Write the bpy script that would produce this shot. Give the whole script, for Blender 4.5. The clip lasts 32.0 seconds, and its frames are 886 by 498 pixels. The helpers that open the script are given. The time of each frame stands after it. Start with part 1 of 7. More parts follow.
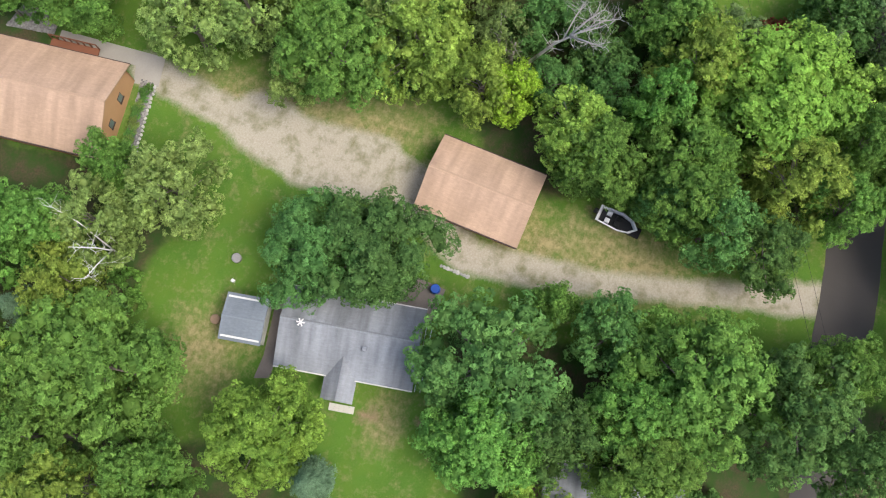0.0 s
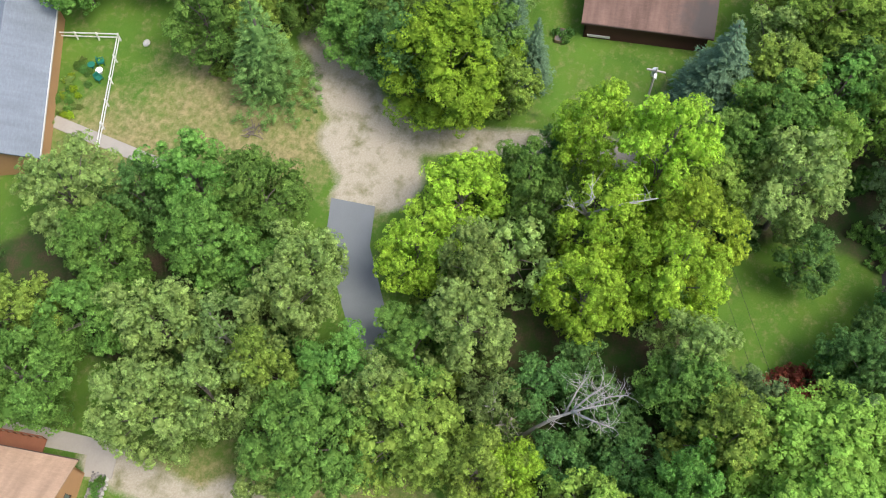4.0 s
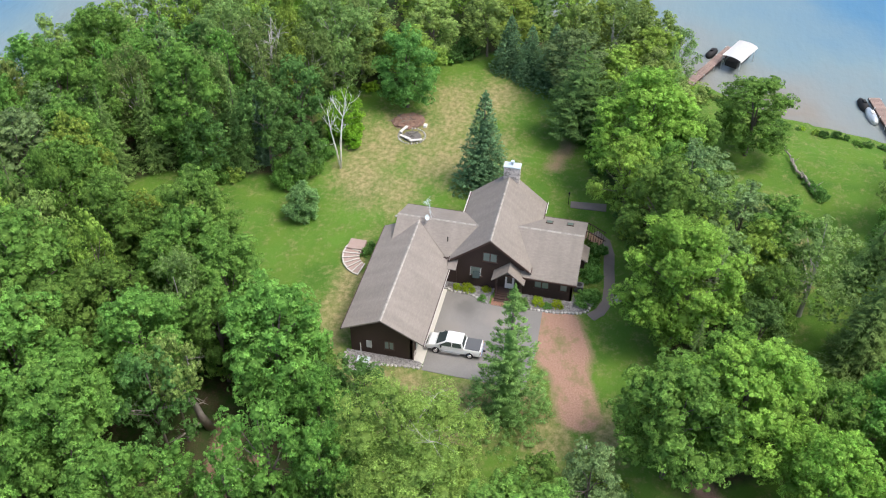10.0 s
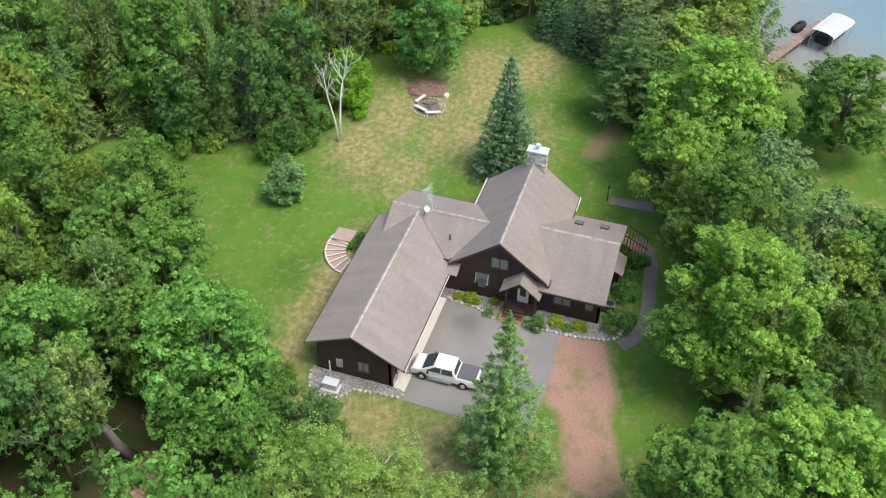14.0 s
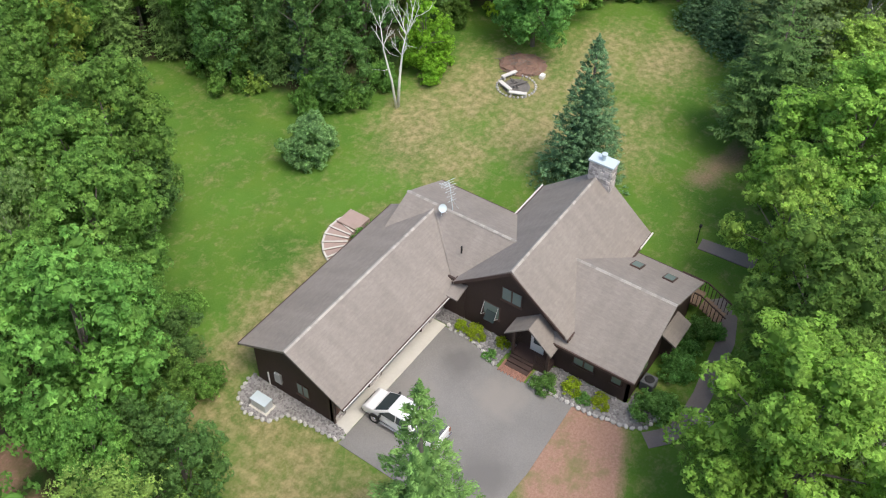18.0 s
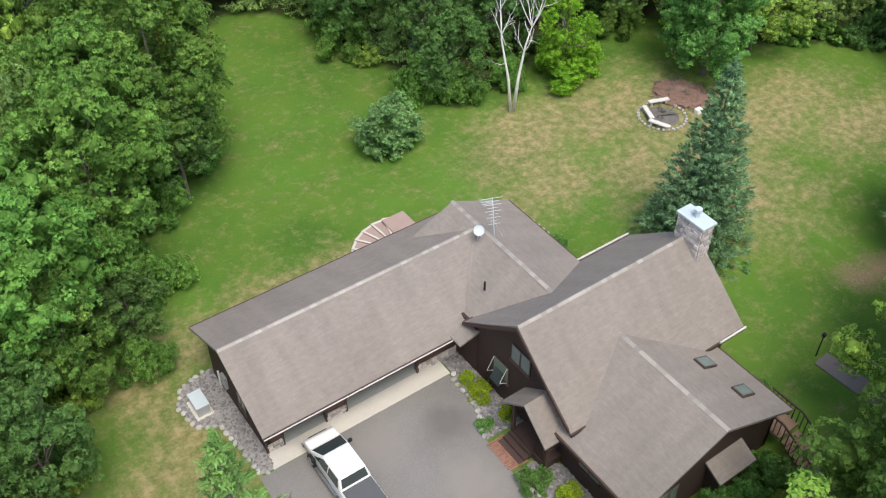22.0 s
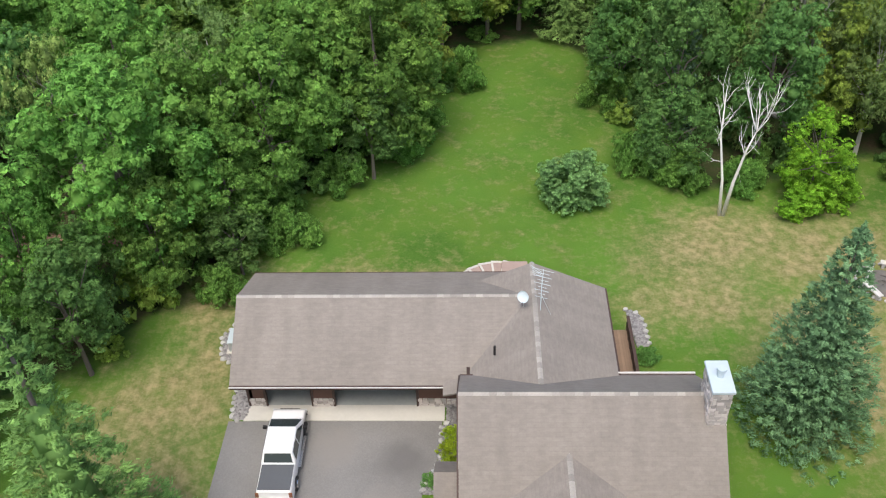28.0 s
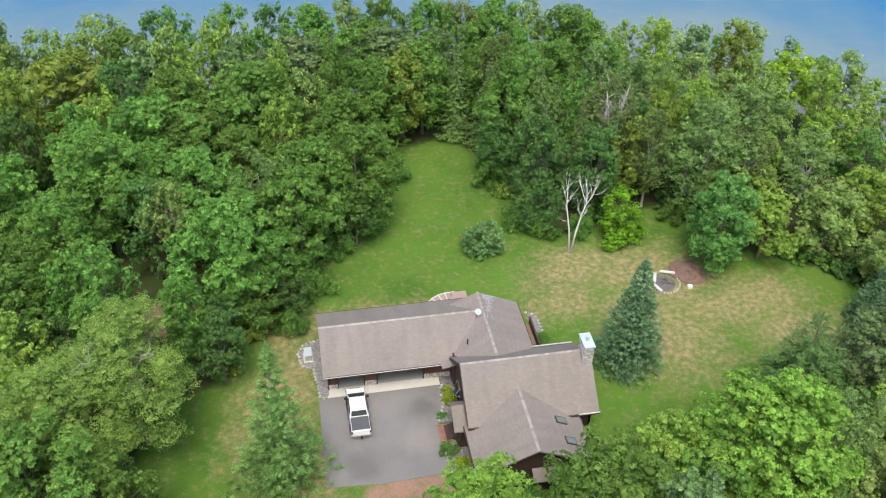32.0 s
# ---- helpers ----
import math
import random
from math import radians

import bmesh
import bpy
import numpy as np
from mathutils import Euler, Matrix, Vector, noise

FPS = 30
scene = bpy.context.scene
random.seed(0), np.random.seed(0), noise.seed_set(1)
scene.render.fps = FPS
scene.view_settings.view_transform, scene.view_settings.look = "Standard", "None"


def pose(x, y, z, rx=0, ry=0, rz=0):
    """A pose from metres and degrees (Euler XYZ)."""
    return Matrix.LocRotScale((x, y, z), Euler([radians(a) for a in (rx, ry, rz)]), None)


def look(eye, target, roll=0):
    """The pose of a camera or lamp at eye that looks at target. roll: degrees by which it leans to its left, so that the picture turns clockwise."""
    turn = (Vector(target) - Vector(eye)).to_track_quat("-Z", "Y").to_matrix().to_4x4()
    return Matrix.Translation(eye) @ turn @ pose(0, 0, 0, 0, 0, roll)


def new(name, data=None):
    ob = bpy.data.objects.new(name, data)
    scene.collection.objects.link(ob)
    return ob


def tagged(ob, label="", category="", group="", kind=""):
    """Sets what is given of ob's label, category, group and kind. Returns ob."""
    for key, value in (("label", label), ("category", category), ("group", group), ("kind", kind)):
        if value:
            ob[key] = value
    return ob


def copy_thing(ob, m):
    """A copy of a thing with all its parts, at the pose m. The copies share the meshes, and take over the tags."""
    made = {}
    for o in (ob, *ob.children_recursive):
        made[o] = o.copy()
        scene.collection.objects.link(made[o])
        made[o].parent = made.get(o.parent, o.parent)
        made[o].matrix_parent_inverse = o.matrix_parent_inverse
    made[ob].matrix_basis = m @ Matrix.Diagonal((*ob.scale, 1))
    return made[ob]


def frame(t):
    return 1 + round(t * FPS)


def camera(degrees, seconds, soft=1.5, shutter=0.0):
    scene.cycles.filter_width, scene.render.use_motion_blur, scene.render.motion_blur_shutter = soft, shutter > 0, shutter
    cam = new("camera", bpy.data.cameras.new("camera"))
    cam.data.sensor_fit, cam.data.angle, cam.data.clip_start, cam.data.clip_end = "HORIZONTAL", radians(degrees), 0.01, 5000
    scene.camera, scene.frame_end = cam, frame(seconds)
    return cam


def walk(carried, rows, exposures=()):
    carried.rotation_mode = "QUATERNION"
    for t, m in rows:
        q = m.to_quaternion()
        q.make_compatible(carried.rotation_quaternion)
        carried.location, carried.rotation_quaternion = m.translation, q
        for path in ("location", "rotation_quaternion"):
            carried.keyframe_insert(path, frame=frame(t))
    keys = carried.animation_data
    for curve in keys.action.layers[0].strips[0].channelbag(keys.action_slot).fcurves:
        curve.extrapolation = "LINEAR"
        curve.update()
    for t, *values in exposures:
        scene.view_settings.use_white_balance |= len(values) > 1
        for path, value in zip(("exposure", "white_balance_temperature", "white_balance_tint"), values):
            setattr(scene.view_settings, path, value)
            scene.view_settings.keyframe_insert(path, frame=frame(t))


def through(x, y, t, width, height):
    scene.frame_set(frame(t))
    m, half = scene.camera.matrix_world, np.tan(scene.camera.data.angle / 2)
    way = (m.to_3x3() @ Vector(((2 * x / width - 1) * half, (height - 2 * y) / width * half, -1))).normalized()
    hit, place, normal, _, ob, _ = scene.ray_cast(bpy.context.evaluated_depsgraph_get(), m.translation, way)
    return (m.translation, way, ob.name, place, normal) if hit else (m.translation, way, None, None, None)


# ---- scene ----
cam = camera(50.0, 32.0, 1.15)
PATH = [
    (0, -98.28, -27.15, 78.64, -71.00, -78.36, -0.31),
    (0.5, -96.30, -26.51, 78.51, -71.08, -79.03, -0.18),
    (1, -94.46, -25.89, 78.52, -71.16, -79.77, -0.05),
    (1.5, -92.75, -25.34, 78.43, -71.46, -79.76, 0.13),
    (2, -91.23, -24.87, 78.24, -71.66, -79.19, 0.20),
    (2.5, -89.78, -24.44, 78.03, -71.71, -77.86, 0.21),
    (4.5, -83.29, -22.42, 72.99, -74.33, -59.04, -1.32),
    (5, -81.42, -21.09, 72.84, -75.51, -53.90, -0.62),
    (5.5, -78.77, -19.47, 71.95, -76.43, -49.22, -0.28),
    (6, -75.56, -18.12, 70.79, -77.01, -45.26, -0.31),
    (6.5, -72.59, -17.29, 69.70, -77.25, -42.15, -0.03),
    (7, -70.06, -16.61, 68.35, -77.46, -39.83, -0.01),
    (7.5, -67.91, -15.83, 67.57, -77.73, -38.77, 0.17),
    (8, -65.56, -15.43, 67.28, -77.66, -38.81, 0.32),
    (8.5, -63.09, -15.37, 67.27, -77.38, -39.61, 0.28),
    (9, -60.51, -15.44, 67.17, -77.00, -40.44, 0.08),
    (9.5, -58.07, -15.04, 66.50, -76.91, -41.12, 0.06),
    (10, -56.12, -14.40, 65.54, -77.18, -41.48, 0.33),
    (10.5, -54.83, -13.53, 64.50, -77.71, -41.52, 0.65),
    (11, -53.72, -12.73, 63.46, -78.21, -41.50, 0.77),
    (11.5, -52.01, -12.55, 62.45, -78.07, -41.83, 0.70),
    (12, -49.80, -12.97, 61.46, -77.30, -42.38, 0.33),
    (12.5, -47.63, -13.67, 60.35, -76.14, -42.75, 0.04),
    (13, -45.30, -14.65, 59.05, -74.70, -42.98, -0.11),
    (13.5, -42.69, -15.33, 57.43, -73.25, -43.27, -0.12),
    (14, -40.39, -16.05, 55.65, -71.84, -43.27, 0.21),
    (14.5, -38.39, -16.86, 53.87, -70.35, -43.02, 0.16),
    (16.5, -29.78, -19.53, 48.39, -63.53, -43.33, 1.59),
    (17, -27.24, -20.42, 47.67, -60.85, -43.90, 0.98),
    (17.5, -24.76, -21.24, 46.83, -58.27, -44.38, 0.72),
    (18, -22.52, -21.90, 45.89, -55.66, -44.61, 0.55),
    (18.5, -20.44, -22.37, 44.80, -53.26, -44.71, 0.41),
    (19, -18.41, -22.83, 43.56, -50.74, -44.61, 0.06),
    (19.5, -16.29, -23.66, 42.30, -47.55, -44.34, -0.26),
    (20, -14.25, -24.15, 41.05, -44.67, -44.09, -0.38),
    (20.5, -12.44, -24.09, 39.84, -42.46, -43.94, -0.20),
    (21, -10.92, -23.75, 38.77, -40.72, -43.87, -0.04),
    (21.5, -9.28, -24.10, 37.92, -37.98, -43.50, 0.12),
    (22, -7.84, -24.98, 37.71, -35.05, -43.04, -0.05),
    (22.5, -6.33, -25.89, 38.03, -31.88, -43.01, -0.10),
    (23, -4.65, -26.71, 38.47, -28.41, -43.43, -0.15),
    (23.5, -2.84, -27.51, 38.43, -24.92, -43.01, -0.33),
    (24, -1.00, -28.30, 38.40, -21.26, -42.62, -0.43),
    (24.5, 0.92, -28.99, 38.25, -17.56, -42.26, -0.73),
    (25, 2.86, -29.50, 38.10, -13.94, -41.95, -0.93),
    (25.5, 4.82, -29.83, 37.87, -10.34, -41.57, -1.18),
    (27.5, 11.31, -30.47, 36.62, 1.71, -39.81, -1.17),
    (28, 11.81, -30.37, 36.85, 2.44, -39.96, -1.88),
    (28.5, 11.40, -33.28, 39.28, 1.84, -39.95, -0.28),
    (29, 10.63, -37.04, 42.62, 0.63, -39.87, 0.70),
    (29.5, 9.59, -40.86, 46.32, -0.61, -39.95, 1.47),
    (30, 8.07, -44.48, 50.25, -2.39, -40.03, 1.83),
    (30.5, 5.98, -47.89, 54.19, -4.69, -40.09, 1.85),
    (31, 3.54, -51.10, 57.77, -7.34, -40.02, 1.56),
    (31.5, 1.03, -54.13, 60.67, -9.71, -39.65, 1.46),
    (32, -1.42, -56.93, 62.96, -11.49, -39.03, 1.64),
]


def drone(x, y, z, yaw, pitch, roll):
    return pose(x, y, z, 90 + pitch, 0, yaw) @ pose(0, 0, 0, 0, 0, roll)


walk(cam, [(row[0], drone(*row[1:])) for row in PATH], [(0, 0.82), (5, 0.95), (6.5, 1.0), (9, 0.94), (14, 0.85), (20, 0.69), (28, 0.67), (32, 0.75)])

# ---- light ----
SUN_EL, SUN_AZ = radians(63), radians(192)
world = bpy.data.worlds.new("sky")
scene.world = world
world.use_nodes = True
wn, wl = world.node_tree.nodes, world.node_tree.links
sky = wn.new("ShaderNodeTexSky")
sky.sky_type = "NISHITA"
sky.sun_disc = False
sky.sun_elevation, sky.sun_rotation = SUN_EL, SUN_AZ
sky.air_density, sky.dust_density, sky.ozone_density = 1.0, 3.4, 1.0
wn["Background"].inputs["Strength"].default_value = 0.15
wl.new(sky.outputs[0], wn["Background"].inputs["Color"])
sun_data = bpy.data.lights.new("sun", "SUN")
sun_data.energy, sun_data.angle, sun_data.color = 1.4, radians(26), (1.0, 0.95, 0.86)
sun = new("sun", sun_data)
sun.matrix_world = look((0, 0, 200), (-math.sin(SUN_AZ) * math.cos(SUN_EL) * 100, -math.cos(SUN_AZ) * math.cos(SUN_EL) * 100, 200 - math.sin(SUN_EL) * 100))


# ---- materials ----
def material(name, colour, rough=0.8, vary=0.25, scale=6.0, fine=40.0, bump=0.3, metal=0.0, spread=0.0, island=0.0, spec=0.3, dist=0.02, second=None):
    """Two scales of noise on a base colour, bump, and a shift from object to object or island to island."""
    m = bpy.data.materials.new(name)
    m.use_nodes = True
    n, l = m.node_tree.nodes, m.node_tree.links
    b = n["Principled BSDF"]
    b.inputs["Roughness"].default_value, b.inputs["Metallic"].default_value = rough, metal
    b.inputs["Specular IOR Level"].default_value = spec
    co = n.new("ShaderNodeTexCoord")
    n1, n2 = n.new("ShaderNodeTexNoise"), n.new("ShaderNodeTexNoise")
    n1.inputs["Scale"].default_value, n2.inputs["Scale"].default_value = scale / 10, fine / 10
    n1.inputs["Detail"].default_value, n2.inputs["Detail"].default_value = 5, 4
    for x in (n1, n2):
        l.new(co.outputs["Object"], x.inputs["Vector"])
    mix = n.new("ShaderNodeMix")
    mix.data_type = "RGBA"
    lo = tuple(c * (1 - vary) for c in colour)
    hi = tuple(min(1, c * (1 + vary)) for c in (second or colour))
    mix.inputs[6].default_value, mix.inputs[7].default_value = (*lo, 1), (*hi, 1)
    add = n.new("ShaderNodeMath")
    add.operation = "MULTIPLY_ADD"
    add.inputs[1].default_value, add.inputs[2].default_value = 0.45, 0.0
    l.new(n2.outputs[0], add.inputs[0])
    add2 = n.new("ShaderNodeMath")
    add2.operation = "MULTIPLY_ADD"
    add2.inputs[1].default_value = 0.62
    l.new(n1.outputs[0], add2.inputs[0])
    l.new(add.outputs[0], add2.inputs[2])
    l.new(add2.outputs[0], mix.inputs[0])
    last = mix.outputs[2]
    if spread or island:
        hsv = n.new("ShaderNodeHueSaturation")
        src = n.new("ShaderNodeNewGeometry").outputs["Random Per Island"] if island else n.new("ShaderNodeObjectInfo").outputs["Random"]
        ramp = n.new("ShaderNodeMapRange")
        w = island or spread
        ramp.inputs[3].default_value, ramp.inputs[4].default_value = 1 - w, 1 + w
        l.new(src, ramp.inputs[0])
        l.new(ramp.outputs[0], hsv.inputs["Value"])
        l.new(last, hsv.inputs["Color"])
        last = hsv.outputs[0]
    l.new(last, b.inputs["Base Color"])
    if bump:
        bp = n.new("ShaderNodeBump")
        bp.inputs["Strength"].default_value, bp.inputs["Distance"].default_value = bump, dist
        l.new(n2.outputs[0], bp.inputs["Height"])
        l.new(bp.outputs[0], b.inputs["Normal"])
    return m


def leaf_material(name, colour, island=0.30, spread=0.2, through=0.38, clump=0.22, tone_and_shade=0.30):
    """Leaves: a shift of tone from leaf to leaf, tuft to tuft and tree to tree, painted shade inside the crown, with
    some light passing through.
    """
    m = bpy.data.materials.new(name)
    m.use_nodes = True
    n, l = m.node_tree.nodes, m.node_tree.links
    b = n["Principled BSDF"]
    b.inputs["Roughness"].default_value = 0.6
    b.inputs["Specular IOR Level"].default_value = 0.06
    hsv = n.new("ShaderNodeHueSaturation")
    hsv.inputs["Color"].default_value = (*colour, 1)
    r1 = n.new("ShaderNodeMapRange")
    r1.inputs[3].default_value, r1.inputs[4].default_value = 1 - island, 1 + island
    l.new(n.new("ShaderNodeNewGeometry").outputs["Random Per Island"], r1.inputs[0])
    r2 = n.new("ShaderNodeMapRange")
    r2.inputs[3].default_value, r2.inputs[4].default_value = 1 - spread, 1 + spread
    info = n.new("ShaderNodeObjectInfo")
    l.new(info.outputs["Random"], r2.inputs[0])
    mul = n.new("ShaderNodeMath")
    mul.operation = "MULTIPLY"
    l.new(r1.outputs[0], mul.inputs[0])
    l.new(r2.outputs[0], mul.inputs[1])
    tone = n.new("ShaderNodeTexNoise")
    tone.inputs["Scale"].default_value, tone.inputs["Detail"].default_value = 0.55, 3
    l.new(n.new("ShaderNodeTexCoord").outputs["Object"], tone.inputs["Vector"])
    r4 = n.new("ShaderNodeMapRange")
    r4.inputs[1].default_value, r4.inputs[2].default_value = 0.3, 0.7
    r4.inputs[3].default_value, r4.inputs[4].default_value = 1 - clump, 1 + clump
    l.new(tone.outputs[0], r4.inputs[0])
    mul2 = n.new("ShaderNodeMath")
    mul2.operation = "MULTIPLY"
    l.new(mul.outputs[0], mul2.inputs[0])
    l.new(r4.outputs[0], mul2.inputs[1])
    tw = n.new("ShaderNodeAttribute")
    tw.attribute_name = "tone_and_shade"
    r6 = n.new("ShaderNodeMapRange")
    r6.inputs[3].default_value, r6.inputs[4].default_value = 1 - tone_and_shade, 1 + tone_and_shade
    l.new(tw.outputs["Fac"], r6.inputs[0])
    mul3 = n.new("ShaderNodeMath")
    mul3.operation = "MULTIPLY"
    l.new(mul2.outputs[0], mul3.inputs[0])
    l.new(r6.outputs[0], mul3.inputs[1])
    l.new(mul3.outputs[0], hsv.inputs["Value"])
    r3 = n.new("ShaderNodeMapRange")
    r3.inputs[3].default_value, r3.inputs[4].default_value = 0.501 - 0.06 * spread, 0.501 + 0.06 * spread
    l.new(info.outputs["Random"], r3.inputs[0])
    r5 = n.new("ShaderNodeMapRange")
    r5.inputs[1].default_value, r5.inputs[2].default_value = 0.3, 0.7
    r5.inputs[3].default_value, r5.inputs[4].default_value = 0.008, -0.010
    l.new(tone.outputs[0], r5.inputs[0])
    hue = n.new("ShaderNodeMath")
    l.new(r3.outputs[0], hue.inputs[0])
    l.new(r5.outputs[0], hue.inputs[1])
    l.new(hue.outputs[0], hsv.inputs["Hue"])
    l.new(hsv.outputs[0], b.inputs["Base Color"])
    tr = n.new("ShaderNodeBsdfTranslucent")
    l.new(hsv.outputs[0], tr.inputs["Color"])
    mix = n.new("ShaderNodeMixShader")
    mix.inputs[0].default_value = through
    l.new(b.outputs[0], mix.inputs[1])
    l.new(tr.outputs[0], mix.inputs[2])
    l.new(mix.outputs[0], n["Material Output"].inputs["Surface"])
    return m


LEAF = {
    "oak": leaf_material("oak_leaves", (0.168, 0.320, 0.067)),
    "maple": leaf_material("maple_leaves", (0.236, 0.405, 0.070)),
    "lime": leaf_material("lime_green_leaves", (0.350, 0.530, 0.058)),
    "pale": leaf_material("pale_leaves", (0.275, 0.387, 0.110)),
    "olive": leaf_material("olive_leaves", (0.275, 0.399, 0.076)),
    "dark": leaf_material("dark_leaves", (0.124, 0.240, 0.066)),
    "larch": leaf_material("larch_needles", (0.262, 0.400, 0.092), spread=0.04),
    "ash": leaf_material("ash_leaves", (0.117, 0.243, 0.069)),
    "open": leaf_material("aspen_leaves", (0.202, 0.306, 0.095)),
    "spruce": leaf_material("spruce_needles", (0.150, 0.243, 0.068), through=0.12),
    "bluespruce": leaf_material("blue_spruce_needles", (0.128, 0.215, 0.122), through=0.1, spread=0.04),
    "green": leaf_material("fresh_green_leaves", (0.163, 0.339, 0.084)),
    "lilac": leaf_material("lilac_leaves", (0.220, 0.399, 0.145), spread=0.04),
    "yardspruce": leaf_material("yard_spruce_needles", (0.132, 0.240, 0.112), through=0.1, spread=0.04, tone_and_shade=0.48),
    "yardpine": leaf_material("yard_pine_needles", (0.108, 0.198, 0.058), through=0.1, spread=0.04),
    "drivespruce": leaf_material("young_spruce_needles", (0.165, 0.300, 0.082), through=0.12, spread=0.04),
    "pine": leaf_material("pine_needles", (0.163, 0.256, 0.096), through=0.15),
    "sapling": leaf_material("bright_sapling_leaves", (0.245, 0.490, 0.045), spread=0.04),
    "honey": leaf_material("yellow_olive_leaves", (0.235, 0.375, 0.036), spread=0.03),
    "yellow": leaf_material("yellow_shrub_leaves", (0.375, 0.525, 0.042)),
    "red": leaf_material("red_brown_leaves", (0.270, 0.084, 0.055)),
}
BARK = material("bark", (0.17, 0.145, 0.125), 0.95, 0.35, 20, 90, 0.8)
BIRCH = material("birch_bark", (0.78, 0.76, 0.73), 0.8, 0.25, 14, 60, 0.3, second=(0.72, 0.70, 0.66))
DEADWOOD = material("grey_dead_wood", (0.42, 0.40, 0.37), 0.9, 0.25, 20, 80, 0.5)
SIDING = material("dark_brown_siding", (0.055, 0.036, 0.03), 0.7, 0.25, 8, 60, 0.2)
TRIM = material("brown_trim", (0.075, 0.048, 0.04), 0.6, 0.2, 10, 60, 0.15)
PALE_TRIM = material("pale_gutter", (0.62, 0.60, 0.57), 0.45, 0.12, 6, 40, 0.05)
CONCRETE = material("concrete", (0.56, 0.54, 0.485), 0.85, 0.16, 8, 70, 0.25)
PATH_CONCRETE = material("worn_path_concrete", (0.36, 0.335, 0.30), 0.88, 0.2, 8, 70, 0.25)
ASPHALT = material("worn_asphalt", (0.205, 0.198, 0.188), 0.9, 0.5, 2.4, 160, 0.35)
BLUE_ASPHALT = material("blue_grey_asphalt", (0.185, 0.205, 0.222), 0.9, 0.3, 3.0, 160, 0.3)
# Road grey set darker to take in the shade of the trees.
ROAD = material("shade_darkened_asphalt", (0.075, 0.068, 0.063), 0.92, 0.25, 3.0, 160, 0.3)
GARAGE_FLOOR = material("grey_garage_floor", (0.33, 0.35, 0.33), 0.7, 0.25, 6, 60, 0.1)
PANEL = material("brown_timber_panel", (0.135, 0.075, 0.055), 0.7, 0.2, 10, 60, 0.2)
ROCK = material("river_rock", (0.24, 0.23, 0.225), 0.85, 0.35, 20, 60, 0.4, island=0.35)
EDGING = material("pale_edging_stone", (0.43, 0.42, 0.40), 0.85, 0.2, 20, 60, 0.4, spread=0.25)
STONE = material("chimney_fieldstone", (0.50, 0.46, 0.43), 0.85, 0.3, 20, 60, 0.5, island=0.35)
GLASS = material("dark_window_glass", (0.05, 0.065, 0.065), 0.08, 0.2, 3, 10, 0.0, spec=0.9)
WHITE = material("white_paint", (0.80, 0.79, 0.77), 0.4, 0.05, 6, 40, 0.05)
METAL = material("galvanised_metal", (0.60, 0.63, 0.64), 0.35, 0.12, 5, 30, 0.05, metal=0.6)
CAP_METAL = material("pale_blue_white_metal", (0.53, 0.61, 0.64), 0.5, 0.1, 5, 30, 0.05, metal=0.1)
BRICK = material("red_brick_paving", (0.33, 0.175, 0.13), 0.9, 0.22, 14, 70, 0.3, spread=0.15)
WOOD = material("weathered_deck_wood", (0.27, 0.185, 0.125), 0.8, 0.25, 14, 70, 0.3, spread=0.15)
BLACK = material("black_rubber", (0.02, 0.02, 0.021), 0.7, 0.2, 12, 60, 0.1)
# Drawn blinds in the windows; on the skylights a painted sky reflection.
BLINDS_AND_SHEEN = material("blinds_and_sky_sheen_pane", (0.17, 0.22, 0.20), 0.15, 0.2, 6, 30, 0.0, spec=0.7)
CAR_WHITE = material("white_car_paint", (0.82, 0.82, 0.82), 0.22, 0.03, 4, 30, 0.0, spec=0.6)
COVER = material("charcoal_bed_cover", (0.105, 0.11, 0.117), 0.6, 0.12, 6, 60, 0.1)
CHROME = material("chrome", (0.7, 0.7, 0.7), 0.15, 0.04, 6, 30, 0.0, metal=1.0)
BLUE = material("blue_plastic", (0.02, 0.09, 0.42), 0.5, 0.1, 6, 30, 0.05)
GREEN_PAINT = material("green_painted_metal", (0.02, 0.17, 0.115), 0.5, 0.12, 6, 30, 0.05)
ORANGE_SIDING = material("tan_orange_siding", (0.50, 0.29, 0.15), 0.7, 0.12, 8, 60, 0.15)
REDWOOD = material("red_stained_wood", (0.25, 0.10, 0.055), 0.7, 0.2, 10, 60, 0.2, spread=0.12)
CANVAS = material("white_canvas", (0.83, 0.83, 0.82), 0.7, 0.04, 6, 40, 0.1)
CINDER = material("burnt_ash", (0.15, 0.14, 0.13), 0.95, 0.4, 20, 80, 0.5)


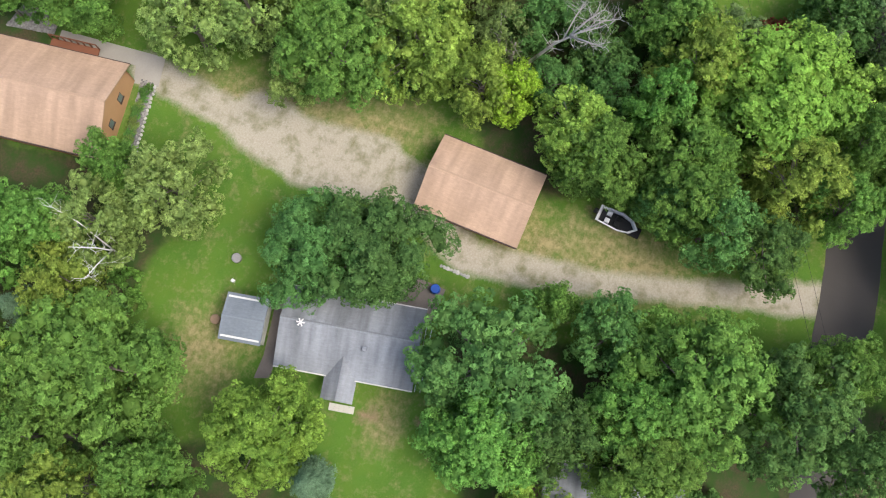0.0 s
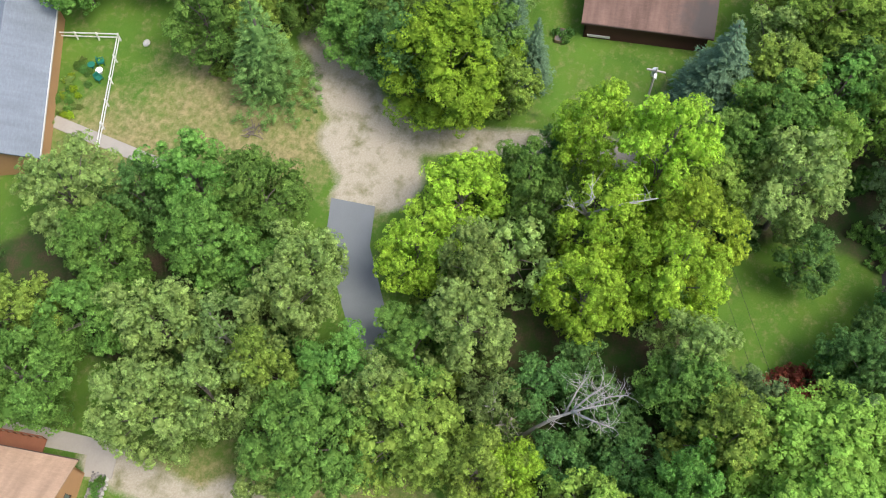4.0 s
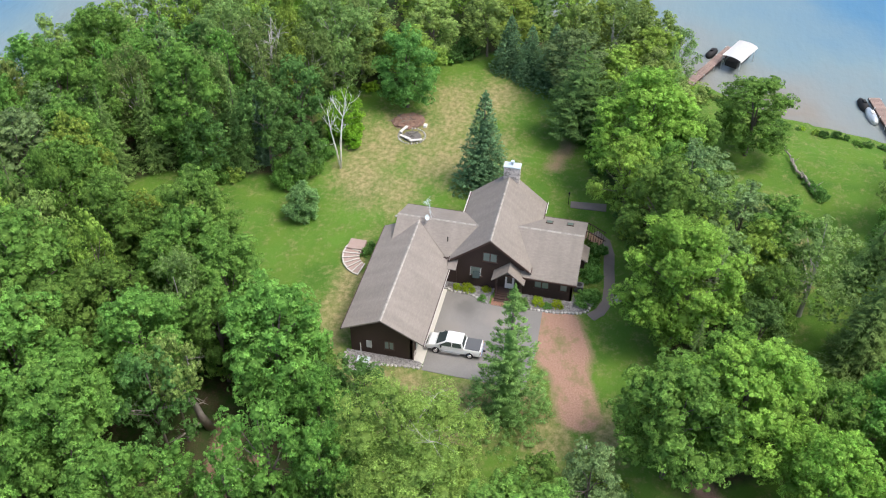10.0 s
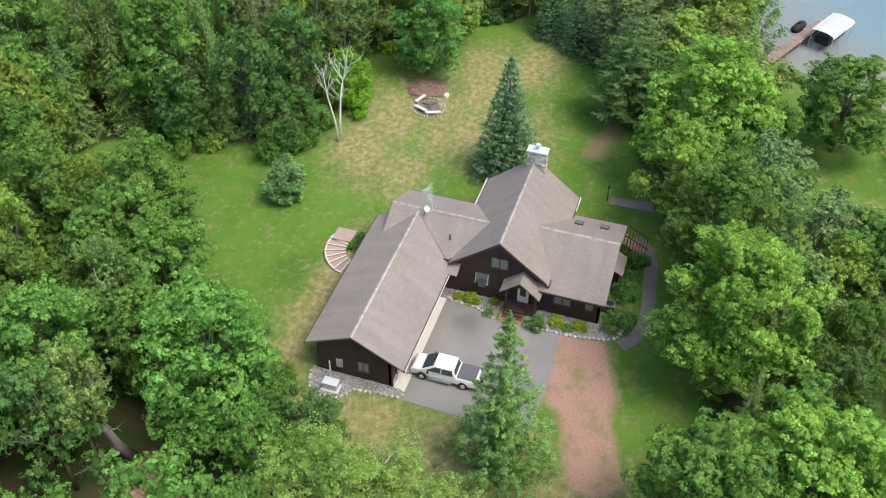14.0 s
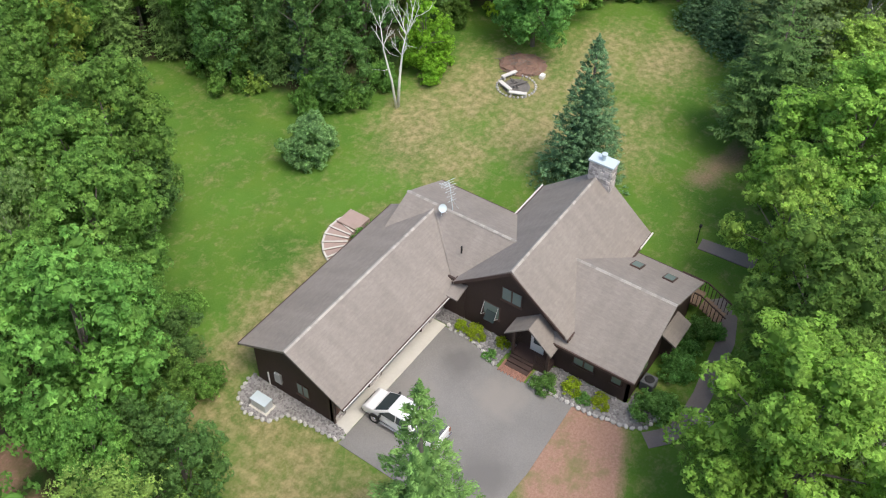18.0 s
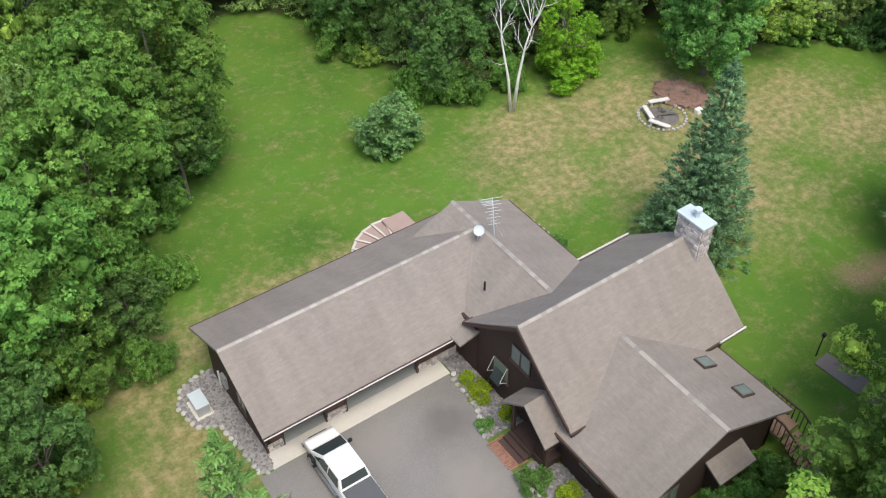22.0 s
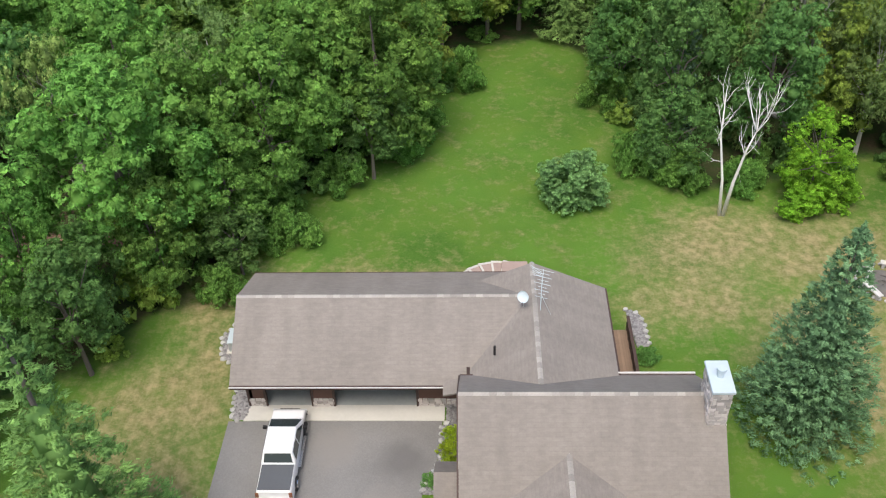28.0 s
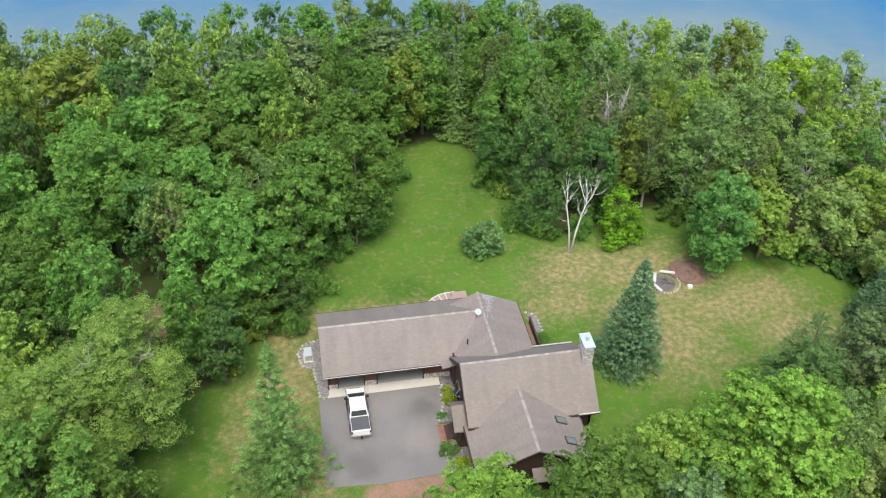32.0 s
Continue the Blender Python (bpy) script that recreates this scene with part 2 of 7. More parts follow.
def shingle_material(name, colour, vary=0.2, along="x", streak=0.25):
    """Asphalt shingles: courses 0.14 m apart, tabs of uneven tone, with stains that run down the slope."""
    m = material(name, colour, 0.95, vary, 5, 120, 0.35)
    n, l = m.node_tree.nodes, m.node_tree.links
    b = n["Principled BSDF"]
    co = n.new("ShaderNodeTexCoord")
    br = n.new("ShaderNodeTexBrick")
    br.inputs["Scale"].default_value = 1.0
    br.inputs["Brick Width"].default_value, br.inputs["Row Height"].default_value = 0.62, 0.15
    br.inputs["Mortar Size"].default_value, br.inputs["Mortar Smooth"].default_value = 0.016, 0.9
    br.inputs["Color1"].default_value = (1.03, 1.03, 1.03, 1)
    br.inputs["Color2"].default_value = (0.96, 0.957, 0.96, 1)
    br.inputs["Mortar"].default_value = (0.945, 0.94, 0.94, 1)
    mp = n.new("ShaderNodeMapping")
    if along == "y":
        mp.inputs["Rotation"].default_value = (0, 0, radians(90))
    l.new(co.outputs["Object"], mp.inputs["Vector"])
    l.new(mp.outputs[0], br.inputs["Vector"])
    st = n.new("ShaderNodeTexNoise")
    st.inputs["Scale"].default_value = 0.5
    st.inputs["Detail"].default_value = 6
    mp2 = n.new("ShaderNodeMapping")
    mp2.inputs["Scale"].default_value = (2.2, 0.35, 0.35) if along == "x" else (0.35, 2.2, 0.35)
    l.new(co.outputs["Object"], mp2.inputs["Vector"])
    l.new(mp2.outputs[0], st.inputs["Vector"])
    rg = n.new("ShaderNodeMapRange")
    rg.inputs[1].default_value, rg.inputs[2].default_value = 0.3, 0.7
    rg.inputs[3].default_value, rg.inputs[4].default_value = 1 - streak, 1 + streak * 0.5
    l.new(st.outputs[0], rg.inputs[0])
    dash = n.new("ShaderNodeTexNoise")
    dash.inputs["Scale"].default_value, dash.inputs["Detail"].default_value, dash.inputs["Roughness"].default_value = 1.0, 4, 0.7
    mp3 = n.new("ShaderNodeMapping")
    mp3.inputs["Scale"].default_value = (2.6, 6.0, 0.0) if along == "x" else (6.0, 2.6, 0.0)
    l.new(co.outputs["Object"], mp3.inputs["Vector"])
    l.new(mp3.outputs[0], dash.inputs["Vector"])
    rd = n.new("ShaderNodeMapRange")
    rd.inputs[1].default_value, rd.inputs[2].default_value = 0.32, 0.68
    rd.inputs[3].default_value, rd.inputs[4].default_value = 0.92, 1.08
    l.new(dash.outputs[0], rd.inputs[0])
    tone = n.new("ShaderNodeMath")
    tone.operation = "MULTIPLY"
    l.new(rg.outputs[0], tone.inputs[0])
    l.new(rd.outputs[0], tone.inputs[1])
    src = b.inputs["Base Color"].links[0].from_socket
    mu = n.new("ShaderNodeMix")
    mu.data_type, mu.blend_type = "RGBA", "MULTIPLY"
    mu.inputs[0].default_value = 1.0
    l.new(src, mu.inputs[6])
    l.new(br.outputs["Color"], mu.inputs[7])
    hv = n.new("ShaderNodeHueSaturation")
    l.new(mu.outputs[2], hv.inputs["Color"])
    l.new(tone.outputs[0], hv.inputs["Value"])
    l.new(hv.outputs[0], b.inputs["Base Color"])
    return m


ROOF_X = shingle_material("brown_shingles", (0.256, 0.228, 0.201), 0.16, "x", 0.10)
ROOF_Y = shingle_material("brown_shingles_cross", (0.256, 0.228, 0.201), 0.16, "y", 0.10)
RIDGE = material("pale_ridge_shingle", (0.34, 0.315, 0.285), 0.95, 0.3, 30, 120, 0.5, spread=0.22)
RUST_ROOF = shingle_material("rust_red_shingles", (0.185, 0.118, 0.096), 0.3, "x", 0.4)


def weather(m, spot, reach, colour):
    """A dark weathered patch, ragged at its rim, round one place of a surface."""
    n, l = m.node_tree.nodes, m.node_tree.links
    b = n["Principled BSDF"]
    under = b.inputs["Base Color"].links[0].from_socket
    co = n.new("ShaderNodeTexCoord")
    far = n.new("ShaderNodeVectorMath")
    far.operation = "DISTANCE"
    far.inputs[1].default_value = spot
    l.new(co.outputs["Object"], far.inputs[0])
    rag = n.new("ShaderNodeTexNoise")
    rag.inputs["Scale"].default_value, rag.inputs["Detail"].default_value = 0.9, 6
    l.new(co.outputs["Object"], rag.inputs["Vector"])
    add = n.new("ShaderNodeMath")
    add.operation = "MULTIPLY_ADD"
    add.inputs[1].default_value = reach * 1.1
    l.new(rag.outputs[0], add.inputs[0])
    l.new(far.outputs["Value"], add.inputs[2])
    rng = n.new("ShaderNodeMapRange")
    rng.inputs[1].default_value, rng.inputs[2].default_value = reach * 1.75, reach * 1.0
    rng.inputs[3].default_value, rng.inputs[4].default_value = 0.0, 0.85
    l.new(add.outputs[0], rng.inputs[0])
    mix = n.new("ShaderNodeMix")
    mix.data_type = "RGBA"
    mix.inputs[7].default_value = (*colour, 1)
    l.new(rng.outputs[0], mix.inputs[0])
    l.new(under, mix.inputs[6])
    l.new(mix.outputs[2], b.inputs["Base Color"])


weather(ASPHALT, (7.4, -5.6, 0), 1.7, (0.262, 0.244, 0.222))
weather(ASPHALT, (5.0, -1.4, 0), 1.3, (0.245, 0.230, 0.212))
weather(ASPHALT, (8.4, -2.2, 0), 1.2, (0.150, 0.144, 0.138))
weather(ASPHALT, (2.4, -7.6, 0), 1.6, (0.158, 0.152, 0.146))
weather(RUST_ROOF, (5.8, -3.4, 3.2), 3.6, (0.085, 0.078, 0.075))
TAN_ROOF = shingle_material("tan_shingles", (0.47, 0.325, 0.23), 0.16, "x", 0.22)
GREY_ROOF = shingle_material("grey_shingles", (0.26, 0.275, 0.30), 0.22, "x", 0.4)
BLUEGREY_ROOF = shingle_material("blue_grey_shingles", (0.20, 0.23, 0.265), 0.14, "x", 0.15)


# ---- building helpers ----
def finish(name, bm, mat, parent=None, label="", smooth=False):
    me = bpy.data.meshes.new(name)
    bmesh.ops.recalc_face_normals(bm, faces=bm.faces)
    bm.to_mesh(me)
    bm.free()
    me.materials.append(mat)
    if smooth:
        me.shade_smooth()
    ob = new(name, me)
    if parent is not None:
        ob.parent = parent
    if label:
        tagged(ob, label)
    return ob


def part(name, bm, mat, parent, label="", smooth=False):
    return finish(name, bm, mat, parent, label, smooth)


def thing(name, label, category, place=None, group="", kind=""):
    ob = new(name)
    ob.empty_display_size = 0.3
    if place is not None:
        ob.matrix_world = place
    return tagged(ob, label, category, group, kind)


def box(bm, x0, x1, y0, y1, z0, z1, m=None, bevel=0.0):
    r = bmesh.ops.create_cube(bm, size=1.0)
    mat = Matrix.Translation(((x0 + x1) / 2, (y0 + y1) / 2, (z0 + z1) / 2)) @ Matrix.Diagonal((abs(x1 - x0), abs(y1 - y0), abs(z1 - z0), 1))
    bmesh.ops.transform(bm, matrix=(m @ mat) if m is not None else mat, verts=r["verts"])
    if bevel:
        edges = list({e for v in r["verts"] for e in v.link_edges})
        bmesh.ops.bevel(bm, geom=edges, offset=bevel, segments=2, affect="EDGES", profile=0.6)
    return bm


def boxed(*args, **kw):
    return box(bmesh.new(), *args, **kw)


def prism(bm, pts, z0, z1):
    """A polygon in plan raised from z0 to z1."""
    lo = [bm.verts.new((x, y, z0)) for x, y in pts]
    hi = [bm.verts.new((x, y, z1)) for x, y in pts]
    n = len(pts)
    bm.faces.new(lo[::-1])
    bm.faces.new(hi)
    for i in range(n):
        bm.faces.new((lo[i], lo[(i + 1) % n], hi[(i + 1) % n], hi[i]))
    return bm


def slab(bm, corners, thick):
    """A plate with the given corners as its upper side."""
    top = [bm.verts.new(c) for c in corners]
    low = [bm.verts.new((c[0], c[1], c[2] - thick)) for c in corners]
    n = len(corners)
    bm.faces.new(top)
    bm.faces.new(low[::-1])
    for i in range(n):
        bm.faces.new((top[i], low[i], low[(i + 1) % n], top[(i + 1) % n]))
    return bm


def tube(bm, pts, radii, sides=7):
    """A tapered round tube along points."""
    rings = []
    for i, p in enumerate(pts):
        p = Vector(p)
        a = Vector(pts[max(i - 1, 0)])
        b = Vector(pts[min(i + 1, len(pts) - 1)])
        d = (b - a).normalized() if (b - a).length > 1e-6 else Vector((0, 0, 1))
        u = d.cross(Vector((0.31, 0.17, 0.93)))
        u = u.normalized() if u.length > 1e-3 else Vector((1, 0, 0))
        v = d.cross(u)
        rings.append([bm.verts.new(p + radii[i] * (math.cos(k * math.tau / sides) * u + math.sin(k * math.tau / sides) * v)) for k in range(sides)])
    for r, s in zip(rings, rings[1:]):
        for k in range(sides):
            bm.faces.new((r[k], r[(k + 1) % sides], s[(k + 1) % sides], s[k]))
    bm.faces.new(rings[0][::-1])
    bm.faces.new(rings[-1])
    return bm


def gable_wall(bm, x, y0, y1, z0, eave, peak, thick=0.2, mid=None):
    """A gable end in the plane of x, from y0 to y1."""
    mid = (y0 + y1) / 2 if mid is None else mid
    a = [(y0, z0), (y1, z0), (y1, eave), (mid, peak), (y0, eave)]
    front = [bm.verts.new((x, y, z)) for y, z in a]
    back = [bm.verts.new((x + thick, y, z)) for y, z in a]
    bm.faces.new(front)
    bm.faces.new(back[::-1])
    for i in range(5):
        bm.faces.new((front[i], front[(i + 1) % 5], back[(i + 1) % 5], back[i]))
    return bm


def gable_roof(owner, axis, a0, a1, low, mid, high, eave_low, peak, eave_high, mat, thick=0.16, cap=True, edge=TRIM, ridge=None):
    """Two roof slopes with a ridge along x or y, fascia boards and separate ridge shingles."""
    def q(a, b, z):
        return (a, b, z) if axis == "x" else (b, a, z)
    roofs = []
    for side, e in ((low, eave_low), (high, eave_high)):
        r = part("roof_slope", slab(bmesh.new(), [q(a0, side, e), q(a1, side, e), q(a1, mid, peak), q(a0, mid, peak)], thick), mat, owner)
        roofs.append(r)
        bm = bmesh.new()
        s = 1 if side > mid else -1
        p0, p1 = q(a0, side, e), q(a1, side, e)
        if axis == "x":
            box(bm, p0[0], p1[0], side, side + s * 0.09, e - thick - 0.05, e - 0.02)
        else:
            box(bm, side, side + s * 0.09, p0[1], p1[1], e - thick - 0.05, e - 0.02)
        part("gutter", bm, edge, r)
    if cap:
        n = max(2, int((a1 - a0) / 0.32))
        proto = None
        drop_low, drop_high = (peak - eave_low) / abs(mid - low), (peak - eave_high) / abs(high - mid)
        for i in range(n):
            a = a0 + (a1 - a0) * i / n
            b = a + (a1 - a0) / n * 1.12
            if proto is None:
                bm = bmesh.new()
                w = 0.12
                length = b - a
                rows = [(-w, 0.03 - w * drop_low), (0, 0.035), (w, 0.03 - w * drop_high)]
                top0 = [bm.verts.new(q(0, y, z + 0.012)) for y, z in rows]
                top1 = [bm.verts.new(q(length, y, z)) for y, z in rows]
                for k in range(2):
                    bm.faces.new((top0[k], top0[k + 1], top1[k + 1], top1[k]))
                bot = [bm.verts.new(q(0, y, z - 0.03)) for y, z in rows]
                for k in range(2):
                    bm.faces.new((bot[k], bot[k + 1], top0[k + 1], top0[k]))
                proto = part("ridge_shingle", bm, ridge or mat, roofs[0])
                ob = proto
            else:
                ob = new("ridge_shingle", proto.data)
                ob.parent = roofs[0]
            ob.location = q(a, mid, peak)
    return roofs


# ---- the plan: clearings, shore, bare ground ----
SHORE = [(-900, 62), (-70, 60), (-20, 58), (20, 57), (45, 58), (62, 52), (74, 34), (78, 10), (70, -14), (60, -23), (54, -34), (51, -47), (49, -66), (55, -120), (80, -900)]
CLEARINGS = {
    "main": [(-3, 8.8), (2, 17.7), (9, 24), (12, 37), (17, 38), (20, 35), (21, 27), (23, 19), (27, 17), (35, 19), (38, 21), (42, 19), (44, 12), (52, 8), (57, 0), (52, -10), (40, -7), (30, -12), (20, -15), (14, -18), (6, -19), (-6, -16), (-13, -12), (-14, -6), (-13, -1), (-8, 2), (-5.5, 5.2)],
    "barn_yard": [(-2, -11), (2, -18), (-12, -22), (-16, -18), (-24, -15), (-34, -17), (-34, -28), (-24, -31), (-22, -35), (-16, -40), (-8, -37), (-2, -42), (8, -40), (20, -38), (14, -30), (4, -33), (-3, -36), (-8, -30), (-12, -23)],
    "shore_lawn": [(46, -21), (36, -24), (24, -29), (20, -38), (34, -44), (42, -52), (53, -50), (56, -34), (62, -22)],
    "garden": [(-30, 42), (-32, 23), (-36, 18), (-43, 12), (-34, 6), (-41, 0), (-47, -3), (-53, -2), (-50, 12), (-50, 17), (-60, 26), (-60, 42)],
    "neighbour_yard": [(-70, 14), (-72, 5), (-74, -5), (-72, -19), (-78, -22), (-78, -30), (-75, -36), (-74, -50), (-68, -58), (-70, -64), (-82, -60), (-84, -40), (-87, -24), (-88, -14), (-84, -7), (-86, -2), (-82, 6), (-84, 16)],
    "cottage_yard": [(-85, -3), (-86, -9), (-90, -11), (-90, -22), (-96, -26), (-104, -28), (-104, -18), (-100, -13), (-103, -6), (-98, 0), (-92, -1)],
    "pole_lawn": [(-56, -38.5), (-48, -36.5), (-44, -43), (-47, -52), (-52, -52), (-53, -45)],
    "side_lane": [(-35, 6), (-35, 0), (-40, -4), (-38, -19), (-36, -30), (-40, -31), (-42, -10), (-47, -7), (-54, -9), (-62, -12), (-62, -7), (-55, -4), (-48, -3)],
}
# x0, y0, x1, y1, half-width
GRAVEL = [(-76, 8, -78, -3, 1.6), (-77.4, -3, -78.7, -8, 2.9), (-78.7, -8, -78.1, -14, 3.1), (-78.3, -14, -79.6, -20, 2.6), (-80, -19, -83, -24, 1.7), (-83, -24, -82, -33, 1.5), (-82, -33, -80, -42, 1.15), (-80, -42, -78, -50, 1.2), (-78, -50, -77, -53, 1.6)]
LANE = [(-46, -5, -48.6, -4.3, 2.4), (-43, -1, -45, -3, 2.2), (-33, 5, -37, 1, 1.6), (-37, 1, -42, -4, 2.9), (-42, -4, -46, -6, 3.7), (-42, -6, -39, -18, 1.5), (-39, -18, -37, -34, 1.4)]
RED_DIRT = [(-98.8, -37.1, -100.2, -34.5, 0.9), (-97.6, -21.4, -98.4, -19.8, 0.5), (-97.8, -26.0, -97.2, -24.4, 0.4), (8.0, -10.6, 4.5, -12.0, 2.9), (4.5, -12.2, -2.5, -14.4, 2.0), (-11, 14.4, -18, 13.4, 1.3), (-13, 11, -18, 12, 0.9), (-7, -24.5, -11, -28, 1.0), (-11, -28, -18, -38, 1.25)]
NEEDLE_BED = [(32.8, -7.2, 37.5, -8.2, 1.7)]
DRY = [(9, 10.4, 8, 1.6), (24, 9, 5, 3), (-44, 8, 8, 8), (-48, 18, 5, 8), (1, 9.6, 5, 2.2), (-2, -5.5, 3.5, 5), (-2.6, 1.5, 2.6, 5), (22, -34, 5, 2), (-2.4, -8.2, 4.5, 3.5), (-3, 8.6, 3, 3), (44, 7, 6, 4), (31, 6, 5, 6), (27, 13.5, 5, 3), (-45, 3, 6, 5), (-40, 12, 6, 7), (5, 10, 6, 2.5), (-6, -12, 4, 3), (-2.5, 3, 3, 5), (28, 15, 6, 3), (36, 10, 6, 5), (-80, -29, 3, 8), (-97, -6, 5, 4), (33, 13, 8, 5), (26, 15, 4, 3), (-3.2, -4, 3.6, 5), (40, 6, 7, 4), (-43, 13, 7, 6), (46, 2, 6, 4), (-4, -17, 4, 2), (-74, -6, 4, 5), (-98, -22, 3, 2), (28, -32, 6, 3), (-12, -31, 3, 3), (-5.5, -4, 4, 5), (-5, 1, 3.5, 4), (-76, -2, 3, 8), (-74.5, -12, 4, 7), (-79, -36, 4, 9), (33, 3, 7, 7), (26, 13, 6, 4)]


def inside(poly, x, y):
    c = np.zeros(x.shape, bool)
    n = len(poly)
    for i in range(n):
        (x0, y0), (x1, y1) = poly[i], poly[(i + 1) % n]
        if y0 != y1:
            c ^= ((y0 > y) != (y1 > y)) & (x < (x1 - x0) * (y - y0) / (y1 - y0) + x0)
    return c


def away(poly, x, y, closed=True):
    d = np.full(x.shape, 1e9)
    n = len(poly)
    for i in range(n if closed else n - 1):
        (x0, y0), (x1, y1) = poly[i], poly[(i + 1) % n]
        dx, dy = x1 - x0, y1 - y0
        s = np.clip(((x - x0) * dx + (y - y0) * dy) / (dx * dx + dy * dy + 1e-9), 0, 1)
        d = np.minimum(d, np.hypot(x - x0 - s * dx, y - y0 - s * dy))
    return d


def within(poly, x, y):
    """Signed distance: positive inside."""
    d = away(poly, x, y)
    return np.where(inside(poly, x, y), d, -d)


LAND = SHORE + [(-900, -900)]


def ground_height(x, y):
    x, y = np.asarray(x, float), np.asarray(y, float)
    s = within(LAND, x, y)
    z = np.where(s > 14, 0.0, np.where(s > 0, -2.75 * (1 - np.clip(s, 0, 14) / 14) ** 1.6, -2.75 + np.maximum(s, -30) * 0.06))
    return z


def open_ground(x, y):
    return np.max([within(p, x, y) for p in CLEARINGS.values()], axis=0)


def band(rows, x, y):
    return np.max([w - away([(a, b), (c, d)], x, y, False) for a, b, c, d, w in rows], axis=0)


def build_ground():
    fx = np.arange(-135, 96, 0.9)
    fy = np.arange(-120, 76, 0.9)
    far = np.array([4, 12, 30, 70, 150, 320, 700, 1400, 2600])
    xs = np.r_[fx[0] - far[::-1], fx, fx[-1] + far]
    ys = np.r_[fy[0] - far[::-1], fy, fy[-1] + far]
    X, Y = np.meshgrid(xs, ys)
    Z = ground_height(X, Y)
    rng = np.random.default_rng(5)
    Z = Z + rng.normal(0, 0.012, Z.shape)
    nx, ny = len(xs), len(ys)
    idx = np.arange(nx * ny).reshape(ny, nx)
    faces = np.stack([idx[:-1, :-1], idx[:-1, 1:], idx[1:, 1:], idx[1:, :-1]], -1).reshape(-1, 4)
    me = bpy.data.meshes.new("ground")
    me.vertices.add(nx * ny)
    me.vertices.foreach_set("co", np.stack([X, Y, Z], -1).ravel())
    me.loops.add(faces.size)
    me.loops.foreach_set("vertex_index", faces.ravel())
    me.polygons.add(len(faces))
    me.polygons.foreach_set("loop_start", np.arange(0, faces.size, 4))
    me.update(calc_edges=True)
    op = open_ground(X, Y)
    litter = np.clip(-0.1 - op / 3.5, 0, 1)
    gravel = np.clip(0.5 + np.maximum(band(GRAVEL, X, Y), band(LANE, X, Y)) / 2.2, 0, 1)
    red = np.clip(0.5 + band(RED_DIRT, X, Y) / 2.0, 0, 1)
    red = np.maximum(red, np.clip(0.5 + band(NEEDLE_BED, X, Y) / 2.8, 0, 1) * 0.66)
    dry = np.zeros(X.shape)
    for cx, cy, rx, ry in DRY:
        dry = np.maximum(dry, np.clip(1.25 - np.hypot((X - cx) / rx, (Y - cy) / ry), 0, 1))
    a = me.attributes.new("cover", "FLOAT_COLOR", "POINT")
    a.data.foreach_set("color", np.stack([litter, gravel, red, dry], -1).astype(np.float32).ravel())
    return me


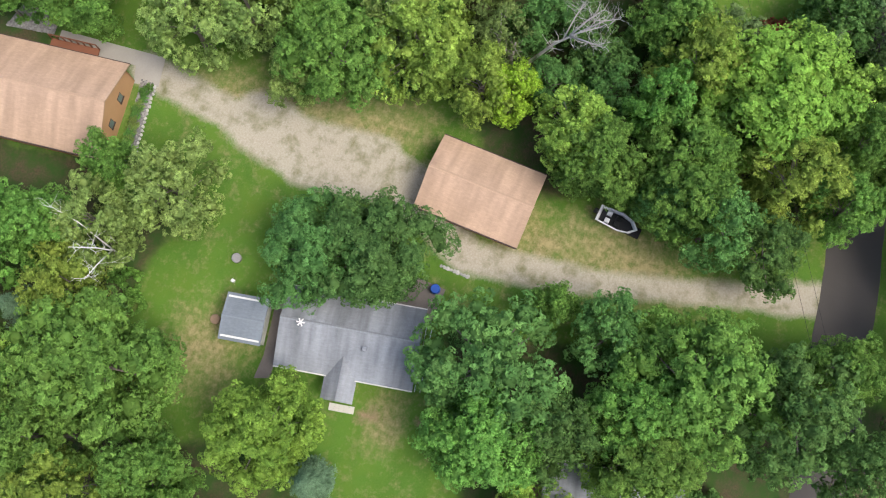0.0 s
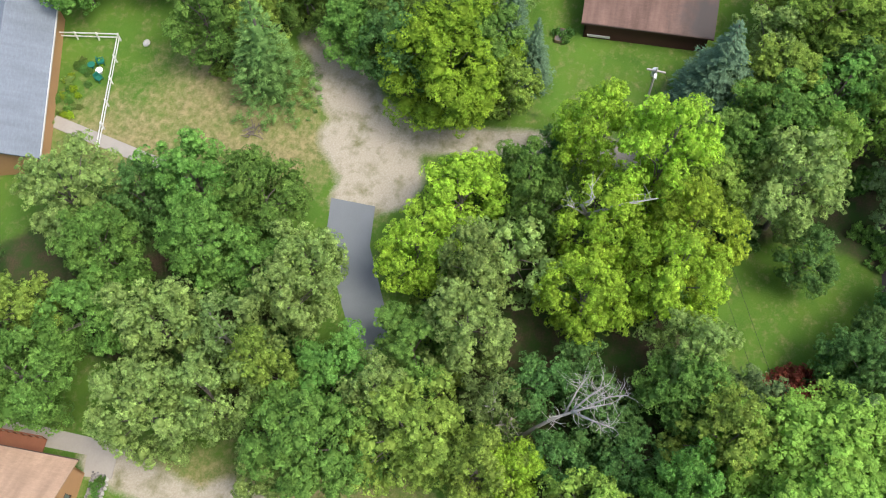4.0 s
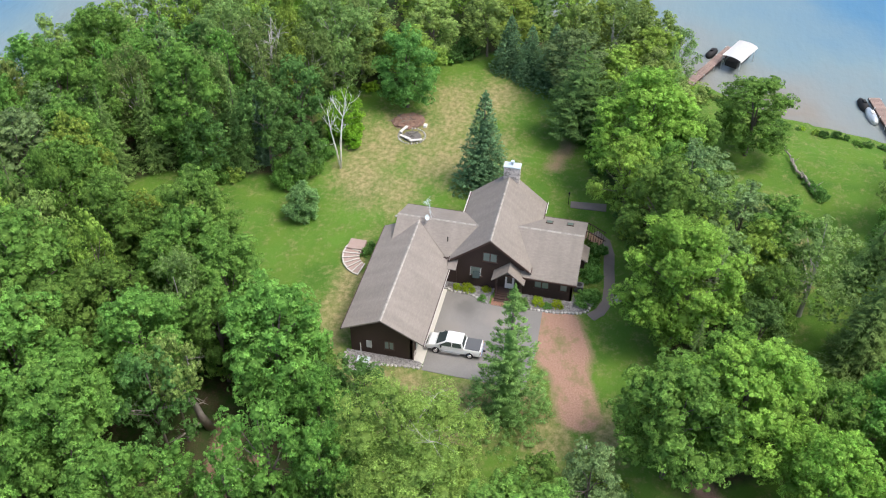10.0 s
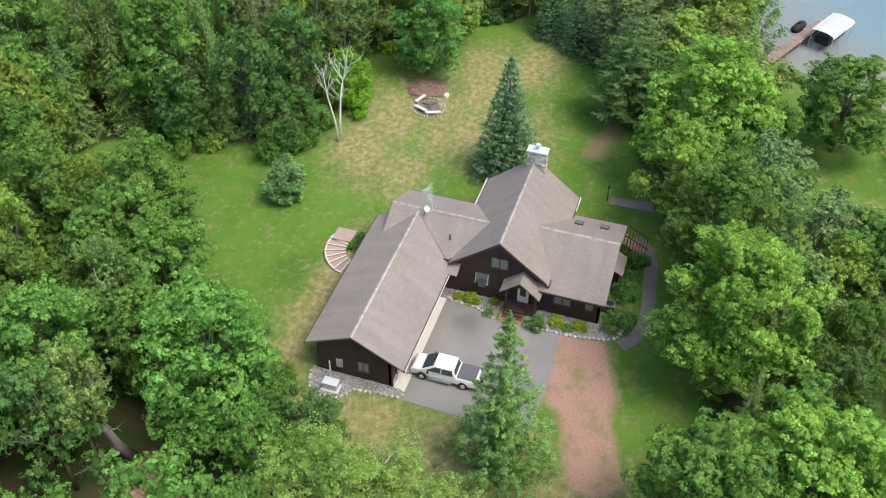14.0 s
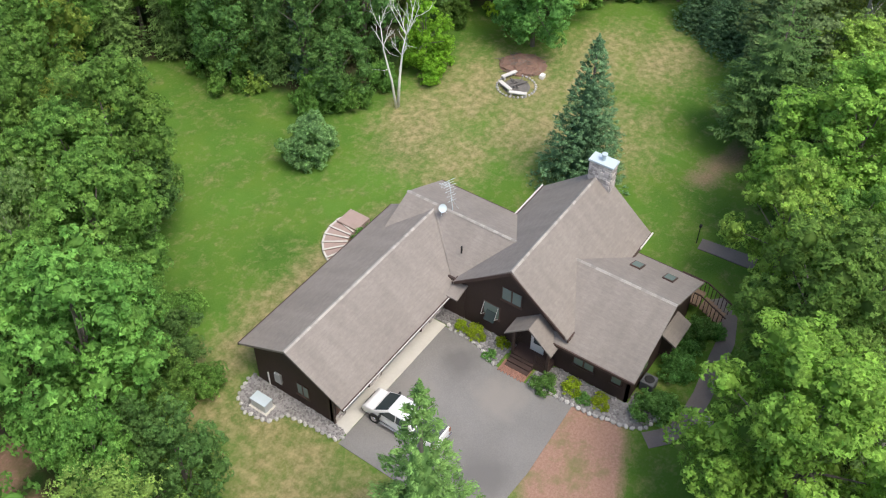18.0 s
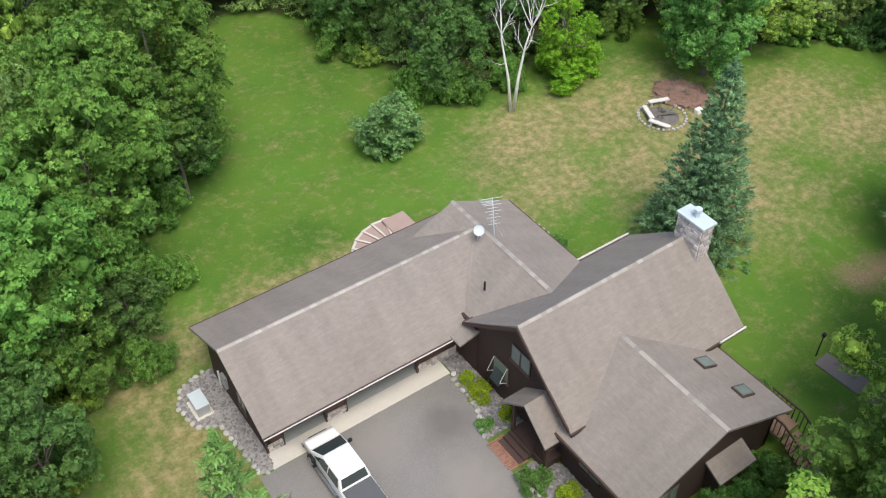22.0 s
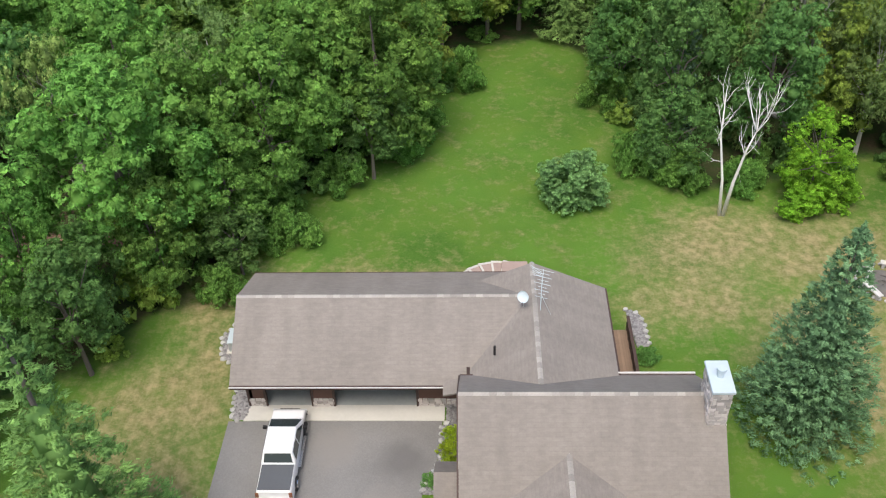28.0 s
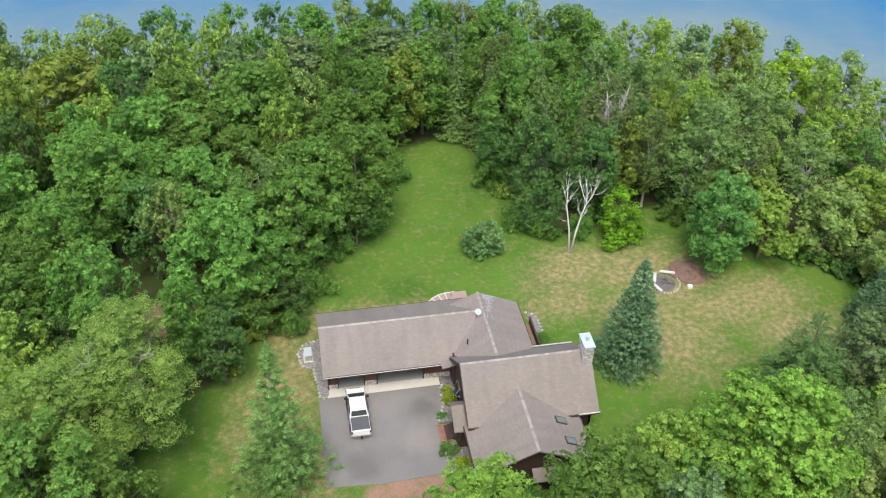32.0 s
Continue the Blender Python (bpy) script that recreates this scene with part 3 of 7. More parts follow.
def ground_material():
    m = bpy.data.materials.new("grass_soil_gravel")
    m.use_nodes = True
    n, l = m.node_tree.nodes, m.node_tree.links
    b = n["Principled BSDF"]
    b.inputs["Roughness"].default_value = 0.95
    b.inputs["Specular IOR Level"].default_value = 0.1
    co = n.new("ShaderNodeTexCoord")

    def noise_tex(scale, detail=5, rough=0.6):
        t = n.new("ShaderNodeTexNoise")
        t.inputs["Scale"].default_value, t.inputs["Detail"].default_value, t.inputs["Roughness"].default_value = scale, detail, rough
        l.new(co.outputs["Object"], t.inputs["Vector"])
        return t.outputs[0]

    def blend(f, a, c):
        x = n.new("ShaderNodeMix")
        x.data_type = "RGBA"
        l.new(f, x.inputs[0])
        for v, i in ((a, 6), (c, 7)):
            if isinstance(v, tuple):
                x.inputs[i].default_value = (*v, 1)
            else:
                l.new(v, x.inputs[i])
        return x.outputs[2]

    def ramp(v, lo, hi):
        r = n.new("ShaderNodeMapRange")
        r.inputs[1].default_value, r.inputs[2].default_value = lo, hi
        l.new(v, r.inputs[0])
        return r.outputs[0]

    def calc(op, a, c):
        x = n.new("ShaderNodeMath")
        x.operation = op
        for v, i in ((a, 0), (c, 1)):
            if isinstance(v, (int, float)):
                x.inputs[i].default_value = v
            else:
                l.new(v, x.inputs[i])
        return x.outputs[0]

    big, mid, fine = noise_tex(0.12), noise_tex(0.55, 7, 0.68), noise_tex(6.0, 6, 0.75)
    blade = noise_tex(26.0, 3, 0.7)
    grass = blend(ramp(big, 0.36, 0.62), (0.048, 0.120, 0.013), (0.098, 0.205, 0.024))
    sward = noise_tex(0.28, 4, 0.55)
    grass = blend(ramp(sward, 0.42, 0.72), grass, (0.112, 0.188, 0.022))
    grass = blend(ramp(mid, 0.5, 0.8), grass, (0.060, 0.125, 0.020))
    grass = blend(ramp(fine, 0.35, 0.95), grass, (0.10, 0.200, 0.034))
    grass = blend(ramp(blade, 0.4, 1.1), grass, (0.13, 0.225, 0.055))
    tuft = noise_tex(1.7, 5, 0.62)
    straw = blend(ramp(tuft, 0.36, 0.66), (0.185, 0.172, 0.070), (0.345, 0.290, 0.145))
    straw = blend(ramp(fine, 0.45, 0.9), straw, (0.40, 0.345, 0.19))
    att = n.new("ShaderNodeAttribute")
    att.attribute_name = "cover"
    sep = n.new("ShaderNodeSeparateColor")
    l.new(att.outputs["Color"], sep.inputs[0])
    dry = calc("MULTIPLY", att.outputs["Alpha"], 1.0)
    patch = ramp(calc("ADD", calc("ADD", calc("MULTIPLY", mid, 1.05), calc("MULTIPLY", dry, 0.50)), calc("ADD", calc("MULTIPLY", tuft, 0.80), calc("MULTIPLY", fine, 0.34))), 1.10, 1.70)
    col = blend(patch, grass, straw)
    soil = blend(ramp(fine, 0.3, 0.7), (0.05, 0.042, 0.026), (0.13, 0.095, 0.058))
    soil = blend(ramp(mid, 0.36, 0.6), soil, (0.04, 0.085, 0.02))
    edge = calc("ADD", calc("MULTIPLY", mid, 0.7), calc("MULTIPLY", fine, 0.3))
    col = blend(ramp(calc("ADD", sep.outputs[0], calc("MULTIPLY", edge, 0.9)), 0.85, 1.1), col, soil)
    dust = blend(ramp(fine, 0.3, 0.7), (0.345, 0.305, 0.235), (0.50, 0.455, 0.375))
    dust = blend(ramp(mid, 0.48, 0.72), dust, (0.16, 0.17, 0.07))
    col = blend(ramp(calc("ADD", sep.outputs[1], calc("MULTIPLY", edge, 0.95)), 0.86, 1.2), col, dust)
    red_soil = blend(ramp(fine, 0.3, 0.7), (0.28, 0.165, 0.120), (0.42, 0.27, 0.205))
    col = blend(ramp(calc("ADD", sep.outputs[2], calc("MULTIPLY", edge, 1.1)), 0.92, 1.3), col, blend(ramp(mid, 0.48, 0.66), red_soil, (0.20, 0.185, 0.085)))
    l.new(col, b.inputs["Base Color"])
    bp = n.new("ShaderNodeBump")
    bp.inputs["Strength"].default_value, bp.inputs["Distance"].default_value = 0.6, 0.08
    l.new(calc("ADD", fine, calc("MULTIPLY", blade, 0.6)), bp.inputs["Height"])
    l.new(bp.outputs[0], b.inputs["Normal"])
    return m


ground = new("ground", build_ground())
ground.data.materials.append(ground_material())
tagged(ground, "mown lawn with dry patches, leaf litter and gravel", "ground", kind="structure")


def water_material():
    m = bpy.data.materials.new("lake_water")
    m.use_nodes = True
    n, l = m.node_tree.nodes, m.node_tree.links
    b = n["Principled BSDF"]
    at = n.new("ShaderNodeAttribute")
    at.attribute_name = "offshore"
    patch = n.new("ShaderNodeTexNoise")
    patch.inputs["Scale"].default_value, patch.inputs["Detail"].default_value = 0.07, 5
    wander = n.new("ShaderNodeMath")
    wander.operation = "MULTIPLY_ADD"
    wander.inputs[1].default_value = 0.5
    l.new(patch.outputs[0], wander.inputs[0])
    l.new(at.outputs["Fac"], wander.inputs[2])
    ramp = n.new("ShaderNodeValToRGB")
    el = ramp.color_ramp.elements
    el[0].position, el[0].color = 0.22, (0.225, 0.205, 0.170, 1)
    el[1].position, el[1].color = 1.0, (0.030, 0.155, 0.300, 1)
    for at_, col in ((0.32, (0.215, 0.235, 0.222, 1)), (0.55, (0.165, 0.240, 0.262, 1))):
        e = el.new(at_)
        e.color = col
    l.new(wander.outputs[0], ramp.inputs[0])
    l.new(ramp.outputs[0], b.inputs["Base Color"])
    b.inputs["Roughness"].default_value = 0.16
    b.inputs["IOR"].default_value = 1.33
    t = n.new("ShaderNodeTexNoise")
    t.inputs["Scale"].default_value, t.inputs["Detail"].default_value = 1.1, 4
    c = n.new("ShaderNodeTexCoord")
    l.new(c.outputs["Object"], t.inputs["Vector"])
    l.new(c.outputs["Object"], patch.inputs["Vector"])
    bp = n.new("ShaderNodeBump")
    bp.inputs["Strength"].default_value, bp.inputs["Distance"].default_value = 0.5, 0.1
    swell = n.new("ShaderNodeTexNoise")
    swell.inputs["Scale"].default_value, swell.inputs["Detail"].default_value = 0.55, 3
    turn = n.new("ShaderNodeMapping")
    turn.inputs["Rotation"].default_value = (0, 0, radians(28))
    turn.inputs["Scale"].default_value = (0.45, 1.6, 1.0)
    l.new(c.outputs["Object"], turn.inputs["Vector"])
    l.new(turn.outputs[0], swell.inputs["Vector"])
    both = n.new("ShaderNodeMath")
    both.operation = "MULTIPLY_ADD"
    both.inputs[1].default_value = 2.0
    l.new(swell.outputs[0], both.inputs[0])
    l.new(t.outputs[0], both.inputs[2])
    l.new(both.outputs[0], bp.inputs["Height"])
    l.new(bp.outputs[0], b.inputs["Normal"])
    return m


def build_water():
    """One sheet, finer near the shore, that knows how far each place lies from the land (0 to 1 over 60 m)."""
    steps = [-2600, -1200, -600, -350, -220] + list(range(-150, 181, 5)) + [230, 350, 600, 1200, 2600]
    k = len(steps)
    gx, gy = np.meshgrid(np.array(steps, float), np.array(steps, float))
    gx, gy = gx.ravel(), gy.ravel()
    faces = [(r * k + c, r * k + c + 1, (r + 1) * k + c + 1, (r + 1) * k + c) for r in range(k - 1) for c in range(k - 1)]
    me = bpy.data.meshes.new("water")
    me.from_pydata([(float(x), float(y), -2.75) for x, y in zip(gx, gy)], [], faces)
    far = np.clip(-within(LAND, gx, gy) / 60, 0, 1)
    me.attributes.new("offshore", "FLOAT", "POINT").data.foreach_set("value", far.astype(np.float32))
    return me


lake = new("water", build_water())
lake.data.materials.append(water_material())
tagged(lake, "calm grey-blue lake water with pale shallows", "water", kind="structure")


def build_road():
    """The narrow paved road past the woods, with a slight crown."""
    bm = bmesh.new()
    rows = []
    for i in range(31):
        x = -128 + i * 3.0
        y = -54.9 + (x + 74) * 0.107
        wob = 0.12 * math.sin(i * 1.7)
        rows.append([bm.verts.new((x, y + d + wob, z)) for d, z in ((-2.6, -0.05), (-2.5, 0.02), (0, 0.06), (2.2, 0.02), (2.3, -0.05))])
    for a, b in zip(rows, rows[1:]):
        for k in range(4):
            bm.faces.new((a[k], b[k], b[k + 1], a[k + 1]))
    return finish("road", bm, ROAD)


tagged(build_road(), "narrow worn asphalt road through the woods", "road", kind="structure")


# ---- trees ----
def cards(centres, normals, size, rng, aspect=1.0, along=None):
    """Leaves: small three-cornered blades at the centres, each an island of its own."""
    n = len(centres)
    nrm = normals / (np.linalg.norm(normals, axis=1, keepdims=True) + 1e-9)
    ref = rng.normal(0, 1, (n, 3))
    u = np.cross(nrm, ref) if along is None else along - nrm * (along * nrm).sum(1, keepdims=True)
    u /= np.linalg.norm(u, axis=1, keepdims=True) + 1e-9
    v = np.cross(nrm, u)
    s = (size * rng.uniform(0.6, 1.35, n))[:, None]
    a = centres + u * s * aspect * 1.15
    b = centres - u * s * aspect * 0.6 + v * s * 0.72
    c = centres - u * s * aspect * 0.6 - v * s * 0.72
    return np.stack([a, b, c], 1).reshape(-1, 3)


BALL = None


def ball():
    global BALL
    if BALL is None:
        bm = bmesh.new()
        bmesh.ops.create_icosphere(bm, subdivisions=1, radius=1.0)
        BALL = (np.array([v.co[:] for v in bm.verts]), np.array([[v.index for v in f.verts] for f in bm.faces]))
        bm.free()
    return BALL


def leaf_mesh(name, quads, cores, mat, tones=None):
    """One mesh from leaf cards and the dense inner masses that they grow on, which are toned darker as painted shade.
    """
    bv, bf = ball()
    tone = [np.repeat(tones, 3) if tones is not None else np.full(len(quads), 0.5)]
    verts, loops, starts, base = [quads], [np.arange(len(quads))], [np.arange(0, len(quads), 3)], len(quads)
    total = len(quads)
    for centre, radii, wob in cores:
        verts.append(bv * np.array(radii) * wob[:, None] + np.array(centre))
        # Low tone on the inner masses: shade painted into the crown's depth.
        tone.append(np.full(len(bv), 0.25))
        loops.append((bf + base).ravel())
        starts.append(total + np.arange(0, bf.size, 3))
        base += len(bv)
        total += bf.size
    vv, ll, ss = np.concatenate(verts), np.concatenate(loops), np.concatenate(starts)
    me = bpy.data.meshes.new(name)
    me.vertices.add(len(vv))
    me.vertices.foreach_set("co", vv.ravel())
    me.loops.add(len(ll))
    me.loops.foreach_set("vertex_index", ll.astype(np.int32))
    me.polygons.add(len(ss))
    me.polygons.foreach_set("loop_start", ss.astype(np.int32))
    me.update(calc_edges=True)
    me.attributes.new("tone_and_shade", "FLOAT", "POINT").data.foreach_set("value", np.concatenate(tone).astype(np.float32))
    me.materials.append(mat)
    return me


def unit(v):
    return v / (np.linalg.norm(v, axis=1, keepdims=True) + 1e-9)


def broadleaf(kind, seed, leaves=9000, lobes=20, size=0.12, h=13.0, r=4.6, flat=1.0, openness=0.0, low=0.04):
    """A trunk with limbs and a crown of boughs; each bough carries tufts of small leaves over a looser inner fill."""
    rng = np.random.default_rng(seed)
    leaves, size = int(leaves * 1.45), size * 0.86
    rise = h * (1 - low) / 2
    mid = np.array([0, 0, h * low + rise])
    lobes = int(lobes * 2.7)
    ph = rng.uniform(0, math.tau, 3)
    cs, rs = [], []
    for i in range(lobes):
        zz = 1 - 1.8 * (i + 0.5) / lobes
        ang = i * 2.39996 + rng.uniform(-0.6, 0.6)
        rad = math.sqrt(max(0.0, 1 - abs(zz) ** 2.3))
        uneven = 1 + 0.15 * math.sin(2 * ang + ph[0]) + 0.11 * math.sin(3 * ang + ph[1]) + 0.07 * math.sin(5 * ang + ph[2])
        k = (rng.uniform(0.62, 0.82) if i % 4 else rng.uniform(0.15, 0.5)) * uneven
        cs.append(mid + np.array([math.cos(ang) * rad * r * k, math.sin(ang) * rad * r * k, zz * rise * rng.uniform(0.66, 0.9)]))
        rs.append(r * rng.uniform(0.19, 0.31) * (1 - 0.15 * max(zz, 0)))
    cs, rs = np.array(cs), np.array(rs)
    share = rs**2 / (rs**2).sum()
    squash = np.array([1, 1, 0.82 * flat])
    cen, nor, big, tones = [], [], [], []
    for c, q, f in zip(cs, rs, share):
        n = max(40, int(leaves * f))
        tufts = max(8, n // 26)
        td = rng.normal(0, 1, (tufts, 3))
        td[:, 2] = np.where(td[:, 2] < -0.35, -td[:, 2], td[:, 2])
        td = unit(td + unit((c - mid)[None]) * 0.5)
        tq = q * rng.uniform(0.22, 0.38, tufts)
        tc = td * (q * (rng.uniform(0.72, 1.0, tufts) + openness * rng.normal(0, 0.3, tufts)))[:, None]
        outer = int(n * 0.74)
        pick = rng.integers(0, tufts, outer)
        d = unit(rng.normal(0, 1, (outer, 3)))
        d[:, 2] = np.abs(d[:, 2]) * 0.9 - 0.15
        way = unit(td[pick] * 0.9 + d)
        cen.append(c + (tc[pick] + way * (tq[pick] * rng.uniform(0.45, 1.0, outer) ** 0.5)[:, None]) * squash)
        nor.append(way + rng.normal(0, 0.42, (outer, 3)) + np.array([0, 0, 0.35]))
        big.append(np.ones(outer))
        tones.append(rng.uniform(0, 1, tufts)[pick])
        m = n - outer
        d = unit(rng.normal(0, 1, (m, 3)))
        cen.append(c + d * (q * rng.uniform(0.45, 0.85, m))[:, None] * squash)
        nor.append(d + rng.normal(0, 0.5, (m, 3)))
        big.append(np.full(m, 1.45))
        # Inner fill toned a little darker, part of the painted crown shade.
        tones.append(np.full(m, 0.4))
    cen, nor, big = np.concatenate(cen), np.concatenate(nor), np.concatenate(big)
    quads = cards(cen, nor, size * 0.86 * big, rng, 1.15)
    fill = 0.54 * (1 - openness)
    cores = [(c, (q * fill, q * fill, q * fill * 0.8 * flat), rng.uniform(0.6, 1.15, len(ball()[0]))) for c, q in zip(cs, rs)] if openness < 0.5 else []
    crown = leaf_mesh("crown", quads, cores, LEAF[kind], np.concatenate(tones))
    bm = bmesh.new()
    lean = rng.uniform(-0.3, 0.3, 2)
    tube(bm, [(0, 0, -0.3), (lean[0] * 0.3, lean[1] * 0.3, h * 0.2), (lean[0], lean[1], h * 0.5), (lean[0] * 1.4, lean[1] * 1.4, h * 0.75)], [0.020 * h, 0.014 * h, 0.009 * h, 0.003 * h], 7)
    for c in cs[rng.permutation(lobes)[:9]]:
        z0 = rng.uniform(0.22, 0.5) * h
        tube(bm, [(lean[0] * 0.7, lean[1] * 0.7, z0), tuple(c * np.array([0.5, 0.5, 1]) * 0.5 + np.array([0, 0, z0]) * 0.5), tuple(c)], [0.007 * h, 0.005 * h, 0.0015 * h], 5)
    me = bpy.data.meshes.new("trunk")
    bm.to_mesh(me)
    bm.free()
    me.materials.append(BARK if kind not in ("open",) else DEADWOOD)
    return me, crown, r, h


def conifer(kind, seed, h=14.0, r=3.4, whorls=26, arms=10, sprays=9, size=0.20, base=0.05, droop=0.35, taper=0.9):
    """Whorls of drooping boughs, each bough a row of needle sprays."""
    rng = np.random.default_rng(seed)
    cen, nor, way, cores = [], [], [], []
    for w in range(whorls):
        f = (w + 0.5) / whorls
        z = h * (base + (1 - base) * f)
        reach = r * (1 - f) ** taper * rng.uniform(0.86, 1.1) + 0.08
        n = max(4, int(arms * (0.55 + 0.75 * (1 - f))))
        a0 = rng.uniform(0, math.tau)
        for k in range(n):
            a = a0 + k * math.tau / n + rng.uniform(-0.2, 0.2)
            ln = reach * rng.uniform(0.72, 1.12)
            m = max(3, int(sprays * (0.4 + 0.9 * ln / r)))
            s = rng.uniform(0.12, 1.0, m) ** 0.75
            s[0] = 1.0
            side = rng.normal(0, 0.14, m) * (0.35 + 0.65 * s) * ln * 0.75
            rad = s * ln
            x = math.cos(a) * rad - math.sin(a) * side
            y = math.sin(a) * rad + math.cos(a) * side
            zz = z - droop * rad * (0.55 + 0.45 * s) + rng.normal(0, 0.05, m) + 0.2 * s**3 * ln - np.abs(side) * 0.25
            cen.append(np.stack([x, y, zz], -1))
            q = np.stack([np.cos(a) * 0.3 * np.ones(m), np.sin(a) * 0.3 * np.ones(m), np.ones(m)], -1) + rng.normal(0, 0.3, (m, 3))
            nor.append(q)
            way.append(np.stack([np.cos(a) * np.ones(m) - np.sin(a) * np.sign(side) * 0.7, np.sin(a) * np.ones(m) + np.cos(a) * np.sign(side) * 0.7, -0.1 * np.ones(m)], -1) + rng.normal(0, 0.2, (m, 3)))
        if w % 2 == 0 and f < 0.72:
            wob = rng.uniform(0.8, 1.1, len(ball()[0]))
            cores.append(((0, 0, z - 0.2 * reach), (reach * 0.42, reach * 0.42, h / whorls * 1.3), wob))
    tip = np.array([[0, 0, h * (1 - 0.004 * i)] for i in range(10)])
    cen.append(tip)
    nor.append(rng.normal(0, 1, (10, 3)))
    way.append(np.tile([0.1, 0.1, 1.0], (10, 1)))
    cen, nor = np.concatenate(cen), np.concatenate(nor)
    quads = cards(cen, nor, size * (0.6 + 0.5 * np.clip(1 - cen[:, 2] / h, 0, 1)), rng, 1.7, np.concatenate(way))
    crown = leaf_mesh("crown", quads, cores, LEAF[kind])
    bm = bmesh.new()
    tube(bm, [(0, 0, -0.3), (0, 0, h * 0.5), (0, 0, h * 0.98)], [0.017 * h, 0.010 * h, 0.002 * h], 8)
    me = bpy.data.meshes.new("trunk")
    bm.to_mesh(me)
    bm.free()
    me.materials.append(BARK)
    return me, crown, r, h


def puffy_spruce(kind, seed, h=12.0, r=3.2, whorls=19, arms=13, needles=24, taper=0.8, lift=0.10, tuft=0.26, droop=0.32, size=0.05):
    """Tiers of short boughs that end in dense upswept tufts of fine needles."""
    rng = np.random.default_rng(seed)
    cen, nor, way, tones, cores = [], [], [], [], []
    for w in range(whorls):
        f = (w + 0.3) / whorls
        reach = r * (1 - f) ** taper * rng.uniform(0.9, 1.08) + 0.12
        n = max(5, int(arms * (0.5 + 0.8 * (1 - f))))
        a0 = rng.uniform(0, math.tau)
        for k in range(n):
            a = a0 + k * math.tau / n + rng.uniform(-0.16, 0.16)
            ln = reach * rng.uniform(0.78, 1.08)
            count = max(3, int(2 + 4.2 * ln / r * 1.6))
            for i in range(count):
                s = 1.0 if i == 0 else rng.uniform(0.35, 1.0)
                side = 0.0 if i == 0 else rng.uniform(-1, 1) * 0.30 * s * ln
                z = h * (0.03 + 0.95 * f) - droop * s * ln + lift * s * s * ln * 2 + rng.normal(0, 0.05)
                p = np.array([math.cos(a) * s * ln - math.sin(a) * side, math.sin(a) * s * ln + math.cos(a) * side, z])
                q = tuft * rng.uniform(0.75, 1.2) * (0.55 + 0.45 * (1 - f))
                d = unit(rng.normal(0, 1, (needles, 3)))
                d[:, 2] = np.abs(d[:, 2]) * 0.9 - 0.1
                out = np.array([math.cos(a), math.sin(a), 0.55])
                cen.append(p + (d * np.array([1, 1, 0.75]) + out * rng.uniform(-0.5, 0.7, (needles, 1))) * q * rng.uniform(0.4, 1.0, (needles, 1)))
                nor.append(d + rng.normal(0, 0.35, (needles, 3)) + np.array([0, 0, 0.3]))
                way.append(out + d * 0.6)
                # Tone falls towards the trunk: shade painted into the inner tufts, tips lighter.
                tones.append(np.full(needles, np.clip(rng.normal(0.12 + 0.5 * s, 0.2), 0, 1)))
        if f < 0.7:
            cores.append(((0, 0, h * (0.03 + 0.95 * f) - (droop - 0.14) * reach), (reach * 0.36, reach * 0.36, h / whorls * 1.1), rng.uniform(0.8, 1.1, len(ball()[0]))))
    for i in range(26):
        f = i / 25
        cen.append(np.array([[0, 0, h * (0.86 + 0.14 * f)]]) + rng.normal(0, 1, (16, 3)) * np.array([0.26, 0.26, 0.12]) * (1.05 - f))
        nor.append(rng.normal(0, 1, (16, 3)))
        way.append(np.tile([0.1, 0.1, 1.0], (16, 1)) + rng.normal(0, 0.4, (16, 3)))
        tones.append(np.full(16, rng.uniform(0.35, 0.9)))
    cen = np.concatenate(cen)
    quads = cards(cen, np.concatenate(nor), np.full(len(cen), size), rng, 1.9, np.concatenate(way))
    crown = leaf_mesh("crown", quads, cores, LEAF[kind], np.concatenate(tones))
    bm = bmesh.new()
    tube(bm, [(0, 0, -0.3), (0, 0, h * 0.5), (0, 0, h * 0.98)], [0.017 * h, 0.010 * h, 0.002 * h], 8)
    me = bpy.data.meshes.new("trunk")
    bm.to_mesh(me)
    bm.free()
    me.materials.append(BARK)
    return me, crown, r, h


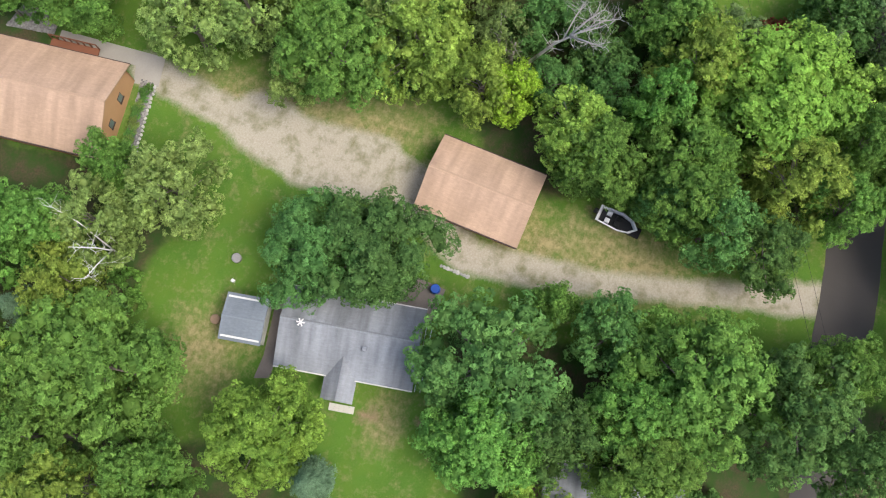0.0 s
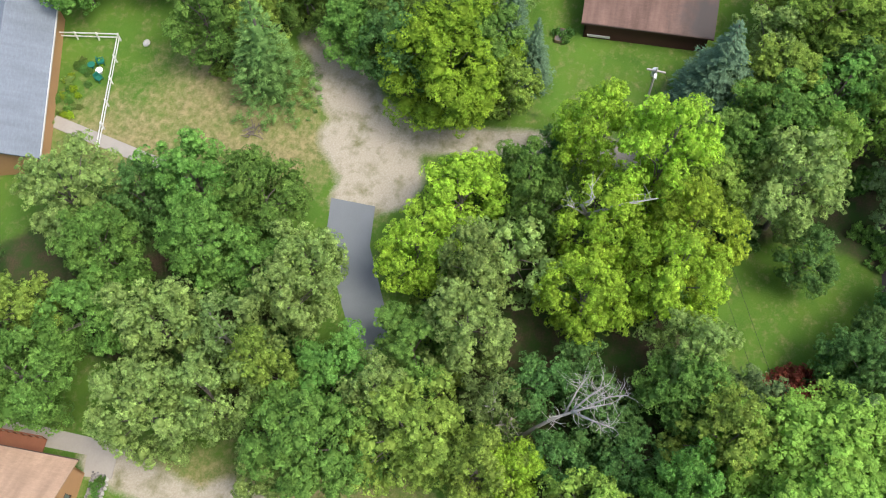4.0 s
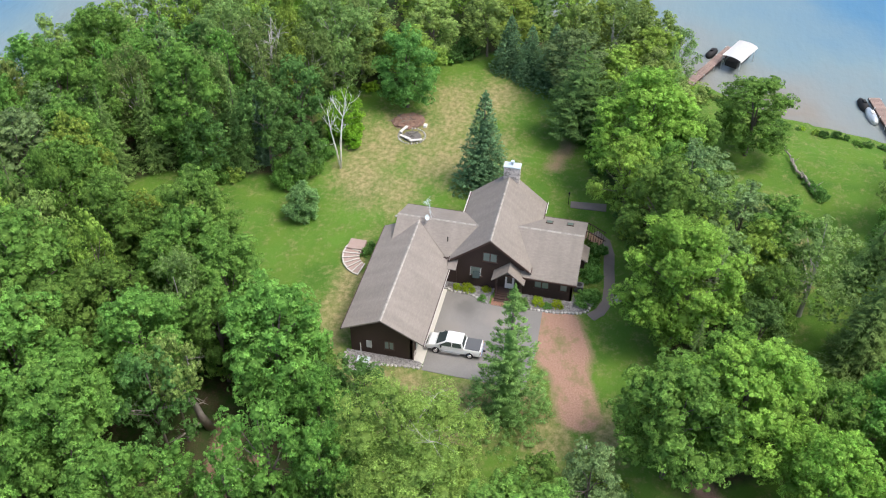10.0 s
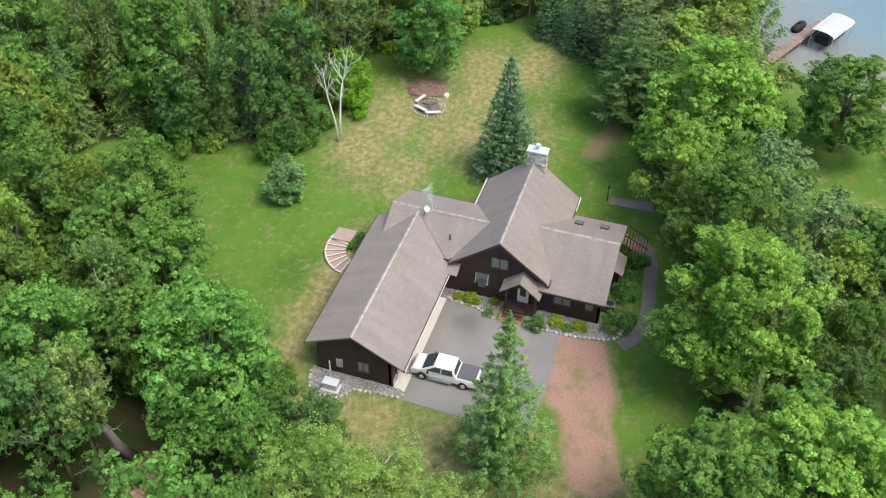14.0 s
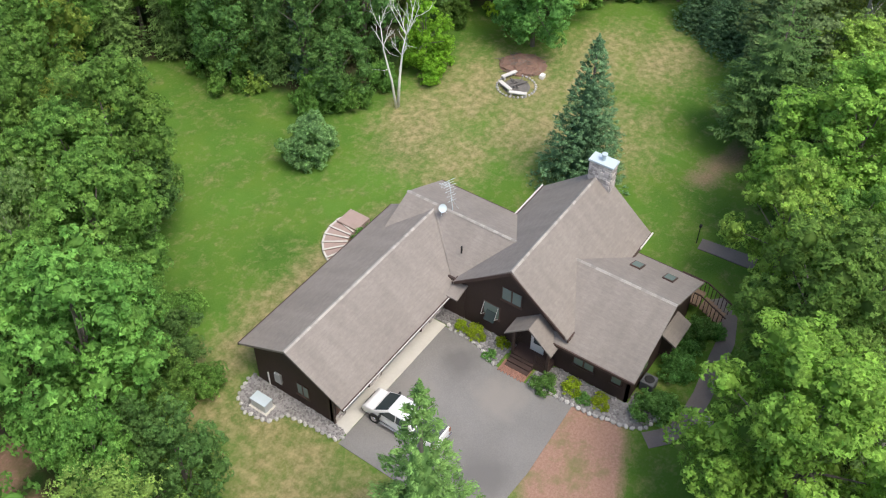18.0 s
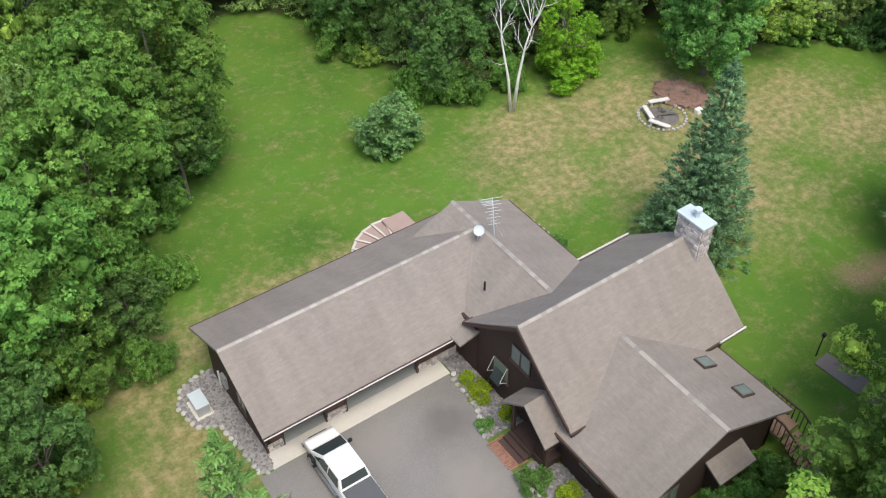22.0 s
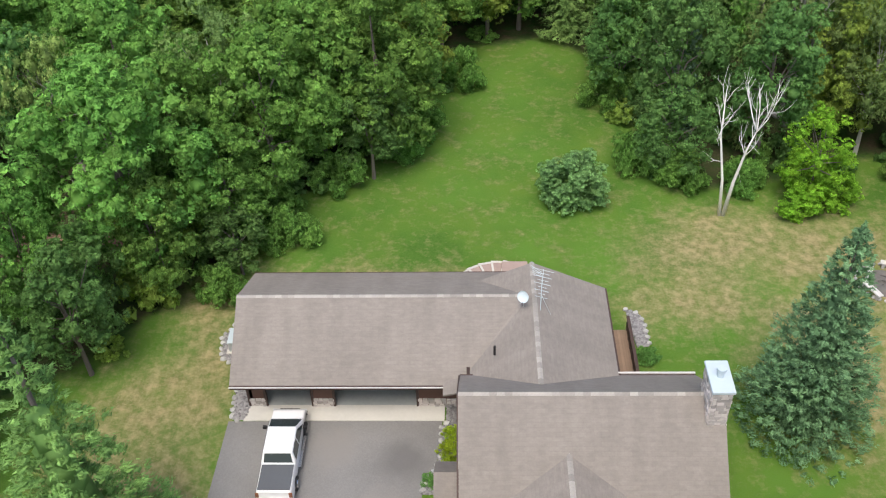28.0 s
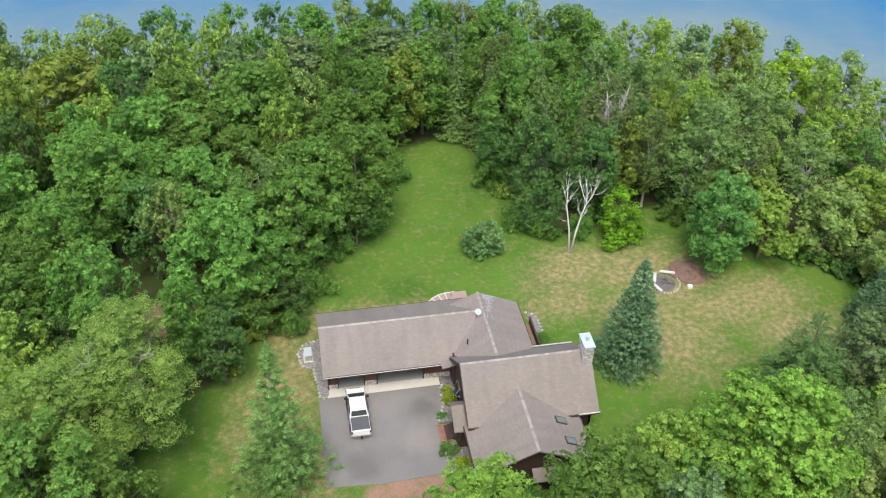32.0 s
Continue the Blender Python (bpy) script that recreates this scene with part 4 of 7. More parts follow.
KINDS = {
    "oak": ([broadleaf("oak", s, 18000, 20 + 2 * s, 0.125) for s in (1, 2, 3, 4)], "broadleaf tree with a dense dark green crown"),
    "maple": ([broadleaf("maple", s, 24000, 26, 0.119) for s in (11, 12)], "maple with a full yellow-green crown"),
    "lime": ([broadleaf("lime", s, 13000, 18, 0.131, openness=0.08) for s in (21, 22)], "tree with bright lime-green clumped leaves"),
    "pale": ([broadleaf("pale", s, 11000, 18, 0.131, openness=0.05) for s in (31, 32)], "broadleaf tree with pale grey-green leaves"),
    "olive": ([broadleaf("olive", s, 11000, 20, 0.131) for s in (41, 42)], "broadleaf tree with an olive green crown"),
    "dark": ([broadleaf("dark", s, 9000, 16, 0.137, low=0.08) for s in (51, 52)], "dense dark green understory tree"),
    "larch": ([broadleaf("larch", s, 38000, 40, 0.068, flat=0.5, openness=0.3, low=0.1) for s in (61, 62)], "feathery light green tree with drooping boughs"),
    "ash": ([broadleaf("ash", s, 20000, 30, 0.108, low=0.1) for s in (71,)], "dense dark green shade tree beside the cottage"),
    "open": ([broadleaf("open", s, 6000, 16, 0.137, openness=0.5) for s in (81, 82)], "thin airy tree with pale bare limbs"),
    "pine": ([broadleaf("pine", s, 13000, 26, 0.125, flat=0.42, openness=0.1, low=0.2) for s in (91, 92)], "white pine with layered soft green boughs"),
    "spruce": ([conifer("spruce", s, whorls=28, sprays=46, size=0.1, droop=0.3) for s in (101, 102)], "green spruce with drooping boughs"),
    "bluespruce": ([conifer("bluespruce", s, h=13, r=2.6, taper=0.9, whorls=22, sprays=100, size=0.072, droop=0.2) for s in (111,)], "blue-green spruce with a narrow pointed top"),
}
THIN = {
    "oak": [broadleaf("oak", s, 13000, 15, 0.139, low=0.08) for s in (301, 302, 303)],
    "olive": [broadleaf("olive", s, 10000, 15, 0.137, low=0.1) for s in (311,)],
    "pale": [broadleaf("pale", s, 10000, 15, 0.137, low=0.1) for s in (321,)],
    "dark": [broadleaf("dark", s, 9000, 14, 0.137, low=0.03) for s in (331,)],
    "pine": [broadleaf("pine", s, 9000, 18, 0.137, flat=0.45, openness=0.08) for s in (341,)],
    "spruce": [conifer("spruce", s, whorls=24, arms=9, sprays=30, size=0.12) for s in (351,)],
}
FAR = {k: [broadleaf(k, 500 + i, 4200, 15, 0.17, low=0.04)] for i, k in enumerate(("oak", "olive", "pale", "dark", "pine"))}
FAR["spruce"] = [conifer("spruce", 361, whorls=18, arms=8, sprays=12, size=0.22)]
FAR["oak"].append(broadleaf("oak", 511, 4200, 15, 0.194, low=0.04))
KINDS["green"] = ([broadleaf("green", 95, 17000, 22, 0.125, low=-0.06)], "full rounded tree with fresh green leaves on the lawn")
KINDS["honey"] = ([broadleaf("honey", 97, 20000, 26, 0.11, low=0.03)], "dense rounded tree with dark yellow-green leaves")
KINDS["sapling"] = ([broadleaf("sapling", 98, 9000, 14, 0.12, low=0.0)], "young tree with bright yellow-green leaves")
KINDS["tuft"] = ([broadleaf("pale", 96, 6000, 12, 0.125, low=0.5)], "half-dead tree with a tuft of grey-green leaves")
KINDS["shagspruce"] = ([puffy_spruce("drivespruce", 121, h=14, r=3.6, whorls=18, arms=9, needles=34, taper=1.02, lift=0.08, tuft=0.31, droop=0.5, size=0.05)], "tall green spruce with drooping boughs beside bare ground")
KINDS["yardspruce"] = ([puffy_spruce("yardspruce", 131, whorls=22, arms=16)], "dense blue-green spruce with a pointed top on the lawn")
KINDS["aspen"] = ([broadleaf("open", s, 13000, 20, 0.114, openness=0.32, low=0.16) for s in (83, 84)], "slender aspen with pale limbs and airy grey-green leaves")
KINDS["yardpine"] = ([conifer("yardpine", 141, h=13, r=4.8, whorls=13, arms=11, sprays=120, size=0.10, base=0.14, droop=0.05, taper=0.55)], "broad dark green pine with upswept layered boughs")
TREE_COUNT = 0


def plant(kind, x, y, r, h, group="", thin=False):
    """One tree of that kind at a place, with its crown's radius and its height."""
    global TREE_COUNT
    made, label = KINDS[kind]
    made = THIN.get(kind, made) if thin else made
    trunk, crown, r0, h0 = made[TREE_COUNT % len(made)]
    TREE_COUNT += 1
    conif = "spruce" in kind
    z = float(ground_height(np.array([x]), np.array([y]))[0])
    ob = thing("spruce_tree" if conif else "tree", label, "tree", None, group)
    turn = (TREE_COUNT * 137.5) % 360
    ob.matrix_world = pose(x, y, z, 0, 0, turn) @ Matrix.Diagonal((r / r0, r / r0, h / h0, 1))
    for nm, me in (("trunk", trunk), ("crown", crown)):
        p = new(nm, me)
        p.parent = ob
    return ob


# x, y, crown radius, height
HOUSE_WOODS = [(-21.7, -11.0, 5.5, 13), (-34.8, 0.4, 3.0, 9), (-31.5, 5.8, 3.1, 9), (-31.1, 16.4, 3.2, 10), (-25.8, 13.3, 3.8, 11), (-30.4, 20.9, 4.2, 12), (-34.8, 27.3, 4.1, 12), (-4.6, 35.1, 5.7, 15), (-14.3, 29.9, 5.2, 15), (-19.0, 23.2, 4.9, 15), (-9.7, 21.0, 4.4, 14), (4.6, 31.5, 3.9, 13), (5.8, 23.5, 4.6, 14), (-0.5, 17.8, 4.2, 13), (-7.3, 10.9, 5.0, 15), (-0.8, 23.6, 3.2, 12), (17.4, -19.9, 5.0, 14), (-7.2, -21.8, 5.0, 13.4)]
LAKE_WOODS = [(40.6, -28.7, 4.8, 10.6), (25.0, 33.1, 4.5, 15.5), (32.0, 42.8, 4.1, 11.5), (25.2, 48.8, 4.6, 14.0), (38.4, 52.4, 4.4, 11.5), (15.6, 41.9, 4.0, 13.0), (22.9, 41.5, 3.5, 13.0), (10.1, 50.1, 3.8, 13.0), (-18.5, 50.9, 4.1, 13.0), (-5.0, -45.9, 4.2, 14.4)]
LANE_WOODS = [(-53.3, 1.6, 4.1, 11), (-59.0, 4.2, 3.7, 12), (-61.7, 11.9, 3.7, 12), (-92.8, 8.1, 3.5, 12), (-86.0, 4.8, 2.7, 10), (-101.1, -0.1, 6.2, 14), (-107.2, 1.5, 4.1, 13), (-107.0, -6.7, 3.7, 12), (-72.7, 13.7, 4.4, 13), (-72.0, -9.0, 4.7, 13), (-73.6, -31.6, 3.8, 12), (-61.0, -34.4, 3.6, 12), (-70.6, -38.2, 3.8, 12), (-74.6, -39.1, 3.6, 13), (-65.6, -51.0, 3.1, 12)]
# The first four stand past the road, added to shade it and its verge.
ROAD_WOODS = [(-72, -60.5, 4.0, 12), (-79.5, -61, 4.2, 12), (-65, -59.2, 4.0, 12), (-86.5, -62, 4.2, 12), (-94.5, -41.5, 4.4, 12), (-91.5, -28.5, 6.2, 14), (-97.2, -29.6, 4.5, 13), (-86.3, -36.7, 3.7, 10), (-88.5, -43.7, 6.2, 14), (-88.1, -51.3, 5.3, 14), (-83.7, -53.9, 3.4, 12), (-95.0, -34.5, 3.7, 13), (-91.6, -39.6, 3.7, 13), (-90.2, -56.2, 3.7, 13), (-85.2, -31.9, 2.0, 8)]
MAPLES = [(-64.6, -43.2, 6.8, 14), (-22.9, -40.4, 5.9, 14), (-10.1, -33.4, 4.0, 12), (-101.6, -13.9, 4.6, 12), (32.3, -16.7, 6.0, 14.5), (8.5, -21.8, 5.6, 14.5), (-4.6, -27.2, 5.7, 14.3)]
LARCHES = [(-30.4, -3.2, 3.5, 14), (-15.2, -2.0, 5.6, 14.6), (-19.7, -4.6, 5.5, 13)]
LIMES = [(-41.9, -23.4, 3.5, 15), (-43.7, -29.0, 4.6, 17), (-48.9, -32.2, 4.1, 15), (-50.3, -25.6, 3.7, 14), (-48.7, -13.8, 4.0, 10), (-54.4, -11.9, 3.6, 10), (-55.5, -25.6, 3.6, 13), (-53.1, -31.6, 4.0, 15), (60.3, 36.7, 3.5, 11.5), (-69.6, -23.4, 2.6, 8.5)]
PALES = [(53.3, 12.1, 4.1, 9.0), (65.1, 33.0, 4.1, 12.6), (-42.1, -39.4, 4.7, 14), (-57.5, 16.6, 4.8, 11), (-58.2, -4.3, 3.3, 12), (-38.1, -31.1, 2.8, 10), (-86.5, -0.6, 4.4, 12), (-90.8, 3.8, 3.7, 12), (-72.8, 3.4, 4.3, 13), (-70.6, -1.1, 3.6, 13), (-74.2, -5.8, 2.5, 9), (-67.4, -12.6, 3.2, 12), (-66.2, 4.8, 4.0, 13), (-62.3, -3.8, 3.8, 13), (-60.2, -17.7, 4.2, 13), (-57.9, -34.3, 3.6, 12)]
OLIVES = [(58.1, 14.8, 3.5, 9.0), (56.6, 43.7, 3.7, 11.5), (-69.2, -15.4, 4.7, 13), (-70.2, -21.0, 3.1, 12), (-71.6, -29.4, 3.8, 11), (-70.4, -46.8, 4.2, 13), (-25.5, 43.8, 7.1, 13.0)]
DARKS = [(-46.8, -42.0, 2.8, 8), (-48.6, -50.6, 3.0, 8), (-53.6, -45.8, 2.5, 6.5), (-51.4, -48.4, 2.6, 6.5), (-75.4, -42.0, 3.7, 11.5), (-76.4, -46.4, 3.4, 10), (-75.0, -37.8, 2.6, 9), (-64.0, -29.4, 3.0, 7), (-61.0, -26.6, 3.0, 7.5), (-66.4, -31.2, 3.0, 7.5), (-62.6, -23.8, 3.0, 8), (-67.4, -26.4, 2.6, 7), (-27.1, -43.8, 3.4, 9), (-55.3, 11.9, 2.7, 9), (25.0, 24.2, 3.4, 12), (30.6, 22.5, 3.6, 12), (-55.3, -47.3, 3.2, 9), (-40.5, -21.0, 2.2, 6), (24.6, 20.4, 2.6, 7)]
PINES = [(12.5, 46.4, 5.4, 13.0), (0.9, 45.3, 5.4, 13.0), (46.3, -7.6, 3.9, 11)]
OPENS = [(14.6, -33.6, 4.8, 12.2), (55.5, -11.4, 4.5, 12), (-6.0, 39.1, 3.9, 13), (55.6, 21.6, 4.4, 9.0)]
SPRUCES = [(22.6, 37.0, 2.8, 12.5), (24.6, 27.6, 2.2, 12.5), (19.4, 40.4, 2.6, 12.5), (30.2, 26.0, 2.2, 13), (9.0, -38.2, 3.6, 14), (12.0, -41.5, 3.2, 13)]
BLUES = [(-104.2, -18.2, 2.1, 8.5), (-31.6, -32.4, 4.5, 13), (-30.1, -13.9, 2.1, 12), (-33.0, -16.5, 2.1, 10), (25.7, 25.2, 1.5, 13.3), (-98.9, 7.7, 2.6, 9)]
EDGE_OAKS = [(-13.6, 25.8, 3.9, 12), (-5.4, 27.2, 3.9, 12), (-5.7, 16.7, 3.3, 12), (4.4, 26.5, 3.1, 10), (-2.6, 14.0, 2.8, 9), (-5.6, 9.3, 2.5, 9), (-11.3, 5.9, 2.4, 11), (1.9, 22.4, 3.7, 13), (9.3, 38.6, 4.0, 13), (-12.3, 36.5, 4.9, 14), (-10.1, 29.4, 4.4, 13), (-23.0, 17.5, 3.9, 12), (-20.6, 28.3, 4.5, 13), (-28.6, 25.4, 4.2, 12), (-25.7, 9.8, 3.2, 11), (-0.7, -38.5, 3.7, 10)]
EDGE_DARKS = [(-8.4, 3.4, 2.8, 9), (-8.6, 6.2, 2.1, 8), (-1.8, 11.3, 2.0, 5), (26.8, 28.5, 2.8, 9), (5.2, 20.9, 2.6, 8), (22.2, 30.2, 2.8, 9), (-22.4, 5.7, 2.9, 8)]
EDGE_MIX = [(36.0, 24.5, 2.6, 11), (7.6, 30.4, 2.8, 9), (13.0, 40.2, 3.6, 13)]
SHORE_OAKS = [(27.2, 53.8, 3.8, 14.5), (18.2, 52.6, 3.8, 14.8), (35.4, 49.6, 3.6, 13.6), (12.6, 54.0, 3.8, 15.0), (3.0, 52.0, 4.2, 15.0)]
SHORE_PALES = [(31.0, 53.2, 3.4, 14.2), (22.4, 54.4, 3.4, 14.6), (7.6, 53.6, 3.6, 15.2)]
EDGE_MAPLES = [(-7.3, -42.9, 3.9, 13), (-16.8, -41.3, 3.2, 12)]
for kind, rows in (("oak", EDGE_OAKS), ("dark", EDGE_DARKS), ("olive", EDGE_MIX), ("oak", SHORE_OAKS), ("pale", SHORE_PALES), ("maple", EDGE_MAPLES), ("oak", HOUSE_WOODS), ("oak", LAKE_WOODS), ("oak", LANE_WOODS), ("oak", ROAD_WOODS[::2]), ("dark", ROAD_WOODS[1::2]), ("maple", MAPLES), ("larch", LARCHES), ("lime", LIMES), ("pale", PALES), ("olive", OLIVES), ("dark", DARKS), ("pine", PINES), ("open", OPENS), ("aspen", [(24.4, 39.2, 3.0, 14.5), (26.4, 31.0, 2.8, 14.4), (42.8, 21.3, 4.7, 14.4), (33.7, 28.3, 3.9, 14.4), (40.8, 35.5, 4.2, 12.4), (51.3, 28.6, 4.3, 11.4), (37.4, 23.2, 3.0, 12.5), (47.6, 20.2, 3.4, 11)]), ("spruce", SPRUCES), ("bluespruce", BLUES), ("green", [(41.3, 12.4, 4.0, 11.6)]), ("honey", [(-37.3, -9.8, 6.2, 13.4)]), ("sapling", [(32.7, 17.8, 2.3, 7.5)]), ("tuft", [(-12.7, 17.4, 2.6, 12.5)]), ("yardpine", [(38.9, -8.9, 4.2, 13)]), ("shagspruce", [(-4.0, -8.2, 4.4, 15.9), (-40.0, 6.4, 4.6, 14.5)]), ("yardspruce", [(27.7, 0.2, 3.3, 12.5), (53.1, 1.6, 2.6, 8), (51.2, -1.4, 2.4, 8), (50.2, -4.5, 2.9, 9)]), ("ash", [(-87.3, -12.6, 4.6, 10.5), (-85.9, -17.4, 5.2, 11.5)])):
    for row in rows:
        plant(kind, *row, "trees round the clearings")


def joined_woods(rows):
    """Trees too far off to be told apart, as one mesh."""
    vs, ls, ns, ms, ts, base = [], [], [], [], [], 0
    mats = []
    for kind, x, y, r, h, turn in rows:
        made = FAR.get(kind, FAR["oak"])
        trunk, crown, r0, h0 = made[int(turn) % len(made)]
        z = float(ground_height(np.array([x]), np.array([y]))[0])
        m = np.array(pose(x, y, z, 0, 0, turn) @ Matrix.Diagonal((r / r0, r / r0, h / h0, 1)))
        for me in (trunk, crown):
            v = np.empty(len(me.vertices) * 3, np.float32)
            me.vertices.foreach_get("co", v)
            lo = np.empty(len(me.loops), np.int32)
            me.loops.foreach_get("vertex_index", lo)
            tot = np.empty(len(me.polygons), np.int32)
            me.polygons.foreach_get("loop_total", tot)
            if me.materials[0] not in mats:
                mats.append(me.materials[0])
            tw = np.zeros(len(me.vertices), np.float32)
            if "tone_and_shade" in me.attributes:
                me.attributes["tone_and_shade"].data.foreach_get("value", tw)
            ts.append(tw)
            vs.append(v.reshape(-1, 3) @ m[:3, :3].T + m[:3, 3])
            ls.append(lo + base)
            ns.append(tot)
            ms.append(np.full(len(tot), mats.index(me.materials[0]), np.int32))
            base += len(me.vertices)
    vs, ls, ns, ms = np.concatenate(vs), np.concatenate(ls), np.concatenate(ns), np.concatenate(ms)
    me = bpy.data.meshes.new("woodland")
    me.vertices.add(len(vs))
    me.vertices.foreach_set("co", vs.ravel())
    me.loops.add(len(ls))
    me.loops.foreach_set("vertex_index", ls)
    me.polygons.add(len(ns))
    me.polygons.foreach_set("loop_start", np.concatenate([[0], np.cumsum(ns)[:-1]]).astype(np.int32))
    me.polygons.foreach_set("material_index", ms)
    for m in mats:
        me.materials.append(m)
    me.update(calc_edges=True)
    me.attributes.new("tone_and_shade", "FLOAT", "POINT").data.foreach_set("value", np.concatenate(ts))
    tagged(new("woodland", me), "dense mixed green woods behind the nearer trees", "woods", kind="stuff")


def fill_woods():
    """The rest of the woods, spaced by chance and clear of the open ground."""
    rng = np.random.default_rng(77)
    placed = [r[:3] for rows in (SHORE_OAKS, SHORE_PALES, EDGE_OAKS, EDGE_DARKS, EDGE_MIX, EDGE_MAPLES, HOUSE_WOODS, LAKE_WOODS, LANE_WOODS, ROAD_WOODS, MAPLES, LARCHES, LIMES, PALES, OLIVES, DARKS, PINES, OPENS, SPRUCES, BLUES) for r in rows] + [(-5, -9, 4)]
    near, far = 0, []
    for _ in range(9000):
        x, y = rng.uniform(-112, 72), rng.uniform(-60, 57)
        if x < -76 and y > 19 or x < -42 and y > 46 or x > -30 and y < -57 or x < -100 and y < -42:
            continue
        q = np.array([x]), np.array([y])
        if within(LAND, *q)[0] < 2.0 or open_ground(*q)[0] > -1.6:
            continue
        if any((x - a) ** 2 + (y - b) ** 2 < (0.5 * c + 2.2) ** 2 for a, b, c in placed):
            continue
        if any(x0 < x < x1 and y0 < y < y1 for x0, x1, y0, y1 in NO_TREES):
            continue
        k = str(rng.choice(["oak", "oak", "oak", "oak", "olive", "olive", "dark", "pale", "open", "spruce", "pine"]))
        if y > 20 and x > 0 and k == "oak" and rng.random() < 0.5:
            k = "spruce" if rng.random() < 0.6 else "open"
        if x > 42 and k in ("oak", "dark"):
            k = "pale" if rng.random() < 0.5 else "olive"
        edge = float(open_ground(*q)[0])
        r = float(rng.uniform(2.6, 4.2))
        h = float(rng.uniform(9, 14.5) * (0.8 if edge > -4 else 1.0))
        if y > 15:
            r, h = r * 0.82, h * 1.05
        if y > 30:
            h = float(rng.uniform(13.2, 16.0) if x < 12 else rng.uniform(12.4, 14.2) if x < 32 else rng.uniform(9.5, 11.5))
        if x > 42 and y < 27:
            h = min(h, 8.5)
        if k == "spruce":
            r *= 0.7
        if edge > -9 and near < 150:
            plant(k, float(x), float(y), r, h, "woodland trees", True)
            near += 1
        else:
            far.append((k, float(x), float(y), r, h, float(rng.uniform(0, 360))))
        placed.append((x, y, r * 0.9))
        if near + len(far) >= 270:
            break
    joined_woods(far)


NO_TREES = [(-20, -9, 9.5, 17.5), (-47, -38, -17, -4), (-69, -59, -33, -21), (-110, -82, -34, -9), (-92, -74, -3, 20), (-100, -88, -60, -30), (-64, -44, 15, 50), (-36, -14, -35, -15), (-46, -31, -4, 9), (-84, -70.5, -30, -16)]
fill_woods()


# ---- the house ----
def window(owner, wall_x, y0, y1, z0, z1, frame_mat=TRIM, panes=1, out=-1):
    """A window in a wall that faces along x: frame, sill and panes."""
    w = part("window", boxed(wall_x + out * 0.05, wall_x + out * 0.01, y0, y1, z0, z1), frame_mat, owner)
    step = (y1 - y0) / panes
    for i in range(panes):
        part("pane", boxed(wall_x + out * 0.064, wall_x + out * 0.05, y0 + i * step + 0.06, y0 + (i + 1) * step - 0.06, z0 + 0.07, z1 - 0.06), BLINDS_AND_SHEEN, w)
    part("sill", boxed(wall_x + out * 0.14, wall_x, y0 - 0.05, y1 + 0.05, z0 - 0.06, z0), frame_mat, w)
    return w


def window_y(owner, wall_y, x0, x1, z0, z1, frame_mat=TRIM, panes=1, out=-1):
    w = part("window", boxed(x0, x1, wall_y + out * 0.05, wall_y + out * 0.01, z0, z1), frame_mat, owner)
    step = (x1 - x0) / panes
    for i in range(panes):
        part("pane", boxed(x0 + i * step + 0.06, x0 + (i + 1) * step - 0.06, wall_y + out * 0.064, wall_y + out * 0.05, z0 + 0.07, z1 - 0.06), BLINDS_AND_SHEEN, w)
    return w


house = thing("house", "dark brown wooden house with grey-brown shingle roofs", "house")
G_RIDGE = 4.98
# garage
garage_wall = bmesh.new()
gable_wall(garage_wall, 0.45, 1.25, 7.1, -0.1, 3.1, 4.7, 0.2, 4.05)
part("wall", garage_wall, SIDING, house)
part("wall", boxed(0.65, 14.0, 6.9, 7.1, -0.1, 3.15), SIDING, house)
for x0, x1 in ((0.45, 1.3), (3.65, 4.75), (8.95, 11.4)):
    pier = part("pier", boxed(x0, x1, 1.25, 1.5, 0.0, 3.05), PANEL, house, "brown timber pier over a stone base")
    stones = bmesh.new()
    rng = random.Random(int(x0 * 10))
    for row in range(3):
        x = x0
        while x < x1 - 0.05:
            w = rng.uniform(0.18, 0.34)
            box(stones, x + 0.012, min(x + w, x1) - 0.012, 1.25 - rng.uniform(0.05, 0.10), 1.25, row * 0.2 + 0.02, row * 0.2 + 0.2, bevel=0.02)
            x += w
    part("stone_facing", stones, STONE, pier)
    for e in (x0, x1):
        part("corner_board", boxed(e - 0.06, e + 0.06, 1.17, 1.27, 0, 3.0), TRIM, pier)
part("lintel", boxed(0.45, 11.4, 1.25, 1.5, 2.3, 3.1), SIDING, house)
part("garage_floor", boxed(0.66, 11.3, 1.22, 6.85, 0.0, 0.05), GARAGE_FLOOR, house, "grey concrete garage floor behind the open doors")
part("inner_wall", boxed(11.3, 11.48, 1.5, 6.9, 0, 3.1), SIDING, house)
gable_roof(house, "x", 0.0, 14.8, 0.15, 4.08, 7.8, 2.76, G_RIDGE, 3.2, ROOF_X, cap=True, edge=TRIM, ridge=RIDGE)
part("eave_gutter", boxed(0.0, 11.2, 0.0, 0.055, 2.71, 2.75), PALE_TRIM, house)
window(house, 0.45, 3.0, 3.9, 1.0, 2.0, TRIM, 2)
part("meter_box", boxed(0.3, 0.45, 5.1, 5.6, 0.9, 1.7, bevel=0.02), METAL, house, "grey electric meter box on the garage wall")
part("downpipe", tube(bmesh.new(), [(0.4, 6.2, 0.1), (0.4, 6.2, 1.2)], [0.05, 0.05]), WHITE, house)
